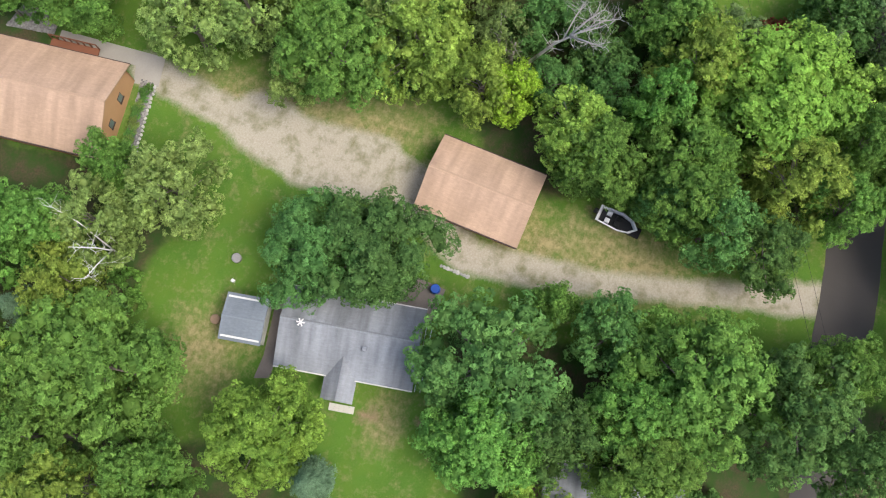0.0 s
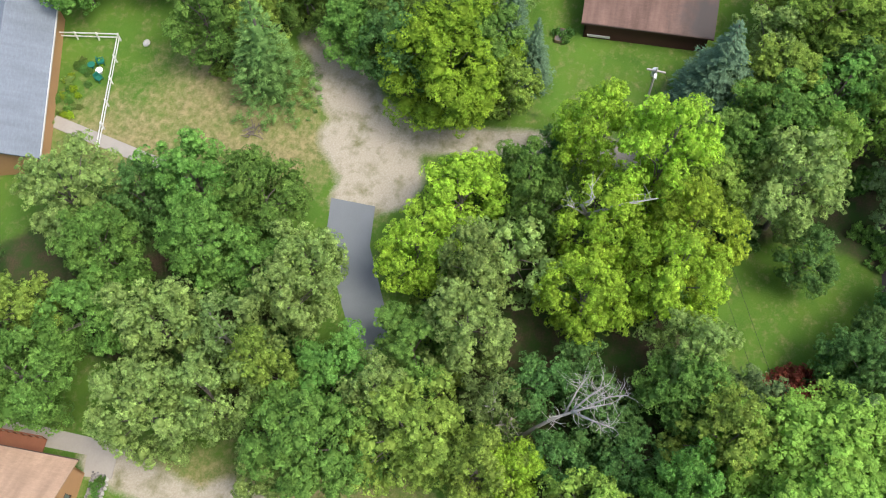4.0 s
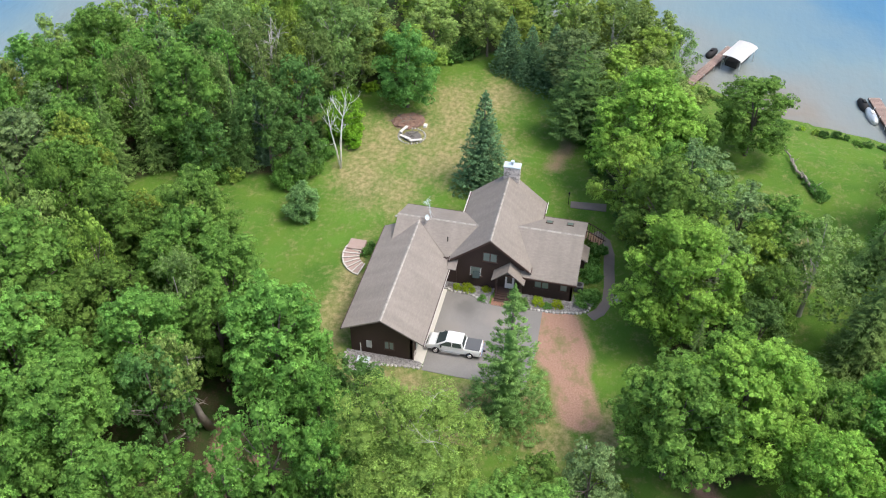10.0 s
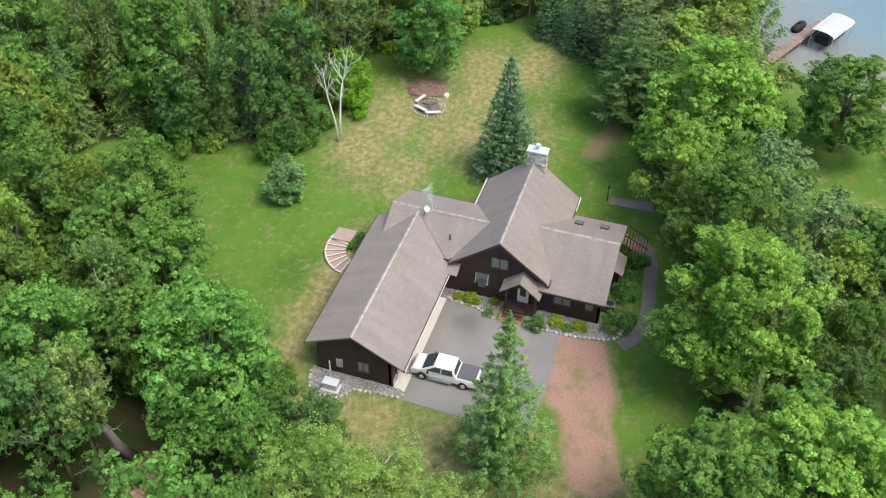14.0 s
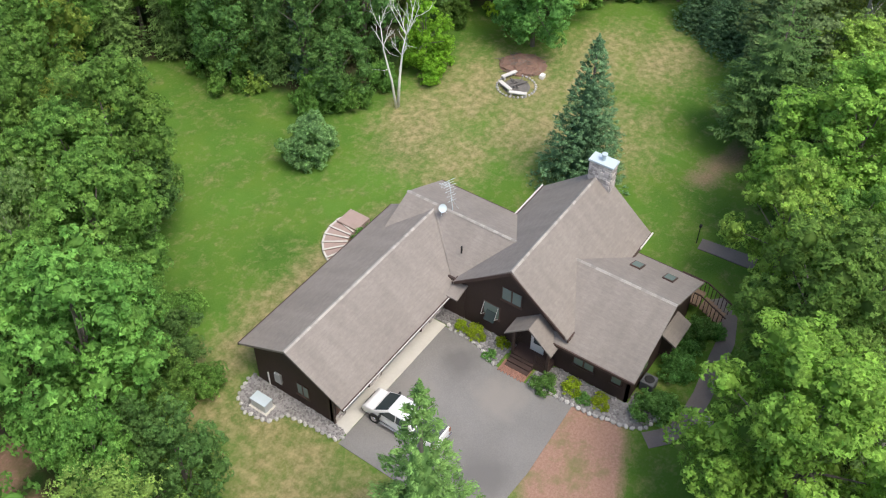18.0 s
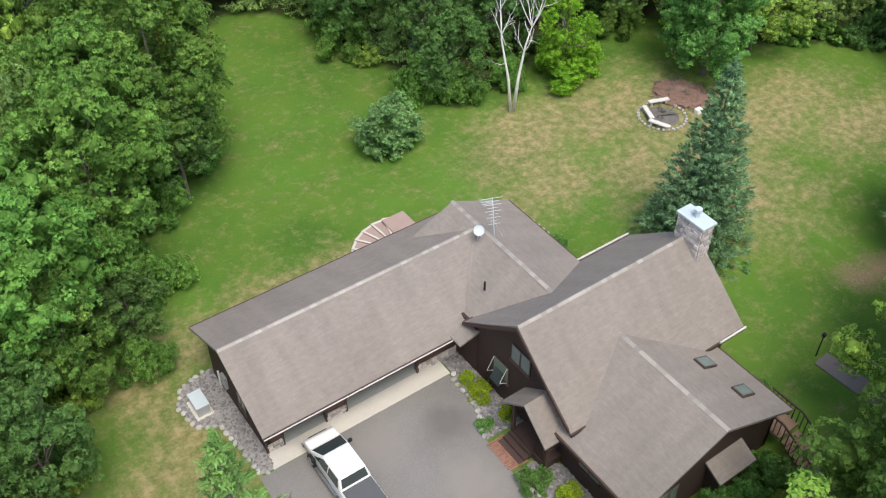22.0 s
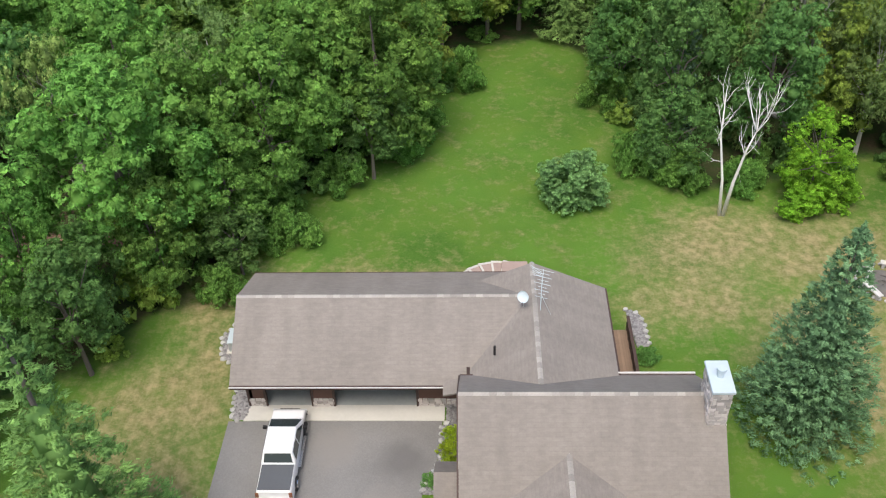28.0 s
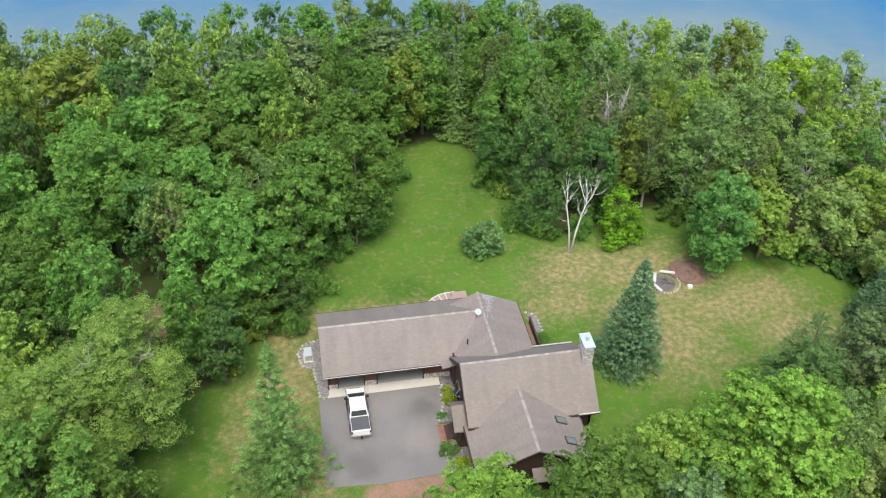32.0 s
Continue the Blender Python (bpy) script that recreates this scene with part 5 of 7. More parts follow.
# link with a cross gable
part("wall", boxed(11.42, 11.58, -0.4, 1.4, -0.1, 3.2), SIDING, house)
part("wall", boxed(11.5, 18.0, 5.4, 5.6, -0.1, 3.45), SIDING, house)
part("wall", boxed(17.8, 18.0, 0.0, 5.5, -0.1, 3.45), SIDING, house)
gable = bmesh.new()
a = [(11.7, 3.4), (17.9, 3.4), (14.75, 4.9)]
vs = [[gable.verts.new((x, y, z)) for x, z in a] for y in (5.4, 5.6)]
gable.faces.new(vs[0])
gable.faces.new(vs[1][::-1])
for i in range(3):
    gable.faces.new((vs[0][i], vs[0][(i + 1) % 3], vs[1][(i + 1) % 3], vs[1][i]))
part("gable", gable, SIDING, house)
link_roof = gable_roof(house, "y", -1.9, 6.35, 10.9, 14.75, 18.6, 3.35, 5.12, 3.35, ROOF_Y, edge=TRIM, ridge=RIDGE)
for ob in [c for c in link_roof[0].children if c.name.startswith("gutter")]:
    bpy.data.objects.remove(ob)
bm = slab(bmesh.new(), [(11.1, 0.2, 2.9), (14.75, -1.9, 5.12), (14.75, 4.2, 5.12), (14.4, 4.05, 5.0)], 0.14)
bm.to_mesh(link_roof[0].data)
bm.free()
part("roof_slope", slab(bmesh.new(), [(14.4, 4.05, 5.0), (14.75, 4.2, 5.12), (14.75, 6.35, 5.12), (12.1, 6.35, 3.9)], 0.14), ROOF_Y, house)
# main block
M_RIDGE, M_EAVE = 6.6, 3.25
for x in (11.5, 21.6):
    part("wall", gable_wall(bmesh.new(), x, -7.1, -0.3, -0.1, 3.6, 6.25, 0.2, -3.7), SIDING, house)
part("wall", boxed(11.6, 21.8, -7.1, -6.9, -0.1, 3.7), SIDING, house)
part("wall", boxed(11.6, 21.8, -0.5, -0.3, -0.1, 3.7), SIDING, house)
gable_roof(house, "x", 11.1, 22.2, -7.75, -3.7, 0.3, M_EAVE, M_RIDGE, M_EAVE + 0.05, ROOF_X, edge=TRIM, ridge=RIDGE)
for y, x0, x1 in ((0.3, 17.6, 22.2), (-7.75, 20.4, 22.2)):
    s = 1 if y > 0 else -1
    part("eave_gutter", boxed(x0, x1, y + s * 0.09, y + s * 0.17, 3.26, 3.36), PALE_TRIM, house)
for e, ze in ((-7.6, 3.43), (0.2, 3.43)):
    part("rake_board", slab(bmesh.new(), [(11.04, e, ze), (11.12, e, ze), (11.12, -3.7, 6.51), (11.04, -3.7, 6.51)], 0.24), TRIM, house)
# wing
W_RIDGE, W_EAVE = 4.98, 2.75
part("wall", boxed(11.45, 11.65, -11.9, -7.0, -0.1, 2.74), SIDING, house)
part("wall", boxed(19.8, 20.0, -11.9, -7.0, -0.1, 2.74), SIDING, house)
wing_end = bmesh.new()
a = [(11.45, -0.1), (20.0, -0.1), (20.0, 2.72), (15.7, 4.7), (11.45, 2.72)]
vs = [[wing_end.verts.new((x, y, z)) for x, z in a] for y in (-11.9, -11.7)]
wing_end.faces.new(vs[0])
wing_end.faces.new(vs[1][::-1])
for i in range(5):
    wing_end.faces.new((vs[0][i], vs[0][(i + 1) % 5], vs[1][(i + 1) % 5], vs[1][i]))
part("wall", wing_end, SIDING, house)
gable_roof(house, "y", -12.3, -5.3, 10.9, 15.7, 20.55, W_EAVE, W_RIDGE, W_EAVE, ROOF_Y, edge=TRIM, ridge=RIDGE)
part("gutter", boxed(20.55, 20.66, -12.3, -7.8, 2.5, 2.7), PALE_TRIM, house)
for x, y in ((18.6, -8.5), (18.85, -10.6)):
    s = (W_RIDGE - W_EAVE) / (20.55 - 15.7)
    z = W_RIDGE - (x - 15.7) * s
    m = pose(x, y, z, 0, math.degrees(math.atan(s)), 0)
    sk = part("skylight", boxed(-0.5, 0.5, -0.36, 0.36, -0.02, 0.10, m), TRIM, house, "dark framed skylight in the roof")
    # The pane's pale green-grey stands in for reflected sky; no blind here.
    part("pane", boxed(-0.42, 0.42, -0.28, 0.28, 0.10, 0.115, m), BLINDS_AND_SHEEN, sk)
# windows of the entrance side
window(house, 11.5, -4.4, -3.0, 3.55, 4.65, TRIM, 2)
bay = window(house, 11.5, -2.95, -1.75, 1.5, 2.65, TRIM, 1)
part("sash", boxed(-0.02, 0.02, -0.36, 0.36, -0.34, 0.34, pose(11.16, -2.45, 1.85, 0, 32, 0)), GLASS, bay, "dark glazed sash swung outwards")
for s in (-0.5, 0.5):
    part("stay", tube(bmesh.new(), [(11.45, -2.35 + s, 1.55), (11.0, -2.35 + s, 1.85), (11.4, -2.35 + s, 2.65)], [0.018, 0.018, 0.018], 5), PALE_TRIM, bay)
window(house, 11.45, -9.6, -8.2, 1.2, 2.2, TRIM, 2)
window(house, 11.45, -11.4, -10.7, 1.25, 2.15, TRIM, 1)
window_y(house, -11.9, 12.6, 13.8, 1.1, 2.2, TRIM, 2)
box_bay = part("bay", boxed(15.7, 17.4, -12.6, -11.9, 0.4, 2.0), SIDING, house, "small bay on the wing's gable end")
part("bay_roof", slab(bmesh.new(), [(15.4, -12.9, 1.9), (17.7, -12.9, 1.9), (17.7, -11.85, 2.45), (15.4, -11.85, 2.45)], 0.12), ROOF_X, box_bay)
part("stub_roof", slab(bmesh.new(), [(10.3, -0.55, 2.85), (10.3, 0.35, 2.85), (11.5, 0.35, 3.15), (11.5, -0.55, 3.15)], 0.1), ROOF_Y, house)
# porch
porch = part("porch", boxed(10.5, 11.5, -7.0, -4.5, 0.0, 0.5), TRIM, house, "covered entrance porch with timber posts")
for e, z in ((-7.35, 2.45), (-4.12, 2.52)):
    part("roof_slope", slab(bmesh.new(), [(10.05, e, z), (11.75, e, z), (11.75, -5.72, 3.88), (10.05, -5.72, 3.88)], 0.12), ROOF_X, porch)
for y in (-6.95, -4.55):
    part("post", boxed(10.5, 10.66, y - 0.08, y + 0.08, 0.3, 2.65), TRIM, porch)
for i in range(3):
    part("step", boxed(10.32 - 0.3 * i, 10.64 - 0.3 * i, -6.1, -4.5, 0.0, 0.38 - 0.13 * i), TRIM, porch)
door = part("door", boxed(11.38, 11.46, -6.2, -5.3, 0.5, 2.55), WHITE, porch, "white entrance door with a glazed panel")
part("pane", boxed(11.365, 11.385, -6.0, -5.5, 1.2, 2.3), GLASS, door)
for y in (-6.95, -4.55):
    part("rail", boxed(10.5, 11.4, y - 0.03, y + 0.03, 1.3, 1.38), TRIM, porch)
for i in range(9):
    part("baluster", boxed(10.52, 10.56, -6.85 + i * 0.09, -6.81 + i * 0.09, 0.5, 1.34), TRIM, porch)
# chimney
chimney = part("chimney", boxed(21.4, 22.15, -4.68, -3.15, -0.1, 7.7), STONE, house, "tall fieldstone chimney with a metal cap")
stones = bmesh.new()
rng = random.Random(4)
for row in range(24):
    z = 3.4 + row * 0.18
    for side, fixed, a0, a1 in (("x", 21.4, -4.68, -3.15), ("y", -4.68, 21.4, 22.15), ("X", 22.15, -4.68, -3.15), ("Y", -3.15, 21.4, 22.15)):
        s = a0
        while s < a1 - 0.04:
            w = rng.uniform(0.16, 0.36)
            p = rng.uniform(0.03, 0.08)
            e = min(s + w, a1)
            if side in "xX":
                d = -p if side == "x" else p
                box(stones, fixed, fixed + d, s + 0.01, e - 0.01, z, z + 0.165)
            else:
                d = -p if side == "y" else p
                box(stones, s + 0.01, e - 0.01, fixed, fixed + d, z, z + 0.165)
            s += w
part("fieldstone", stones, STONE, chimney)
cap = part("cap", boxed(21.3, 22.25, -4.8, -3.03, 7.7, 7.84, bevel=0.03), CAP_METAL, chimney, "pale galvanised chimney cap")
part("flue", tube(bmesh.new(), [(21.78, -3.9, 7.84), (21.78, -3.9, 8.2), (21.78, -3.9, 8.2), (21.78, -3.9, 8.32)], [0.14, 0.14, 0.2, 0.2], 12), CAP_METAL, cap)
# roof fittings
dish = part("satellite_dish", tube(bmesh.new(), [(14.2, 3.35, 4.9), (14.2, 3.3, 5.5)], [0.025, 0.025]), METAL, house, "pale satellite dish on the roof ridge")
bm = bmesh.new()
bmesh.ops.create_uvsphere(bm, u_segments=18, v_segments=10, radius=0.30)
bmesh.ops.delete(bm, geom=[v for v in bm.verts if v.co.z > 0.02], context="VERTS")
bmesh.ops.transform(bm, matrix=pose(14.15, 3.2, 5.66, 52, -34, 0) @ Matrix.Diagonal((0.95, 1, 0.3, 1)), verts=bm.verts)
part("reflector", bm, CAP_METAL, dish)
part("feed_arm", tube(bmesh.new(), [(14.18, 3.2, 5.42), (14.0, 2.75, 5.62)], [0.014, 0.012], 5), METAL, dish)
aerial = part("antenna", tube(bmesh.new(), [(15.0, 3.0, 5.0), (15.02, 3.2, 6.4), (15.08, 3.4, 7.25)], [0.024, 0.02, 0.016], 6), CAP_METAL, house, "pale rooftop television antenna with many thin elements")
for i in range(9):
    f = i / 8
    x, y, z, w = 15.02 + 0.05 * f, 3.08 + 0.31 * f, 5.75 + 1.45 * f, 0.30 + 0.22 * f - (0.16 if i % 2 else 0)
    part("element", tube(bmesh.new(), [(x - 0.93 * w, y + 0.36 * w, z), (x + 0.93 * w, y - 0.36 * w, z)], [0.013, 0.013], 4), CAP_METAL, aerial)
for i in range(4):
    z = 6.85 + 0.1 * i
    part("element", tube(bmesh.new(), [(15.0, 3.3, z), (14.6 - 0.03 * i, 3.62 + 0.05 * i, z + 0.02)], [0.012, 0.010], 4), CAP_METAL, aerial)
part("mast_brace", tube(bmesh.new(), [(15.5, 2.9, 4.75), (15.02, 3.1, 5.9)], [0.012, 0.012], 4), METAL, aerial)
part("vent_pipe", tube(bmesh.new(), [(12.75, 0.8, 4.2), (12.75, 0.8, 4.75)], [0.06, 0.06], 8), BLACK, house)
# decks and rails
deck = part("deck", boxed(18.0, 20.0, 0.3, 6.0, 0.45, 0.6), WOOD, house, "narrow wooden deck with a dark rail")
for i in range(14):
    part("board", boxed(18.02 + i * 0.141, 18.15 + i * 0.141, 0.3, 6.0, 0.604, 0.63), WOOD, deck)
for i in range(9):
    y = 0.4 + i * 0.7
    part("post", boxed(19.9, 19.98, y - 0.04, y + 0.04, 0.5, 1.55), TRIM, deck)
part("rail", boxed(19.86, 20.02, 0.3, 6.1, 1.5, 1.58), TRIM, deck)
for i in range(40):
    y = 0.45 + i * 0.14
    part("baluster", boxed(19.92, 19.96, y, y + 0.04, 0.65, 1.5), TRIM, deck)
stairs = part("deck_stairs", boxed(20.1, 21.5, -12.4, -10.6, 0.9, 1.05), WOOD, house, "wooden stairs with dark railings")
for i in range(6):
    part("tread", boxed(20.2, 21.4, -12.5 - 0.3 * (i + 1), -12.5 - 0.3 * i, 0.72 - 0.16 * i, 0.77 - 0.16 * i), WOOD, stairs)
for x in (20.15, 21.45):
    part("rail", slab(bmesh.new(), [(x - 0.04, -10.6, 2.0), (x + 0.04, -10.6, 2.0), (x + 0.04, -12.4, 2.0), (x - 0.04, -12.4, 2.0)], 0.07), TRIM, stairs)
    part("rail", slab(bmesh.new(), [(x - 0.04, -12.4, 2.0), (x + 0.04, -12.4, 2.0), (x + 0.04, -14.3, 1.0), (x - 0.04, -14.3, 1.0)], 0.07), TRIM, stairs)
    for i in range(14):
        y = -10.7 - i * 0.26
        z = 1.0 if y > -12.4 else 1.0 - (-12.4 - y) * 0.53
        part("baluster", boxed(x - 0.02, x + 0.02, y - 0.02, y + 0.02, z - 0.1, z + 0.95), TRIM, stairs)

# ---- paved ground round the house ----
bm = bmesh.new()
prism(bm, [(-0.5, 0.22), (10.2, 0.25), (10.1, -1.6), (9.9, -2.6), (9.45, -3.3), (9.35, -4.1), (9.25, -6.1), (9.35, -8.2), (9.5, -9.4), (4.0, -9.6), (-0.7, -9.3)], -0.2, 0.03)
tagged(finish("driveway", bm, ASPHALT), "worn grey asphalt driveway before the garage", "driveway", kind="structure")
bm = boxed(0.25, 10.3, 0.25, 1.26, -0.2, 0.06)
tagged(finish("apron", bm, CONCRETE), "pale concrete apron along the garage doors", "pavement", kind="structure")


def rock_bed(name, pts, label, edge_pts):
    bed = thing(name, label, "garden bed", kind="structure")
    bm = bmesh.new()
    prism(bm, pts, -0.1, 0.045)
    part("rock_layer", bm, ROCK, bed)
    rng = np.random.default_rng(len(pts))
    xs, ys = np.array(pts).T
    cen = []
    while len(cen) < 900:
        x, y = rng.uniform(xs.min(), xs.max(), 400), rng.uniform(ys.min(), ys.max(), 400)
        ok = inside(pts, x, y)
        cen += list(zip(x[ok], y[ok]))
    bv, bf = ball()
    cen = cen[:900]
    s = rng.uniform(0.05, 0.11, len(cen))
    v = (bv[None] * s[:, None, None] * np.array([1, 1, 0.7]) + np.array([[x, y, 0.05] for x, y in cen])[:, None]).reshape(-1, 3)
    f = (bf[None] + (np.arange(len(cen)) * len(bv))[:, None, None]).reshape(-1, 3)
    me = bpy.data.meshes.new("pebbles")
    me.from_pydata(v.tolist(), [], f.tolist())
    me.materials.append(ROCK)
    ob = new("pebbles", me)
    ob.parent = bed
    tagged(ob, kind="stuff")
    proto = None
    for (x0, y0), (x1, y1) in zip(edge_pts, edge_pts[1:]):
        n = max(1, int(math.hypot(x1 - x0, y1 - y0) / 0.36))
        for i in range(n):
            t = (i + 0.5) / n
            if proto is None:
                bm = bmesh.new()
                bmesh.ops.create_icosphere(bm, subdivisions=1, radius=0.17)
                for w in bm.verts:
                    w.co *= rng.uniform(0.85, 1.15)
                proto = finish("edging_stone", bm, EDGING)
                st = proto
            else:
                st = new("edging_stone", proto.data)
            st.parent = bed
            st.matrix_local = pose(x0 + (x1 - x0) * t + rng.normal(0, 0.03), y0 + (y1 - y0) * t + rng.normal(0, 0.03), 0.07, 0, 0, rng.uniform(0, 360)) @ Matrix.Diagonal((rng.uniform(0.8, 1.2), rng.uniform(0.7, 1.1), 0.7, 1))


ENTRANCE = [(10.38, 0.3), (10.15, -0.4), (10.15, -1.7), (9.95, -2.7), (9.45, -3.3), (9.35, -4.1)]
rock_bed("entrance_bed", [(10.4, 1.2)] + ENTRANCE + [(10.4, -4.1), (11.45, -4.3), (11.45, 1.2)], "grey river rock bed with pale edging stones", ENTRANCE)
WING = [(9.3, -6.3), (9.4, -8.1), (9.5, -10.7), (9.85, -12.5), (10.3, -13.6), (12.2, -14.2)]
rock_bed("wing_bed", WING + [(12.5, -12.0), (11.4, -12.0), (11.4, -7.2), (10.4, -6.3)], "grey river rock bed along the wing wall", WING)
rock_bed("garage_bed", [(0.3, 0.3), (-0.35, 0.35), (-0.5, 2.4), (-0.75, 4.0), (-1.75, 4.6), (-1.9, 6.2), (-1.3, 7.2), (0.45, 7.6), (0.45, 1.2)], "grey rock strip along the garage gable with pale edging", [(0.25, 0.25), (-0.4, 0.3), (-0.55, 2.4), (-0.8, 4.0), (-1.8, 4.6), (-1.95, 6.2), (-1.35, 7.2), (0.2, 7.6)])


# ---- things round the house ----
def truck(m):
    t = thing("pickup_truck", "white crew-cab pickup truck with a charcoal bed cover, parked", "truck", m)
    bm = bmesh.new()
    prof = [(-2.85, 0.45), (-2.85, 1.18), (-1.0, 1.2), (1.6, 1.18), (2.6, 1.08), (2.85, 0.92), (2.85, 0.42)]
    sides = []
    for s, inset in ((-1, 0.0), (1, 0.0)):
        sides.append([bm.verts.new((s * (0.98 - (0.10 if z > 1.0 else 0.0) - (0.12 if y > 2.7 else 0.0)), y, z)) for y, z in prof])
    bm.faces.new(sides[0])
    bm.faces.new(sides[1][::-1])
    for i in range(len(prof)):
        bm.faces.new((sides[0][i], sides[1][i], sides[1][(i + 1) % len(prof)], sides[0][(i + 1) % len(prof)]))
    bmesh.ops.bevel(bm, geom=bm.edges[:], offset=0.07, segments=2, affect="EDGES", profile=0.6)
    body = part("body", bm, CAR_WHITE, t, smooth=True)
    bm = bmesh.new()
    lo = [bm.verts.new((x, y, 1.15)) for x, y in ((-0.93, -1.1), (0.93, -1.1), (0.93, 2.0), (-0.93, 2.0))]
    hi = [bm.verts.new((x, y, 1.86)) for x, y in ((-0.76, -0.86), (0.76, -0.86), (0.76, 0.78), (-0.76, 0.78))]
    bm.faces.new(hi)
    for i in range(4):
        bm.faces.new((lo[i], lo[(i + 1) % 4], hi[(i + 1) % 4], hi[i]))
    bm.faces.new(lo[::-1])
    bmesh.ops.bevel(bm, geom=bm.edges[:], offset=0.06, segments=2, affect="EDGES", profile=0.6)
    cab = part("cab", bm, CAR_WHITE, t, smooth=True)

    def pane(name, corners):
        part(name, slab(bmesh.new(), corners, 0.012), GLASS, cab)
    pane("windscreen", [(-0.84, 1.86, 1.235), (0.84, 1.86, 1.235), (0.71, 0.86, 1.85), (-0.71, 0.86, 1.85)])
    pane("rear_window", [(-0.76, -1.08, 1.28), (0.76, -1.08, 1.28), (0.68, -0.9, 1.80), (-0.68, -0.9, 1.80)])
    for s in (-1, 1):
        for y0, y1, y2, y3 in ((-0.88, 0.14, 0.12, -0.76), (0.22, 1.5, 0.72, 0.20)):
            bm = bmesh.new()
            f = [bm.verts.new((s * x, y, z)) for x, y, z in ((0.925, y0, 1.24), (0.925, y1, 1.24), (0.80, y2, 1.76), (0.80, y3, 1.76))]
            b = [bm.verts.new((s * (x - 0.02), y, z)) for x, y, z in ((0.925, y0, 1.24), (0.925, y1, 1.24), (0.80, y2, 1.76), (0.80, y3, 1.76))]
            bm.faces.new(f)
            bm.faces.new(b[::-1])
            for i in range(4):
                bm.faces.new((f[i], b[i], b[(i + 1) % 4], f[(i + 1) % 4]))
            part("side_window", bm, GLASS, cab)
        mir = part("mirror", boxed(s * 0.98, s * 1.2, 1.2, 1.34, 1.16, 1.36, bevel=0.03), BLACK, t)
        part("running_board", boxed(s * 0.93, s * 1.06, -0.75, 1.35, 0.38, 0.46), CHROME, t)
        for y in (-1.75, 1.85):
            bm = bmesh.new()
            bmesh.ops.create_cone(bm, cap_ends=True, segments=20, radius1=0.40, radius2=0.40, depth=0.27)
            bmesh.ops.transform(bm, matrix=pose(s * 0.87, y, 0.40, 0, 90, 0), verts=bm.verts)
            w = part("wheel", bm, BLACK, t)
            bm = bmesh.new()
            bmesh.ops.create_cone(bm, cap_ends=True, segments=14, radius1=0.25, radius2=0.22, depth=0.05)
            bmesh.ops.transform(bm, matrix=pose(s * 1.015, y, 0.40, 0, 90 * s, 0), verts=bm.verts)
            part("rim", bm, CHROME, w)
        part("tail_light", boxed(s * 0.78, s * 0.95, -2.88, -2.83, 0.75, 1.1), REDWOOD, t)
        part("headlight", boxed(s * 0.6, s * 0.93, 2.78, 2.87, 0.72, 0.9), METAL, t)
    part("bed_cover", boxed(-0.84, 0.84, -2.75, -1.17, 1.17, 1.235, bevel=0.02), COVER, t, "charcoal soft tonneau cover")
    part("rear_bumper", boxed(-0.92, 0.92, -3.0, -2.84, 0.42, 0.62, bevel=0.03), CHROME, t)
    part("front_bumper", boxed(-0.94, 0.94, 2.82, 2.97, 0.40, 0.64, bevel=0.03), CHROME, t)
    part("grille", boxed(-0.55, 0.55, 2.83, 2.88, 0.66, 0.92), BLACK, t)
    part("hitch", boxed(-0.08, 0.08, -3.25, -3.0, 0.42, 0.55), BLACK, t)
    return t


truck(pose(2.68, -2.2, 0.03) @ Matrix.Scale(0.89, 4))


def shrub_mesh(kind, seed, leaves=2600):
    return broadleaf(kind, seed, leaves * 4, 14, 0.029, 1.0, 1.0, 0.9, 0.0, 0.02)[1]


SHRUBS = {k: shrub_mesh(k, i + 200) for i, k in enumerate(("yellow", "dark", "oak", "red", "lime", "pale"))}
SHRUBS["dark"] = shrub_mesh("green", 230)
SHRUBS["sapling"] = broadleaf("sapling", 240, 9000, 14, 0.036, 2.2, 1.0, 0.9, 0.0, 0.02)[1]
TALL = {"lilac": 2.28, "sapling": 2.2}
SHRUBS["lilac"] = broadleaf("lilac", 260, 22000, 24, 0.030, 2.28, 1.0, 1.0, 0.0, 0.0)[1]


def shrub(kind, x, y, r, h, label, group="shrubs by the entrance"):
    z = float(ground_height(np.array([x]), np.array([y]))[0])
    ob = new("shrub", SHRUBS[kind])
    ob.matrix_world = pose(x, y, z - 0.16 * h, 0, 0, x * 77 % 360) @ Matrix.Diagonal((r, r, h / TALL.get(kind, 1.0), 1))
    return tagged(ob, label, "shrub", group)


for x, y, r, h in ((10.65, -0.7, 0.5, 0.65), (10.65, -1.8, 0.72, 0.85), (10.95, -3.6, 0.5, 0.7), (10.4, -8.8, 0.72, 0.75), (10.45, -10.7, 0.66, 0.7), (22.2, -11.0, 0.6, 0.7)):
    shrub("yellow", x, y, r, h, "rounded yellow-green shrub in the rock bed")
for x, y, r, h in ((9.65, -7.3, 0.95, 0.9), (10.15, -9.75, 0.55, 0.5), (9.75, -3.4, 0.55, 0.4), (11.7, -13.3, 1.35, 1.3), (12.4, -13.9, 1.0, 1.1), (15.1, -13.4, 1.25, 1.7), (18.5, -13.2, 1.2, 1.9), (19.4, -14.2, 0.7, 1.0), (13.6, 9.8, 0.8, 0.8), (14.6, 9.4, 0.7, 0.8), (20.9, 4.4, 0.7, 0.8), (22.3, -9.6, 0.6, 0.8), (17.0, -13.3, 0.9, 1.2)):
    shrub("dark", x, y, r, h, "green leafy shrub beside the house wall")
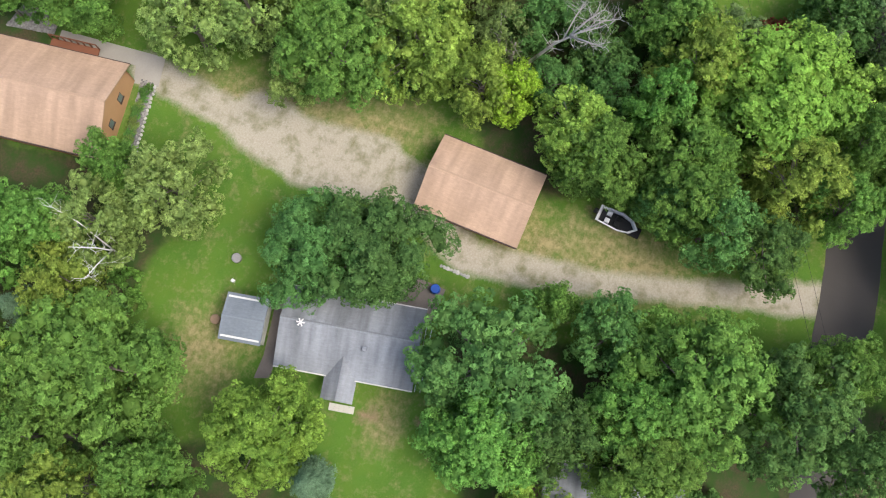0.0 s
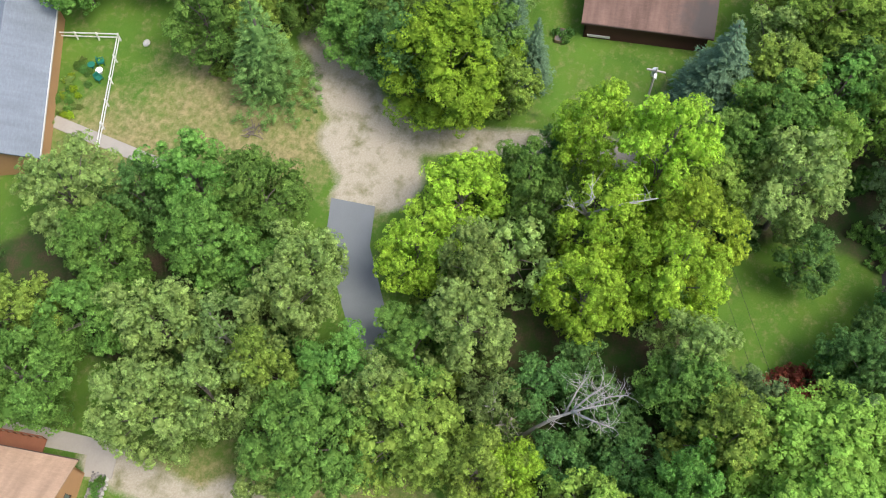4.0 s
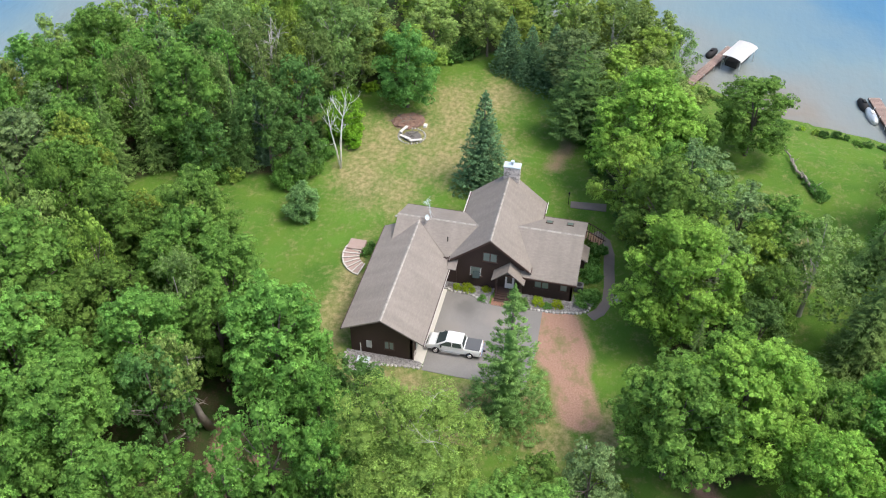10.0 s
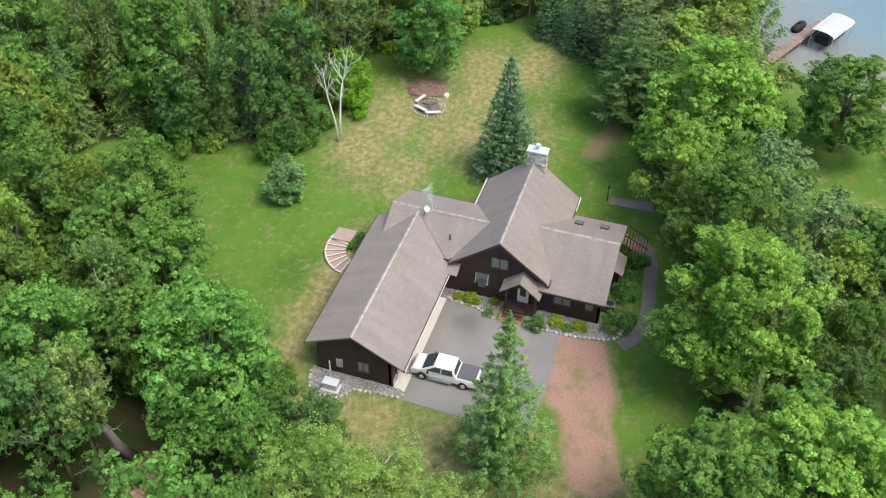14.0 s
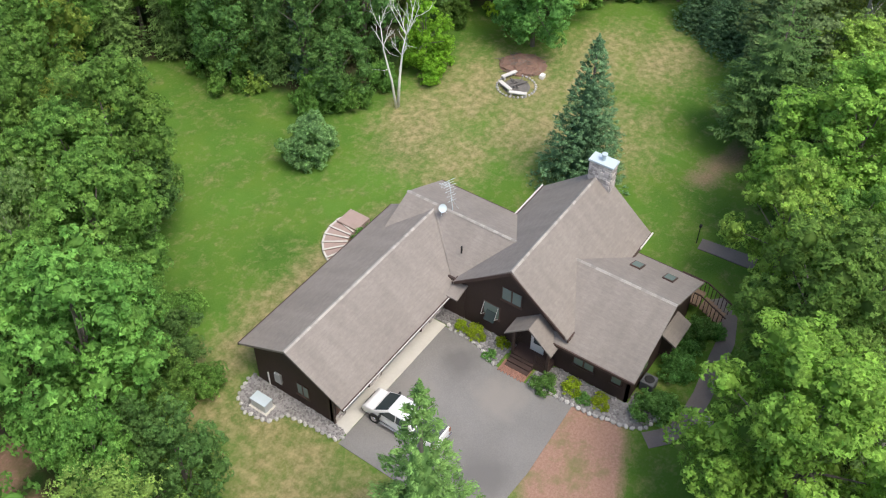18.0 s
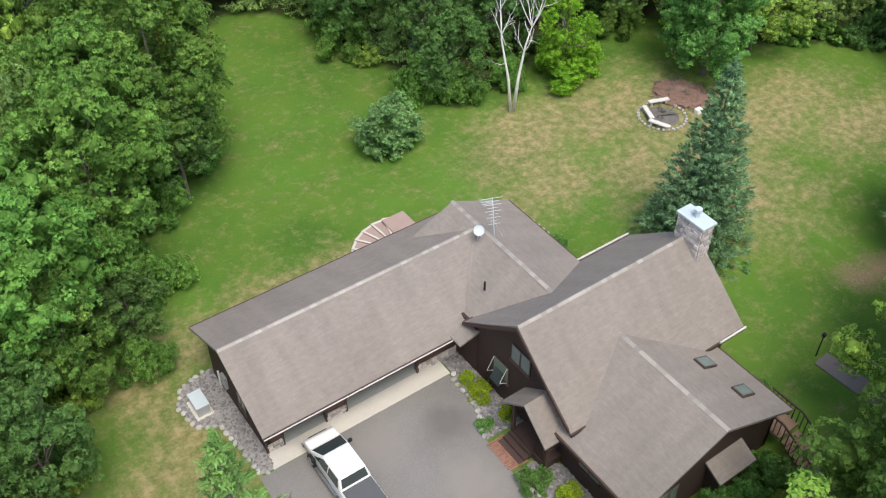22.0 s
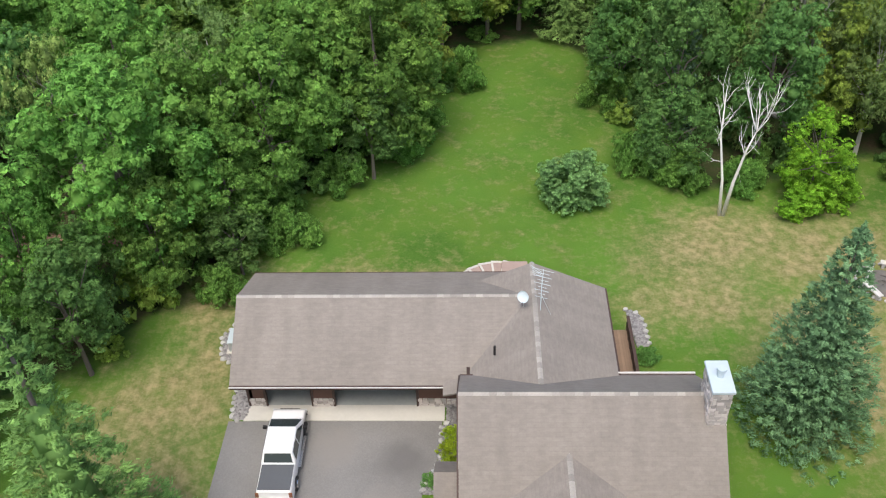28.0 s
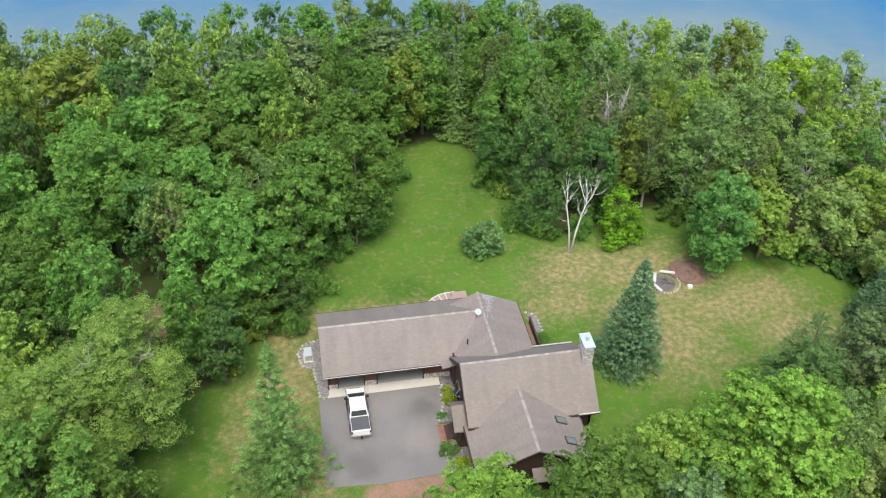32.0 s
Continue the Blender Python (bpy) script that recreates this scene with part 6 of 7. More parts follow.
shrub("lilac", 18.0, 17.9, 2.15, 4.9, "large rounded dark green lilac bush on the lawn", "bushes on the lawn")
for x, y, r, h in ((23.2, 21.4, 2.2, 4.0), (25.2, 19.8, 1.8, 3.0), (3.2, 20.0, 1.9, 3.2), (0.4, 14.2, 1.9, 3.0), (-2.4, 9.2, 1.7, 2.6), (8.2, 26.0, 1.9, 3.0), (11.0, 33.0, 2.0, 3.4), (21.8, 30.0, 2.2, 3.6), (40.4, 20.4, 2.0, 3.0), (-1.0, 17.0, 1.8, 3.2), (6.6, 23.4, 1.9, 3.0), (29.0, 19.4, 1.6, 2.4)):
    shrub("oak", x, y, r, h, "dense green undergrowth at the wood's edge", "undergrowth at the wood's edge")
for x, y, r, h in ((31.8, 16.7, 1.4, 2.6), (33.8, 17.2, 1.7, 3.6), (32.9, 18.6, 1.6, 4.8)):
    shrub("sapling", x, y, r, h, "bright yellow-green sapling clump behind the birch", "saplings behind the birch")
shrub("red", -56.0, -43.2, 2.4, 2.6, "reddish brown dying bush under the wires", "bushes by the lane")


def sprout(bm, rng, p, d, length, r, depth):
    """A slim limb that bends upwards and forks into thinner ones."""
    d = d / np.linalg.norm(d)
    mid = p + d * length * 0.5
    d2 = d + np.array([0, 0, 0.35]) + rng.normal(0, 0.08, 3)
    end = mid + d2 / np.linalg.norm(d2) * length * 0.5
    tube(bm, [tuple(p), tuple(mid), tuple(end)], [r, r * 0.75, r * 0.5], 5)
    if depth > 0:
        for q, k in ((mid, 1), (end, 2)):
            for _ in range(k):
                sprout(bm, rng, q, d2 + rng.normal(0, 0.5, 3) + np.array([0, 0, 0.15]), length * rng.uniform(0.45, 0.75), r * 0.52, depth - 1)


def limb_tree(name, label, mat, stems, twigs, seed, category="tree", sprouts=()):
    """A bare tree: stems as bent tubes with forking twigs and, where given, fans of long limbs."""
    rng = np.random.default_rng(seed)
    t = thing(name, label, category)
    for pts, r in stems:
        n = len(pts)
        part("stem", tube(bmesh.new(), pts, [r * (1 - 0.82 * i / (n - 1)) for i in range(n)], 8), mat, t, smooth=True)
    bm = bmesh.new()
    for pts, r in stems:
        p = np.array(pts, float)
        for _ in range(twigs):
            s = rng.uniform(0.42, 1.0) * (len(p) - 1)
            i = min(int(s), len(p) - 2)
            a = p[i] + (p[i + 1] - p[i]) * (s - i)
            d = rng.normal(0, 1, 3) + np.array([0, 0, 0.9])
            d /= np.linalg.norm(d)
            ln = rng.uniform(0.7, 2.0)
            b = a + d * ln * 0.55
            c = b + (d + rng.normal(0, 0.45, 3)) * ln * 0.5
            tube(bm, [tuple(a), tuple(b), tuple(c)], [r * 0.2, r * 0.11, r * 0.03], 5)
            e = b + (d + rng.normal(0, 0.7, 3)) * ln * 0.4
            tube(bm, [tuple(b), tuple(e)], [r * 0.09, r * 0.025], 4)
    for p, count, length, r, spread in sprouts:
        for k in range(count):
            a = (k + rng.uniform(-0.2, 0.2)) * math.tau / count
            sprout(bm, rng, np.array(p), np.array([math.cos(a) * spread, math.sin(a) * spread, 1.0]), length * rng.uniform(0.8, 1.15), r, 2)
    tagged(part("branching", bm, mat, t), kind="stuff")
    return t


BARE = material("grey_brown_bare_wood", (0.27, 0.245, 0.22), 0.9, 0.3, 20, 80, 0.5)
limb_tree("birch_tree", "white-barked birch with two stems and a bare top", BIRCH, [
    ([(27.1, 16.7, -0.2), (26.9, 16.9, 2.6), (26.4, 17.2, 5.6), (26.3, 17.4, 8.6)], 0.12),
    ([(27.3, 16.7, -0.2), (27.5, 16.6, 2.6), (27.85, 16.5, 5.0), (28.15, 16.3, 6.5)], 0.14)], 3, 3, "tree", [
    ((28.15, 16.3, 6.4), 5, 1.75, 0.045, 0.5), ((27.8, 16.5, 4.6), 3, 1.0, 0.028, 0.7), ((26.38, 17.2, 6.0), 3, 1.3, 0.03, 0.5), ((26.3, 17.4, 7.6), 3, 1.0, 0.022, 0.5)])
limb_tree("dead_tree", "bleached grey dead tree with spreading branches", DEADWOOD, [
    ([(-66.2, -22.8, 0), (-65.6, -24.0, 3), (-65.2, -25.4, 6.4), (-64.8, -27.0, 8.8), (-64.4, -28.6, 10.2)], 0.2),
    ([(-64.9, -26.4, 8.0), (-63.8, -27.4, 9.4), (-63.0, -28.4, 10.4)], 0.1), ([(-64.9, -26.4, 8.0), (-65.6, -28.0, 9.4), (-66.0, -29.4, 10.2)], 0.1),
    ([(-64.8, -27.0, 8.8), (-63.8, -28.6, 10.0), (-63.6, -29.8, 10.8)], 0.09), ([(-65.0, -26.0, 7.4), (-63.8, -26.4, 9.4), (-63.0, -26.8, 10.4)], 0.08)], 26, 5)
limb_tree("snag", "broken brown stump of a fallen trunk", BARE, [([(-65.6, -22.0, 0), (-65.8, -22.2, 3.2), (-66.0, -22.4, 6.2)], 0.4), ([(-65.8, -22.2, 3.6), (-66.8, -21.4, 6.0)], 0.16)], 3, 19)
limb_tree("dead_tree", "bare grey trunk leaning out of the woods", BARE, [
    ([(-10.9, 16.2, -0.1), (-11.6, 16.4, 2.2), (-11.9, 16.5, 4.2), (-12.9, 17.0, 6.4), (-12.8, 17.6, 9.5)], 0.42),
    ([(-12.0, 16.5, 4.6), (-13.4, 17.6, 5.4), (-14.4, 19.2, 5.6), (-15.6, 20.6, 6.6)], 0.16), ([(-11.3, 16.4, 1.2), (-12.4, 16.9, 1.8), (-13.4, 17.6, 1.4), (-14.4, 18.0, 1.8)], 0.13),
    ([(-12.7, 16.9, 6.0), (-11.9, 16.2, 8.0), (-12.1, 16.0, 10.4)], 0.14)], 7, 7)
limb_tree("dead_tree", "bare grey many-stemmed tree standing in the woods", DEADWOOD, [
    ([(33.6, 26.8, 0), (33.6, 26.6, 6), (33.2, 26.2, 10), (32.4, 25.8, 13.6)], 0.2), ([(33.7, 26.9, 2), (34.4, 26.8, 8), (35.2, 26.6, 13.8)], 0.16),
    ([(33.5, 26.7, 3), (33.4, 27.6, 9), (33.6, 28.6, 13.4)], 0.15), ([(33.6, 26.7, 5), (34.0, 26.0, 10), (34.2, 25.2, 13.0)], 0.12)], 16, 17)
limb_tree("snag", "broken pale dead snag among the trees", DEADWOOD, [([(-18.8, 9.8, 0), (-18.6, 10.0, 3.5), (-18.9, 10.2, 6.8)], 0.26), ([(-18.7, 9.9, 2.6), (-17.4, 9.0, 4.6)], 0.12)], 8, 9)
limb_tree("birch_tree", "bare white birch crown over the yard", BIRCH, [
    ([(-92.2, 2.6, 0), (-92.4, 2.4, 5), (-93.0, 2.0, 9.5), (-93.8, 2.6, 12.5)], 0.1), ([(-92.6, 2.2, 6), (-94.2, 1.2, 10), (-95.6, 0.8, 12)], 0.07), ([(-92.4, 2.4, 5.0), (-91.6, 4.0, 9.4), (-91.4, 5.2, 12.2)], 0.07)], 14, 11)
limb_tree("dead_branches", "pale bare limbs inside a lime-green tree", DEADWOOD, [
    ([(-48.6, -24.6, 6), (-49.6, -23.6, 10), (-50.6, -24.4, 13.4)], 0.2), ([(-49.2, -24.2, 8), (-50.0, -26.6, 12.4), (-49.6, -28.8, 13.6)], 0.16), ([(-48.8, -24.4, 7), (-50.8, -22.6, 11.8)], 0.12)], 6, 13, "branch")

limb_tree("dead_branches", "bleached bare limbs inside a feathery tree", DEADWOOD, [
    ([(-15.0, -2.2, 8.0), (-13.6, -3.2, 10.6), (-12.4, -4.2, 12.0)], 0.09), ([(-15.2, -1.8, 8.0), (-14.2, -4.2, 9.6), (-13.2, -6.2, 10.0)], 0.08), ([(-15.2, -2.0, 9.0), (-16.6, -4.0, 11.6), (-17.4, -5.2, 12.8)], 0.08)], 10, 23, "branch")
# fire ring
ring = thing("fire_ring", "stone fire ring with ash in the middle", "fire pit")
bm = bmesh.new()
bmesh.ops.create_cone(bm, cap_ends=True, segments=28, radius1=1.2, radius2=1.0, depth=0.1)
bmesh.ops.transform(bm, matrix=pose(35.2, 10.3, 0.03), verts=bm.verts)
part("ash_bed", bm, CINDER, ring)
rng = random.Random(8)
proto = None
for i in range(30):
    a = i * math.tau / 30
    if proto is None:
        bm = bmesh.new()
        bmesh.ops.create_icosphere(bm, subdivisions=1, radius=0.13)
        proto = part("ring_stone", bm, EDGING, ring)
        st = proto
    else:
        st = new("ring_stone", proto.data)
        st.parent = ring
    st.matrix_local = pose(35.2 + 1.62 * math.cos(a), 10.3 + 1.62 * math.sin(a), 0.08, 0, 0, rng.uniform(0, 360)) @ Matrix.Diagonal((rng.uniform(0.8, 1.2), 0.9, 0.75, 1))
bm = bmesh.new()
for i in range(14):
    a, r = rng.uniform(0, 6.28), rng.uniform(0.0, 0.7)
    x, y = 35.5 + r * math.cos(a), 10.5 + r * math.sin(a)
    tube(bm, [(x, y, 0.1), (x + rng.uniform(-0.6, 0.6), y + rng.uniform(-0.6, 0.6), 0.3)], [0.05, 0.04], 5)
part("charred_wood", bm, CINDER, ring)
for x, y, a in ((34.1, 9.5, -68), (34.4, 10.9, -112), (36.0, 11.5, 160)):
    b = thing("log_bench", "pale painted plank bench by the fire ring", "bench", pose(x, y, 0, 0, 0, a), "benches round the fire ring")
    part("seat", boxed(-0.75, 0.75, -0.17, 0.17, 0.32, 0.42, bevel=0.02), PALE_TRIM, b)
    for s in (-0.55, 0.55):
        part("leg", boxed(s - 0.08, s + 0.08, -0.13, 0.13, 0, 0.32), DEADWOOD, b)
MULCH = material("red_brown_mulch", (0.20, 0.125, 0.095), 0.95, 0.45, 20, 70, 0.8, dist=0.06)
bm = bmesh.new()
bmesh.ops.create_icosphere(bm, subdivisions=4, radius=1.0)
for v in bm.verts:
    n = noise.noise(v.co * 3.0) * 0.22 + noise.noise(v.co * 9.0) * 0.12
    v.co = Vector((v.co.x * (1.7 + n), v.co.y * (2.0 + n), max(v.co.z, -0.2) * (0.42 + n)))
bmesh.ops.transform(bm, matrix=pose(38.2, 11.5, 0.0, 0, 0, 25), verts=bm.verts)
mound = finish("bark_mound", bm, MULCH)
tagged(mound, "low pile of reddish brown branches and bark", "pile")
rng = random.Random(61)
bm = bmesh.new()
for i in range(90):
    a, q = rng.uniform(0, 6.28), rng.uniform(0, 1.0) ** 0.6
    x, y = 38.2 + 1.7 * q * math.cos(a), 11.5 + 1.9 * q * math.sin(a)
    z = 0.12 + 0.34 * (1 - q)
    b = rng.uniform(0, 6.28)
    tube(bm, [(x, y, z), (x + 0.7 * math.cos(b), y + 0.7 * math.sin(b), z + rng.uniform(-0.05, 0.16))], [0.035, 0.02], 4)
tagged(part("stick", bm, BARK, mound), kind="stuff")
tagged(finish("stump", boxed(37.3, 37.8, 9.0, 9.4, 0, 0.35, bevel=0.05), WHITE), "small pale block on the lawn by the pile", "block")

FADED = material("faded_brick_paving", (0.36, 0.27, 0.235), 0.9, 0.25, 14, 70, 0.3)
# curved brick steps behind the garage
fan = thing("brick_steps", "curved brick garden steps with pale edges", "steps", kind="structure")
for i in range(8):
    a0, a1 = radians(172 - i * 15.5), radians(172 - (i + 1) * 15.5)
    z = 0.10 + 0.075 * i
    pts = [(13.0 + r * math.cos(a), 9.1 + r * math.sin(a)) for r, a in ((1.0, a0), (2.75, a0), (2.75, a1), (1.0, a1))]
    st = part("step", prism(bmesh.new(), pts, 0.0, z), FADED, fan)
    edge = [(13.0 + r * math.cos(a), 9.1 + r * math.sin(a)) for r, a in ((1.0, a0), (2.75, a0), (2.75, a0 - 0.045), (1.0, a0 - 0.12))]
    part("nosing", prism(bmesh.new(), edge, z - 0.05, z + 0.02), CONCRETE, st)
    rim = [(13.0 + r * math.cos(a), 9.1 + r * math.sin(a)) for r, a in ((2.65, a0), (2.79, a0), (2.79, a1), (2.65, a1))]
    part("border", prism(bmesh.new(), rim, 0.0, z + 0.03), CONCRETE, st)
part("landing", boxed(13.4, 14.9, 9.9, 11.6, 0, 0.68), FADED, fan)
walk_slab = thing("entrance_paving", "red brick landing before the porch steps", "paving", kind="structure")
proto = None
for i in range(16):
    for j in range(5):
        if proto is None:
            proto = part("brick", boxed(-0.095, 0.095, -0.045, 0.045, -0.05, 0.035, bevel=0.008), BRICK, walk_slab)
            b = proto
        else:
            b = new("brick", proto.data)
            b.parent = walk_slab
        b.location = (9.35 + 0.2 * j - (0.1 if i % 2 else 0), -6.1 + 0.115 * i, 0.06)

rock_bed("deck_bed", [(20.2, 8.2), (20.5, 8.1), (20.9, 7.7), (21.1, 7.1), (21.15, 5.4), (20.5, 5.3), (20.4, 7.3)], "small rock bed with pale edging beside the deck", [(20.0, 8.3), (20.5, 8.1), (20.9, 7.7), (21.1, 7.1), (21.15, 5.4)])
# utilities
box_unit = thing("generator", "grey standby generator on the rock bed", "generator", pose(-1.05, 5.5, 0.05, 0, 0, 0) @ Matrix.Scale(0.9, 4))
part("case", boxed(-0.36, 0.36, -0.62, 0.62, 0.06, 0.75, bevel=0.04), METAL, box_unit)
part("lid", boxed(-0.39, 0.39, -0.65, 0.65, 0.75, 0.82, bevel=0.03), CAP_METAL, box_unit)
part("base", boxed(-0.5, 0.5, -0.75, 0.75, -0.05, 0.06), CONCRETE, box_unit)
ac = thing("air_conditioner", "grey air conditioner unit beside the wing", "air conditioner", pose(13.2, -12.45, 0.05))
bm = boxed(-0.42, 0.42, -0.42, 0.42, 0.02, 0.78, bevel=0.08)
part("case", bm, COVER, ac)
bm = bmesh.new()
bmesh.ops.create_cone(bm, cap_ends=True, segments=20, radius1=0.33, radius2=0.2, depth=0.06)
bmesh.ops.transform(bm, matrix=pose(0, 0, 0.8), verts=bm.verts)
part("fan_guard", bm, BLACK, ac)
WALK = material("brown_gravel_walk", (0.19, 0.165, 0.15), 0.95, 0.3, 10, 90, 0.4)
lamp = thing("lamp_post", "black garden lamp post on the lawn", "lamp post", pose(26.5, -9.7, 0))
part("post", tube(bmesh.new(), [(0, 0, 0), (0, 0, 1.5)], [0.04, 0.03]), BLACK, lamp)
part("lantern", boxed(-0.09, 0.09, -0.09, 0.09, 1.5, 1.72, bevel=0.03), BLACK, lamp)
tagged(finish("garden_path", prism(bmesh.new(), [(26.2, -13.9), (27.5, -13.8), (27.1, -9.9), (26.0, -10.0)], -0.1, 0.06), WALK), "grey concrete path slab in the lawn", "path", kind="structure")
line = [(22.4, -13.0), (21.2, -14.3), (19.3, -14.9), (17.0, -15.1), (14.5, -15.4), (12.2, -15.4), (10.6, -14.8), (9.7, -14.0)]
bm = bmesh.new()
pr = None
for i, (x, y) in enumerate(line):
    a, b = line[max(i - 1, 0)], line[min(i + 1, len(line) - 1)]
    d = Vector((b[0] - a[0], b[1] - a[1])).normalized()
    row = [bm.verts.new((x - d.y * s, y + d.x * s, 0.035)) for s in (-0.55, 0.55)] + [bm.verts.new((x - d.y * s, y + d.x * s, -0.1)) for s in (0.55, -0.55)]
    if pr:
        for k in range(4):
            bm.faces.new((pr[k], pr[(k + 1) % 4], row[(k + 1) % 4], row[k]))
    pr = row
tagged(finish("footpath", bm, WALK), "brown gravel footpath curving round the wing", "path", kind="structure")
for x, y, s in ((-5.8, -15.2, 0.35), (12.7, -16.4, 0.45), (33.5, 28.0, 0.4)):
    bm = bmesh.new()
    bmesh.ops.create_icosphere(bm, subdivisions=2, radius=s)
    for v in bm.verts:
        v.co *= 1 + 0.25 * noise.noise(v.co * 4)
    bmesh.ops.transform(bm, matrix=pose(x, y, s * 0.4) @ Matrix.Diagonal((1.1, 0.9, 0.7, 1)), verts=bm.verts)
    tagged(finish("boulder", bm, EDGING), "grey boulder lying in the grass", "rock", "boulders")


# ---- other buildings ----
def simple_house(name, label, m, length, width, eave, peak, roof, wall, mid=0.0, over=0.4, trim=PALE_TRIM, gables=True, category="house"):
    """A block with its long side along its own x and a gable roof; mid shifts the ridge."""
    t = thing(name, label, category, m)
    hl, hw = length / 2, width / 2
    il, iw = hl - over, hw - over
    for y in (-iw, iw - 0.15):
        part("wall", boxed(-il, il, y, y + 0.15, -0.1, eave + 0.1), wall, t)
    for x in (-il, il - 0.15):
        part("gable_wall", gable_wall(bmesh.new(), x, -iw, iw, -0.1, eave + 0.05, peak - 0.2, 0.15, mid), wall, t)
    gable_roof(t, "x", -hl, hl, -hw, mid, hw, eave, peak, eave, roof, cap=True, edge=trim)
    return t


BARN_WALL = material("dark_red_barn_siding", (0.075, 0.032, 0.026), 0.8, 0.25, 8, 60, 0.25)
barn = simple_house("barn", "long barn with a stained rust-red shingle roof", pose(-21.2, -25.2, 0, 0, 0, -83.9), 12.3, 9.4, 2.6, 4.6, RUST_ROOF, BARN_WALL, trim=TRIM, category="barn")
part("door_sill", boxed(-5.4, -3.2, -4.42, -4.32, 0.3, 0.55), PALE_TRIM, barn)
window(barn, -5.75, -1.0, 0.0, 1.3, 2.2, WHITE, 1)
simple_house("garage_building", "detached garage with a tan shingle roof", pose(-77.8, -23.4, 0, 0, 0, -94.2), 9.2, 6.7, 2.6, 4.1, TAN_ROOF, ORANGE_SIDING, trim=TRIM, category="garage")
orange = simple_house("house", "tan-sided house with a tan shingle roof", pose(-81.8, 14.8, 0, 0, 0, 95.0), 14.0, 8.6, 3.0, 5.3, TAN_ROOF, ORANGE_SIDING, trim=TRIM)
for y in (-1.9, 0.5):
    window(orange, -6.6, y, y + 0.7, 1.4, 2.3, TRIM, 1)
od = part("deck", boxed(-3.0, 1.4, -5.8, -4.0, 0.5, 0.62), REDWOOD, orange, "red-stained deck with a rail")
for i in range(8):
    part("rail_post", boxed(-3.0 + i * 0.62, -2.92 + i * 0.62, -5.8, -5.72, 0.6, 1.5), REDWOOD, od)
part("rail", boxed(-3.0, 1.4, -5.82, -5.72, 1.45, 1.55), REDWOOD, od)
tagged(finish("patio", prism(bmesh.new(), [(-75.0, 16.5), (-76.6, 16.4), (-76.0, 9.0), (-77.6, 8.6), (-77.2, 6.4), (-74.5, 6.8)], -0.1, 0.05), PATH_CONCRETE), "pale concrete walk behind the tan house", "pavement", kind="structure")
rock_bed("flower_bed", [(-77.0, 8.0), (-77.1, 6.7), (-84.6, 5.9), (-84.4, 7.2)], "narrow rock flower bed along the gable", [(-77.1, 6.65), (-84.6, 5.85)])
rock_bed("corner_bed", [(-76.2, 21.4), (-73.9, 20.8), (-73.8, 17.2), (-75.6, 17.0)], "pale rock bed with plants behind the tan house", [(-73.9, 20.8), (-73.8, 17.2)])
for x, y, r, kind in ((-74.6, 18.9, 0.7, "dark"), (-74.2, 17.4, 0.6, "yellow"), (-75.2, 20.2, 0.6, "oak")):
    shrub(kind, x, y, r, r, "leafy plant in the rock bed behind the house", "plants in the corner bed")
wall_stones = thing("stone_row", "row of pale stones along the gravel lane", "stones", kind="structure")
for i in range(9):
    bm = bmesh.new()
    bmesh.ops.create_icosphere(bm, subdivisions=1, radius=0.16 + 0.03 * (i % 3))
    bmesh.ops.transform(bm, matrix=pose(-84.4 - 0.02 * i, -22.2 - 0.3 * i, 0.06, 0, 0, i * 40) @ Matrix.Diagonal((1.1, 0.9, 0.7, 1)), verts=bm.verts)
    part("stone", bm, EDGING, wall_stones)
for x, y, mat, lab in ((-94.7, -5.9, WOOD, "round tan wooden spool table on the grass"), (-91.2, -6.1, WHITE, "small white box on the grass by the shed"), (-89.3, -5.7, ROCK, "round dark stone planter in the grass")):
    t = thing("yard_table" if mat is WOOD else "yard_box" if mat is WHITE else "planter", lab, "yard object", pose(x, y, 0))
    part("body", tube(bmesh.new(), [(0, 0, 0), (0, 0, 0.35), (0, 0, 0.4)], [0.4, 0.42, 0.36] if mat is not WHITE else [0.2, 0.2, 0.18], 14 if mat is not WHITE else 4), mat, t)
rng = random.Random(21)
for i in range(12):
    shrub(rng.choice(["dark", "pale", "dark"]), -77.6 - i * 0.55, 7.1 + rng.uniform(-0.2, 0.2), rng.uniform(0.4, 0.65), rng.uniform(0.5, 0.8), "leafy perennial with pale flowers by the wall", "plants in the flower bed")
WHITE_SIDING = material("white_siding", (0.70, 0.69, 0.66), 0.6, 0.08, 8, 60, 0.1)
cottage = simple_house("cottage", "small cottage with a faded grey shingle roof", pose(-92.7, -17.35, 0, 0, 0, -81.8), 11.3, 6.6, 2.6, 4.1, GREY_ROOF, WHITE_SIDING, mid=0.5)
cp = part("porch", boxed(-1.2, 0.9, -5.0, -2.9, 0.0, 0.25), CONCRETE, cottage, "little gabled porch on the cottage front")
for e in (-1.45, 1.15):
    part("roof_slope", slab(bmesh.new(), [(e, -5.2, 2.5), (-0.15, -5.2, 3.3), (-0.15, -1.6, 3.3), (e, -1.6, 2.5)] if e < 0 else [(-0.15, -5.2, 3.3), (e, -5.2, 2.5), (e, -1.6, 2.5), (-0.15, -1.6, 3.3)], 0.1), GREY_ROOF, cp)
for x, y in ((-3.0, 0.9), (1.4, -0.8)):
    part("roof_vent", boxed(x - 0.18, x + 0.18, y - 0.18, y + 0.18, 3.5, 3.95), GREY_ROOF, cottage)
for s in range(5):
    part("porch_step", boxed(-0.9 + s * 0.42, -0.5 + s * 0.42, -5.9, -5.3, 0, 0.14), CONCRETE, cp)
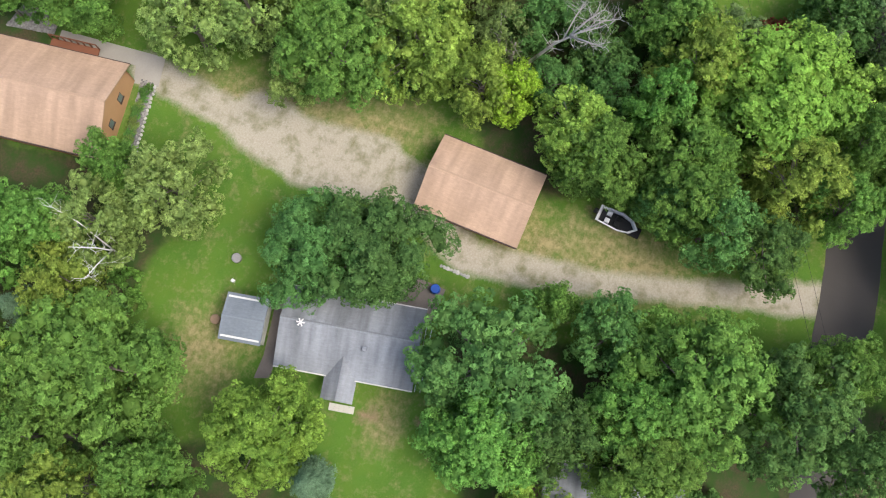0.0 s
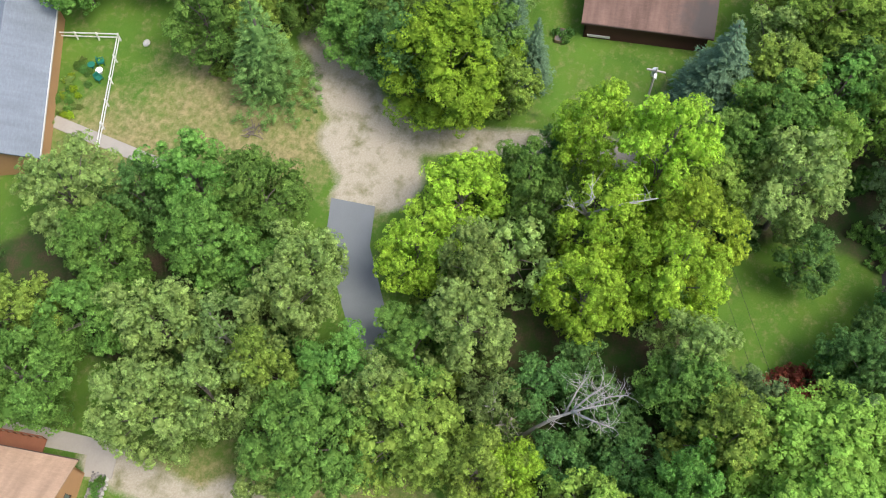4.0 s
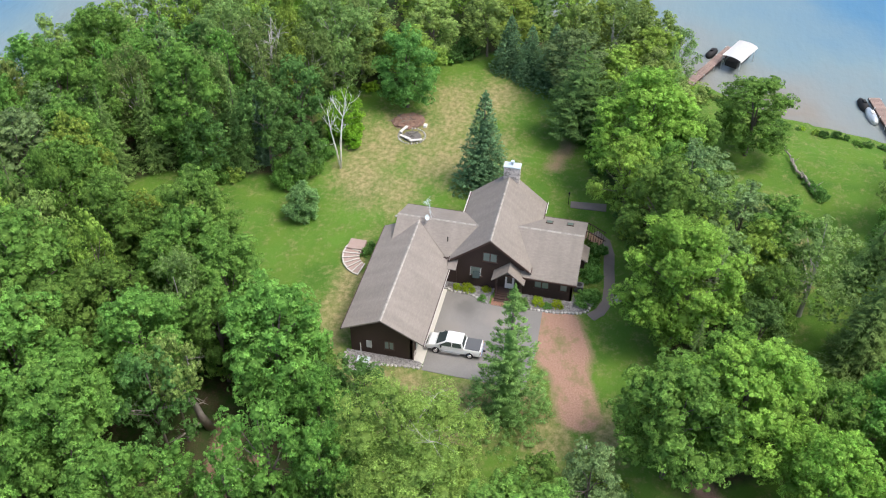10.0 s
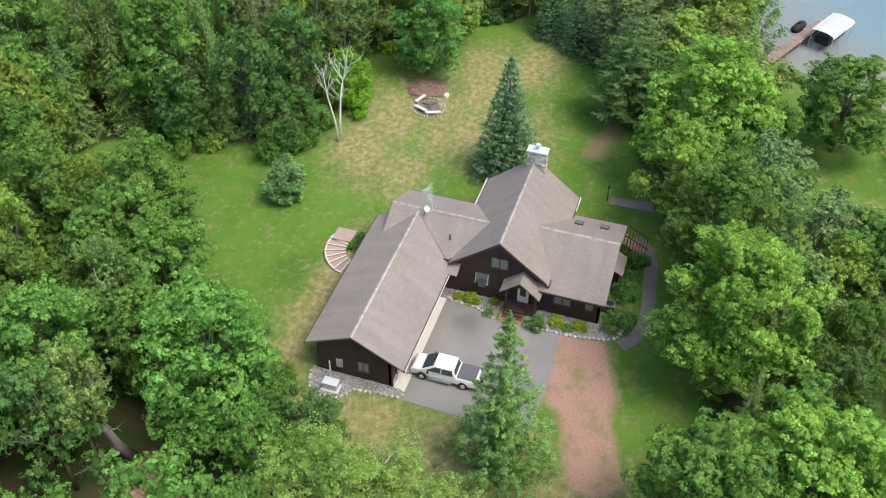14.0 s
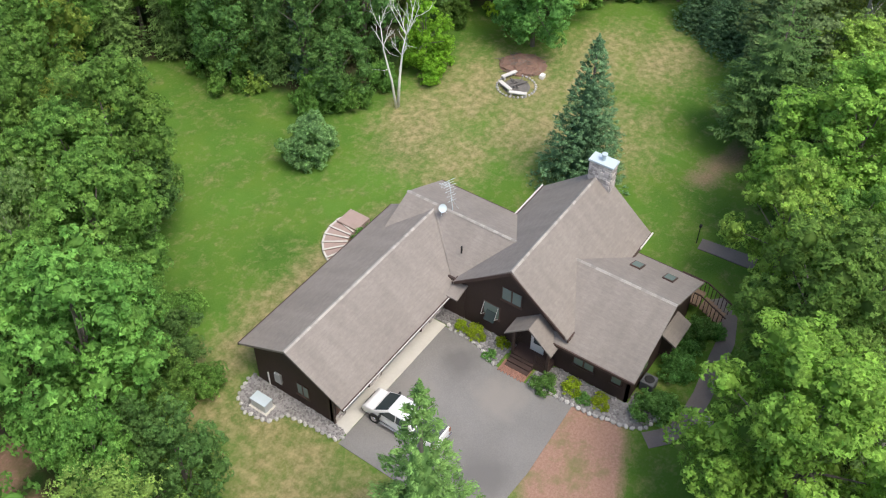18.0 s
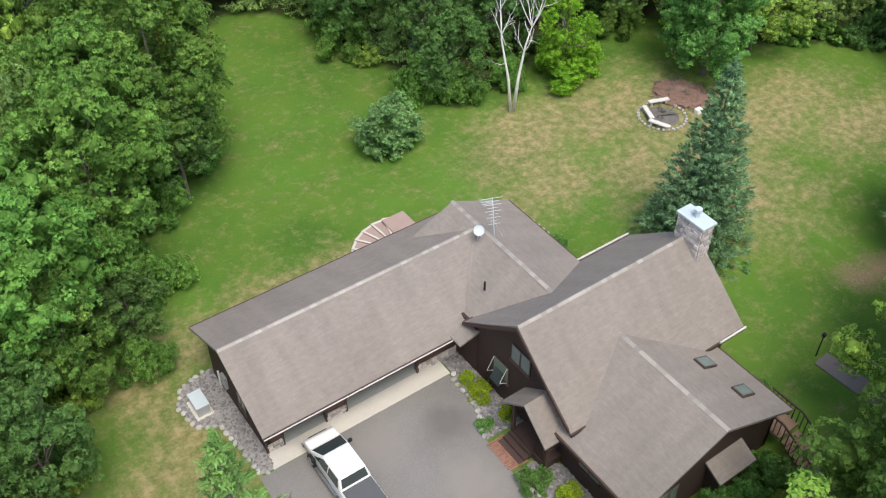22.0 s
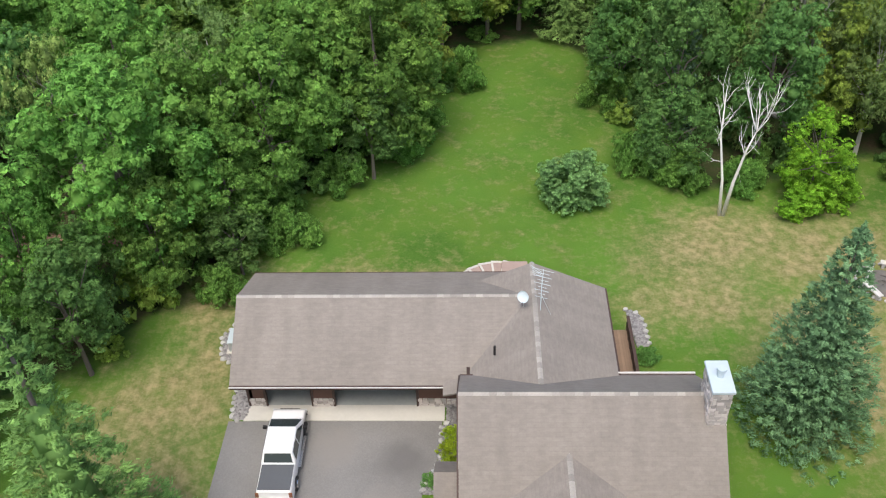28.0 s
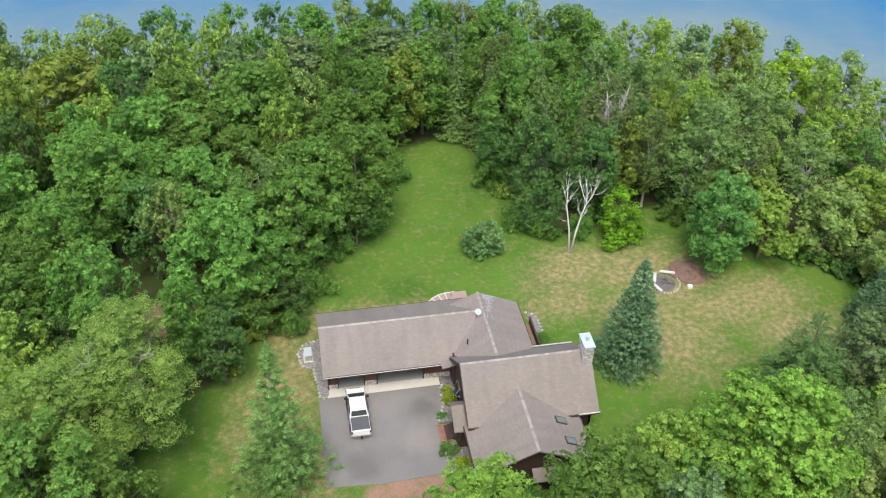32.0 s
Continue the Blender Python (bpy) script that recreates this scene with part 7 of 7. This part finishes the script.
sat = part("dish_mount", tube(bmesh.new(), [(-3.9, 0.3, 3.9), (-3.9, 0.3, 4.4)], [0.03, 0.03]), WHITE, cottage, "white roof dish")
for a in (0, 60, 120):
    part("dish_arm", boxed(-0.34, 0.34, -0.05, 0.05, 0, 0.03, pose(-3.9, 0.3, 4.4, 0, 0, a)), WHITE, sat)
# A television antenna lattice lying at the gable, built in ladder form.
ladder = thing("ladder", "pale metal lattice antenna mast lying at the cottage gable", "ladder", pose(-90.6, -23.2, 0.0, 0, 0, 8))
for x in (-0.22, 0.22):
    part("rail", tube(bmesh.new(), [(-4.6, x, 3.2), (0.6, x, 3.4)], [0.03, 0.03], 5), METAL, ladder)
for i in range(9):
    part("rung", tube(bmesh.new(), [(-4.4 + i * 0.55, -0.22, 3.2 + i * 0.02), (-4.4 + i * 0.55, 0.22, 3.2 + i * 0.02)], [0.02, 0.02], 5), METAL, ladder)
simple_house("garden_shed", "small shed with a pale grey metal roof", pose(-94.0, -8.6, 0, 0, 0, -81.8), 3.5, 3.7, 2.2, 2.6, BLUEGREY_ROOF, WHITE_SIDING, over=0.15, trim=BLUEGREY_ROOF, category="shed")
simple_house("house", "neighbouring house with a grey shingle roof under trees", pose(-99.5, -41.0, 0, 0, 0, -80.0), 11.0, 7.5, 2.7, 4.4, GREY_ROOF, WHITE_SIDING)
tagged(finish("pavement", prism(bmesh.new(), [(-90.9, -10.0), (-91.5, -11.2), (-97.8, -11.9), (-98.2, -10.6), (-96.2, -10.7)], -0.1, 0.04), WALK), "worn path between cottage and shed", "path", kind="structure")
tagged(finish("patio", prism(bmesh.new(), [(-85.9, -20.0), (-86.2, -23.2), (-89.4, -22.9), (-89.0, -19.6)], -0.1, 0.05), WALK), "bare concrete pad beside the cottage", "pavement", kind="structure")
tub = thing("barrel", "blue plastic barrel by the cottage", "barrel", pose(-86.5, -22.4, 0.05))
part("shell", tube(bmesh.new(), [(0, 0, 0), (0, 0, 0.1), (0, 0, 0.4), (0, 0, 0.75), (0, 0, 0.8)], [0.36, 0.4, 0.44, 0.4, 0.36], 16), BLUE, tub)
simple_house("house", "low house with a pale blue-grey shingle roof", pose(-46.6, 29.6, 0, 0, 0, 20.3), 18.0, 8.0, 3.0, 4.9, BLUEGREY_ROOF, ORANGE_SIDING)
tagged(finish("driveway", prism(bmesh.new(), [(-49.2, -2.2), (-49.0, -6.2), (-52.8, -6.9), (-57.5, -9.6), (-63.0, -12.5), (-63.6, -9.4), (-58.2, -6.0), (-53.2, -3.0)], -0.15, 0.04), BLUE_ASPHALT), "short blue-grey asphalt drive under the trees", "driveway", kind="structure")


def fence(name, label, pts, z0=0.0):
    f = thing(name, label, "fence")
    for (x0, y0), (x1, y1) in zip(pts, pts[1:]):
        d = math.hypot(x1 - x0, y1 - y0)
        a = math.degrees(math.atan2(y1 - y0, x1 - x0))
        n = max(1, round(d / 2.4))
        for i in range(n + 1):
            part("post", boxed(-0.07, 0.07, -0.07, 0.07, -0.1, 1.15, pose(x0 + (x1 - x0) * i / n, y0 + (y1 - y0) * i / n, 0, 0, 0, a), bevel=0.015), WHITE, f)
        for z in (0.45, 0.95):
            part("rail", boxed(0, d, -0.03, 0.03, z, z + 0.13, pose(x0, y0, 0, 0, 0, a)), WHITE, f)
    return f


fence("garden_fence", "white two-rail garden fence", [(-39.6, 29.0), (-38.2, 22.9), (-50.3, 19.6)])
for x, y, a in ((-41.2, 23.5, 30), (-43.0, 22.9, -20)):
    c = thing("garden_chair", "green painted garden chair", "chair", pose(x, y, 0, 0, 0, a), "garden chairs")
    part("seat", boxed(-0.3, 0.3, -0.3, 0.3, 0.38, 0.44, bevel=0.02), GREEN_PAINT, c)
    part("backrest", boxed(-0.3, 0.3, 0.27, 0.34, 0.44, 0.95, bevel=0.02), GREEN_PAINT, c)
    for sx in (-0.26, 0.26):
        part("armrest", boxed(sx - 0.05, sx + 0.05, -0.28, 0.3, 0.62, 0.66), GREEN_PAINT, c)
        for sy in (-0.25, 0.25):
            part("leg", boxed(sx - 0.025, sx + 0.025, sy - 0.025, sy + 0.025, 0, 0.4), GREEN_PAINT, c)
for x, y, mat, lab in ((-41.8, 24.2, GREEN_PAINT, "round green garden table"), (-42.2, 23.2, WHITE, "small round white garden table")):
    c = thing("garden_table", lab, "table", pose(x, y, 0))
    part("tabletop", tube(bmesh.new(), [(0, 0, 0.46), (0, 0, 0.5)], [0.36, 0.36], 16), mat, c)
    part("stand", tube(bmesh.new(), [(0, 0, 0), (0, 0, 0.46)], [0.16, 0.04], 10), mat, c)
rng = random.Random(31)
for i in range(26):
    shrub(rng.choice(["dark", "yellow", "lime", "pale", "oak"]), -46.5 + rng.uniform(-2.6, 5.4) + 0, 24.4 + rng.uniform(-1.0, 1.6), rng.uniform(0.25, 0.65), rng.uniform(0.3, 0.7), "flowering garden plant inside the fence", "plants in the fenced garden")
slabs = thing("garden_walk", "pale concrete slab walk to the house", "path", kind="structure")
for i in range(9):
    f = i / 8
    x, y = -48.4 - 1.6 * f, 24.6 - 10.4 * f
    part("slab", boxed(-0.62, 0.62, -0.66, 0.66, -0.08, 0.05, pose(x, y, 0, 0, 0, -8.7)), PATH_CONCRETE, slabs)
bm = bmesh.new()
bmesh.ops.create_icosphere(bm, subdivisions=2, radius=0.35)
bmesh.ops.transform(bm, matrix=pose(-37.9, 20.3, 0.15) @ Matrix.Diagonal((1.2, 1, 0.7, 1)), verts=bm.verts)
tagged(finish("boulder", bm, EDGING), "pale rounded boulder on the dry lawn", "rock", "boulders")
bm = bmesh.new()
rng = random.Random(41)
for i in range(24):
    a, r = rng.uniform(0, 6.28), rng.uniform(0, 0.8)
    x, y = -44.7 + r * math.cos(a), 6.9 + r * math.sin(a)
    tube(bm, [(x, y, 0.08), (x + rng.uniform(-0.9, 0.9), y + rng.uniform(-0.9, 0.9), rng.uniform(0.1, 0.5))], [0.05, 0.03], 5)
tagged(finish("branch_heap", bm, BARK), "low heap of brown cut branches on the lawn", "pile")
boat = thing("canoe", "green canoe lying at the wood's edge", "canoe", pose(-34.4, 34.0, 0.1, 0, 0, 100))
bm = bmesh.new()
tube(bm, [(-2.2, 0, 0.42), (-1.5, 0, 0.3), (0, 0, 0.25), (1.5, 0, 0.3), (2.2, 0, 0.42)], [0.03, 0.32, 0.45, 0.32, 0.03], 12)
part("hull", bm, GREEN_PAINT, boat, smooth=True)

box_planter = thing("planter", "low wooden planter box with leafy plants on the lawn", "planter", pose(-26.7, -17.9, 0))
for x0, x1, y0, y1 in ((-0.8, 0.8, -0.5, -0.44), (-0.8, 0.8, 0.44, 0.5), (-0.8, -0.74, -0.5, 0.5), (0.74, 0.8, -0.5, 0.5)):
    part("board", boxed(x0, x1, y0, y1, 0, 0.4), WOOD, box_planter)
part("soil", boxed(-0.74, 0.74, -0.44, 0.44, 0.0, 0.32), CINDER, box_planter)
for x, y in ((-27.1, -18.3), (-26.5, -17.5), (-26.2, -18.6)):
    shrub("dark", x, y, 0.6, 0.9, "leafy dark green plant round the planter", "plants at the planter")

# utility pole and wires
pole = thing("utility_pole", "grey wooden utility pole with a street lamp", "utility pole", pose(-34.3, -27.0, 0))
part("post", tube(bmesh.new(), [(0, 0, -0.3), (0, 0, 8.4)], [0.12, 0.08], 10), DEADWOOD, pole)
part("crossarm", boxed(-0.06, 0.06, -0.8, 0.8, 7.9, 8.02), DEADWOOD, pole)
part("transformer", tube(bmesh.new(), [(0.32, 0.1, 6.9), (0.32, 0.1, 7.7)], [0.24, 0.24], 14), METAL, pole)
part("lamp_head", boxed(-0.9, -0.4, -0.12, 0.12, 8.0, 8.14, bevel=0.03), WHITE, pole)
for off in (-0.7, 0.7):
    pts = [(-34.3 - 60 * f, -27.0 + off - 30.5 * f, 8.0 - 3.2 * f * (1 - f)) for f in [i / 14 for i in range(15)]]
    tagged(finish("overhead_wire", tube(bmesh.new(), pts, [0.014] * 15, 4), BLACK), "thin dark overhead power wire", "wire", "overhead wires")
copy_thing(pole, pose(-94.3, -57.5, 0))

# boat under the trees beside the tan garage
hull = thing("motorboat", "white motorboat with a dark interior under the trees", "boat", pose(-76.2, -35.0, 0.4, 0, 0, -98) @ Matrix.Scale(0.86, 4))
bm = bmesh.new()
ro = [(-2.0, 0.85), (0.4, 0.95), (1.5, 0.7), (2.2, 0.0)]
outline = [(x, y) for x, y in ro] + [(x, -y) for x, y in ro[-2::-1]]
lo = [bm.verts.new((x * 0.85, y * 0.6, 0.0)) for x, y in outline]
hi = [bm.verts.new((x, y, 0.8)) for x, y in outline]
inn = [bm.verts.new((x * 0.88, y * 0.84, 0.8)) for x, y in outline]
flo = [bm.verts.new((x * 0.84, y * 0.78, 0.4)) for x, y in outline]
for a, b in ((lo, hi), (hi, inn), (inn, flo)):
    for i in range(len(outline)):
        j = (i + 1) % len(outline)
        bm.faces.new((a[i], a[j], b[j], b[i]))
bm.faces.new(lo[::-1])
part("hull", bm, CAR_WHITE, hull)
part("deck_floor", prism(bmesh.new(), [(x * 0.83, y * 0.77) for x, y in outline], 0.36, 0.42), BLACK, hull)
for x in (-0.9, 0.1):
    for y in (-0.38, 0.38):
        part("boat_seat", boxed(x - 0.25, x + 0.25, y - 0.22, y + 0.22, 0.42, 0.85, bevel=0.05), CAR_WHITE if x < 0 else BLACK, hull)
part("outboard", boxed(-2.45, -2.05, -0.2, 0.2, 0.4, 1.2, bevel=0.06), BLACK, hull)
part("trailer", boxed(-2.0, 2.6, -0.5, 0.5, -0.4, 0.0), BLACK, hull)

# ---- the shore ----
def dock(name, label, x0, y0, x1, y1, w):
    d = thing(name, label, "dock")
    ln = math.hypot(x1 - x0, y1 - y0)
    m = pose(x0, y0, 0, 0, 0, math.degrees(math.atan2(y1 - y0, x1 - x0)))
    proto = None
    n = int(ln / 0.32)
    for i in range(n):
        if proto is None:
            proto = part("plank", boxed(-0.15, 0.15, -w / 2, w / 2, -0.04, 0.03), DOCK_WOOD, d)
            p = proto
        else:
            p = new("plank", proto.data)
            p.parent = d
        p.matrix_local = m @ pose(0.16 + i * ln / n, 0, -2.0)
    for s in (-1, 1):
        part("beam", boxed(0, ln, s * w / 2 - 0.05, s * w / 2 + 0.05, -2.25, -2.05, m), TRIM, d)
        for i in range(5):
            part("pile", tube(bmesh.new(), [tuple(m @ Vector((0.4 + i * (ln - 0.8) / 4, s * w / 2, -4.6))), tuple(m @ Vector((0.4 + i * (ln - 0.8) / 4, s * w / 2, -1.9)))], [0.07, 0.07], 7), METAL, d)
    return d


DOCK_WOOD = material("reddish_dock_planks", (0.27, 0.195, 0.165), 0.85, 0.2, 12, 70, 0.2, spread=0.15)
dock("dock", "narrow reddish wooden dock on the lake", 58.5, -21.9, 69.8, -27.4, 1.15)
dock("dock", "weathered plank dock with a small platform", 51.8, -47.8, 60.6, -45.8, 1.5)
lift = thing("boat_lift", "boat lift with a white canvas canopy", "boat lift", pose(66.2, -28.3, 0.35, 0, 0, -26))
bm = bmesh.new()
arc = [(-1.5, -1.05), (-1.35, -0.78), (-0.7, -0.62), (0, -0.58), (0.7, -0.62), (1.35, -0.78), (1.5, -1.05)]
rowsA = [[bm.verts.new((x, y, z)) for y, z in arc] for x in (-2.6, 2.6)]
for i in range(6):
    bm.faces.new((rowsA[0][i], rowsA[0][i + 1], rowsA[1][i + 1], rowsA[1][i]))
bmesh.ops.solidify(bm, geom=bm.faces[:], thickness=0.05)
part("canopy", bm, CANVAS, lift, "taut white canvas canopy")
for x in (-2.3, 2.3):
    for y in (-1.3, 1.3):
        part("post", tube(bmesh.new(), [(x, y, -4.6), (x, y, -0.85)], [0.06, 0.06], 7), METAL, lift)
part("boat", boxed(-2.3, 2.3, -0.9, 0.9, -2.4, -1.5, bevel=0.2), BLACK, lift, "dark runabout hanging in the lift")
for nm, x, y, a, col in (("personal_watercraft", 68.4, -24.9, -26, BLACK), ("rowing_boat", 56.9, -45.2, 12, METAL), ("personal_watercraft", 59.4, -44.4, 12, BLACK)):
    b = thing(nm, "small craft moored beside the dock", "boat", pose(x, y, -2.7, 0, 0, a))
    bm = bmesh.new()
    long = 1.9 if nm == "rowing_boat" else 1.4
    tube(bm, [(-long, 0, 0.25), (-long * 0.7, 0, 0.2), (0, 0, 0.2), (long * 0.7, 0, 0.22), (long, 0, 0.35)], [0.25, 0.55, 0.6, 0.42, 0.05], 12)
    part("hull", bm, col, b, smooth=True)
    part("seat", boxed(-0.5, 0.2, -0.2, 0.2, 0.6, 0.95, bevel=0.06), WHITE if nm == "rowing_boat" else BLACK, b)
log = thing("fallen_log", "bleached fallen log on the shore lawn", "log")
zl = float(ground_height(np.array([38.0]), np.array([-34.4]))[0])
log_rng = np.random.default_rng(77)
for start, end, thick in (((43.4, -33.2), (40.2, -34.1), 0.11), ((40.3, -34.0), (37.2, -34.9), 0.15), ((37.3, -34.8), (34.6, -36.4), 0.19)):
    pts = []
    for i in range(6):
        f = i / 5
        px, py = start[0] + (end[0] - start[0]) * f, start[1] + (end[1] - start[1]) * f
        pts.append((px + log_rng.normal(0, 0.13), py + log_rng.normal(0, 0.16), zl + thick + 0.1 + log_rng.uniform(0, 0.22)))
    part("stem", tube(bmesh.new(), pts, [thick * log_rng.uniform(0.75, 1.2) for _ in pts], 8), BARE, log)
    for i in (1, 2, 4):
        x, y, z = pts[i]
        dx, dy = log_rng.uniform(-0.9, 0.9), log_rng.uniform(-0.9, 0.9)
        part("limb", tube(bmesh.new(), [(x, y, z), (x + dx * 0.5, y + dy * 0.5, z + 0.5), (x + dx, y + dy, z + 0.75)], [0.06, 0.04, 0.015], 5), BARE, log)
for x, y, r, h in ((36.4, -35.6, 0.75, 0.8), (35.2, -36.3, 0.9, 1.0), (34.0, -36.9, 1.0, 1.2), (37.6, -35.0, 0.5, 0.5)):
    shrub("dark", x, y, r, h, "ragged weeds grown round the fallen log", "weeds by the fallen log")


def undergrowth():
    """Low bushes under and before the trees, along the edges of the clearings and inside the woods, as one mesh."""
    rng = np.random.default_rng(91)
    shapes = {k: broadleaf(k, 400 + i, 1300, 8, 0.085, 1.0, 1.0, 0.9, 0.0, 0.02)[1] for i, k in enumerate(("dark", "oak", "olive", "lime"))}
    spots = []
    for poly in CLEARINGS.values():
        for (x0, y0), (x1, y1) in zip(poly, poly[1:] + poly[:1]):
            d = math.hypot(x1 - x0, y1 - y0)
            for i in range(int(d / 1.7)):
                f = (i + rng.uniform(0, 1)) * 1.7 / d
                for _ in range(2):
                    spots.append((x0 + (x1 - x0) * f + rng.normal(0, 1.4), y0 + (y1 - y0) * f + rng.normal(0, 1.4), rng.uniform(0.9, 1.9)))
    for _ in range(900):
        spots.append((rng.uniform(-110, 66), rng.uniform(-56, 52), rng.uniform(1.0, 2.2)))
    for (x0, y0), (x1, y1) in zip(SHORE[8:13], SHORE[9:14]):
        for i in range(12):
            f = (i + rng.uniform(0, 1)) / 12
            spots.insert(0, (x0 + (x1 - x0) * f - rng.uniform(2.6, 4.2), y0 + (y1 - y0) * f, rng.uniform(0.4, 0.8)))
    X, Y = np.array([s[0] for s in spots]), np.array([s[1] for s in spots])
    op, land = open_ground(X, Y), within(LAND, X, Y)
    dirt = np.maximum(np.maximum(band(GRAVEL, X, Y), band(LANE, X, Y)), band(RED_DIRT, X, Y))
    vs, ls, ns, ms, ts, base, count = [], [], [], [], [], 0, 0
    names = list(shapes)
    pick = rng.choice(4, len(spots), p=[0.4, 0.35, 0.17, 0.08])
    for i, (x, y, r) in enumerate(spots):
        if (op[i] > -1.0 * r - 0.2 and i >= 60) or land[i] < 2.5 or dirt[i] > -1.2 or any(a < x < b and c < y < d for a, b, c, d in NO_TREES[:1] + NO_TREES[3:4] + NO_TREES[6:] + BUILT):
            continue
        me = shapes[names[pick[i]]]
        v = np.empty(len(me.vertices) * 3, np.float32)
        me.vertices.foreach_get("co", v)
        lo = np.empty(len(me.loops), np.int32)
        me.loops.foreach_get("vertex_index", lo)
        tot = np.empty(len(me.polygons), np.int32)
        me.polygons.foreach_get("loop_total", tot)
        h = r * rng.uniform(0.9, 1.7)
        m = np.array(pose(x, y, float(ground_height(x, y)) - 0.2 * h, 0, 0, rng.uniform(0, 360)) @ Matrix.Diagonal((r, r, h, 1)))
        tw = np.empty(len(me.vertices), np.float32)
        me.attributes["tone_and_shade"].data.foreach_get("value", tw)
        ts.append(tw)
        vs.append(v.reshape(-1, 3) @ m[:3, :3].T + m[:3, 3])
        ls.append(lo + base)
        ns.append(tot)
        ms.append(np.full(len(tot), pick[i], np.int32))
        base += len(me.vertices)
        count += 1
        if count >= 470:
            break
    vs, ls, ns, ms = np.concatenate(vs), np.concatenate(ls), np.concatenate(ns), np.concatenate(ms)
    me = bpy.data.meshes.new("undergrowth")
    me.vertices.add(len(vs))
    me.vertices.foreach_set("co", vs.ravel())
    me.loops.add(len(ls))
    me.loops.foreach_set("vertex_index", ls)
    me.polygons.add(len(ns))
    me.polygons.foreach_set("loop_start", np.concatenate([[0], np.cumsum(ns)[:-1]]).astype(np.int32))
    me.polygons.foreach_set("material_index", ms)
    for k in names:
        me.materials.append(LEAF[k])
    me.update(calc_edges=True)
    me.attributes.new("tone_and_shade", "FLOAT", "POINT").data.foreach_set("value", np.concatenate(ts))
    tagged(new("undergrowth", me), "dense green undergrowth below the woodland edge", "undergrowth", kind="stuff")


BUILT = [(-89, -76, 5, 24), (-82, -73, -30, -17), (-30, -12, -33, -18), (-56, -37, 16, 36)]
undergrowth()
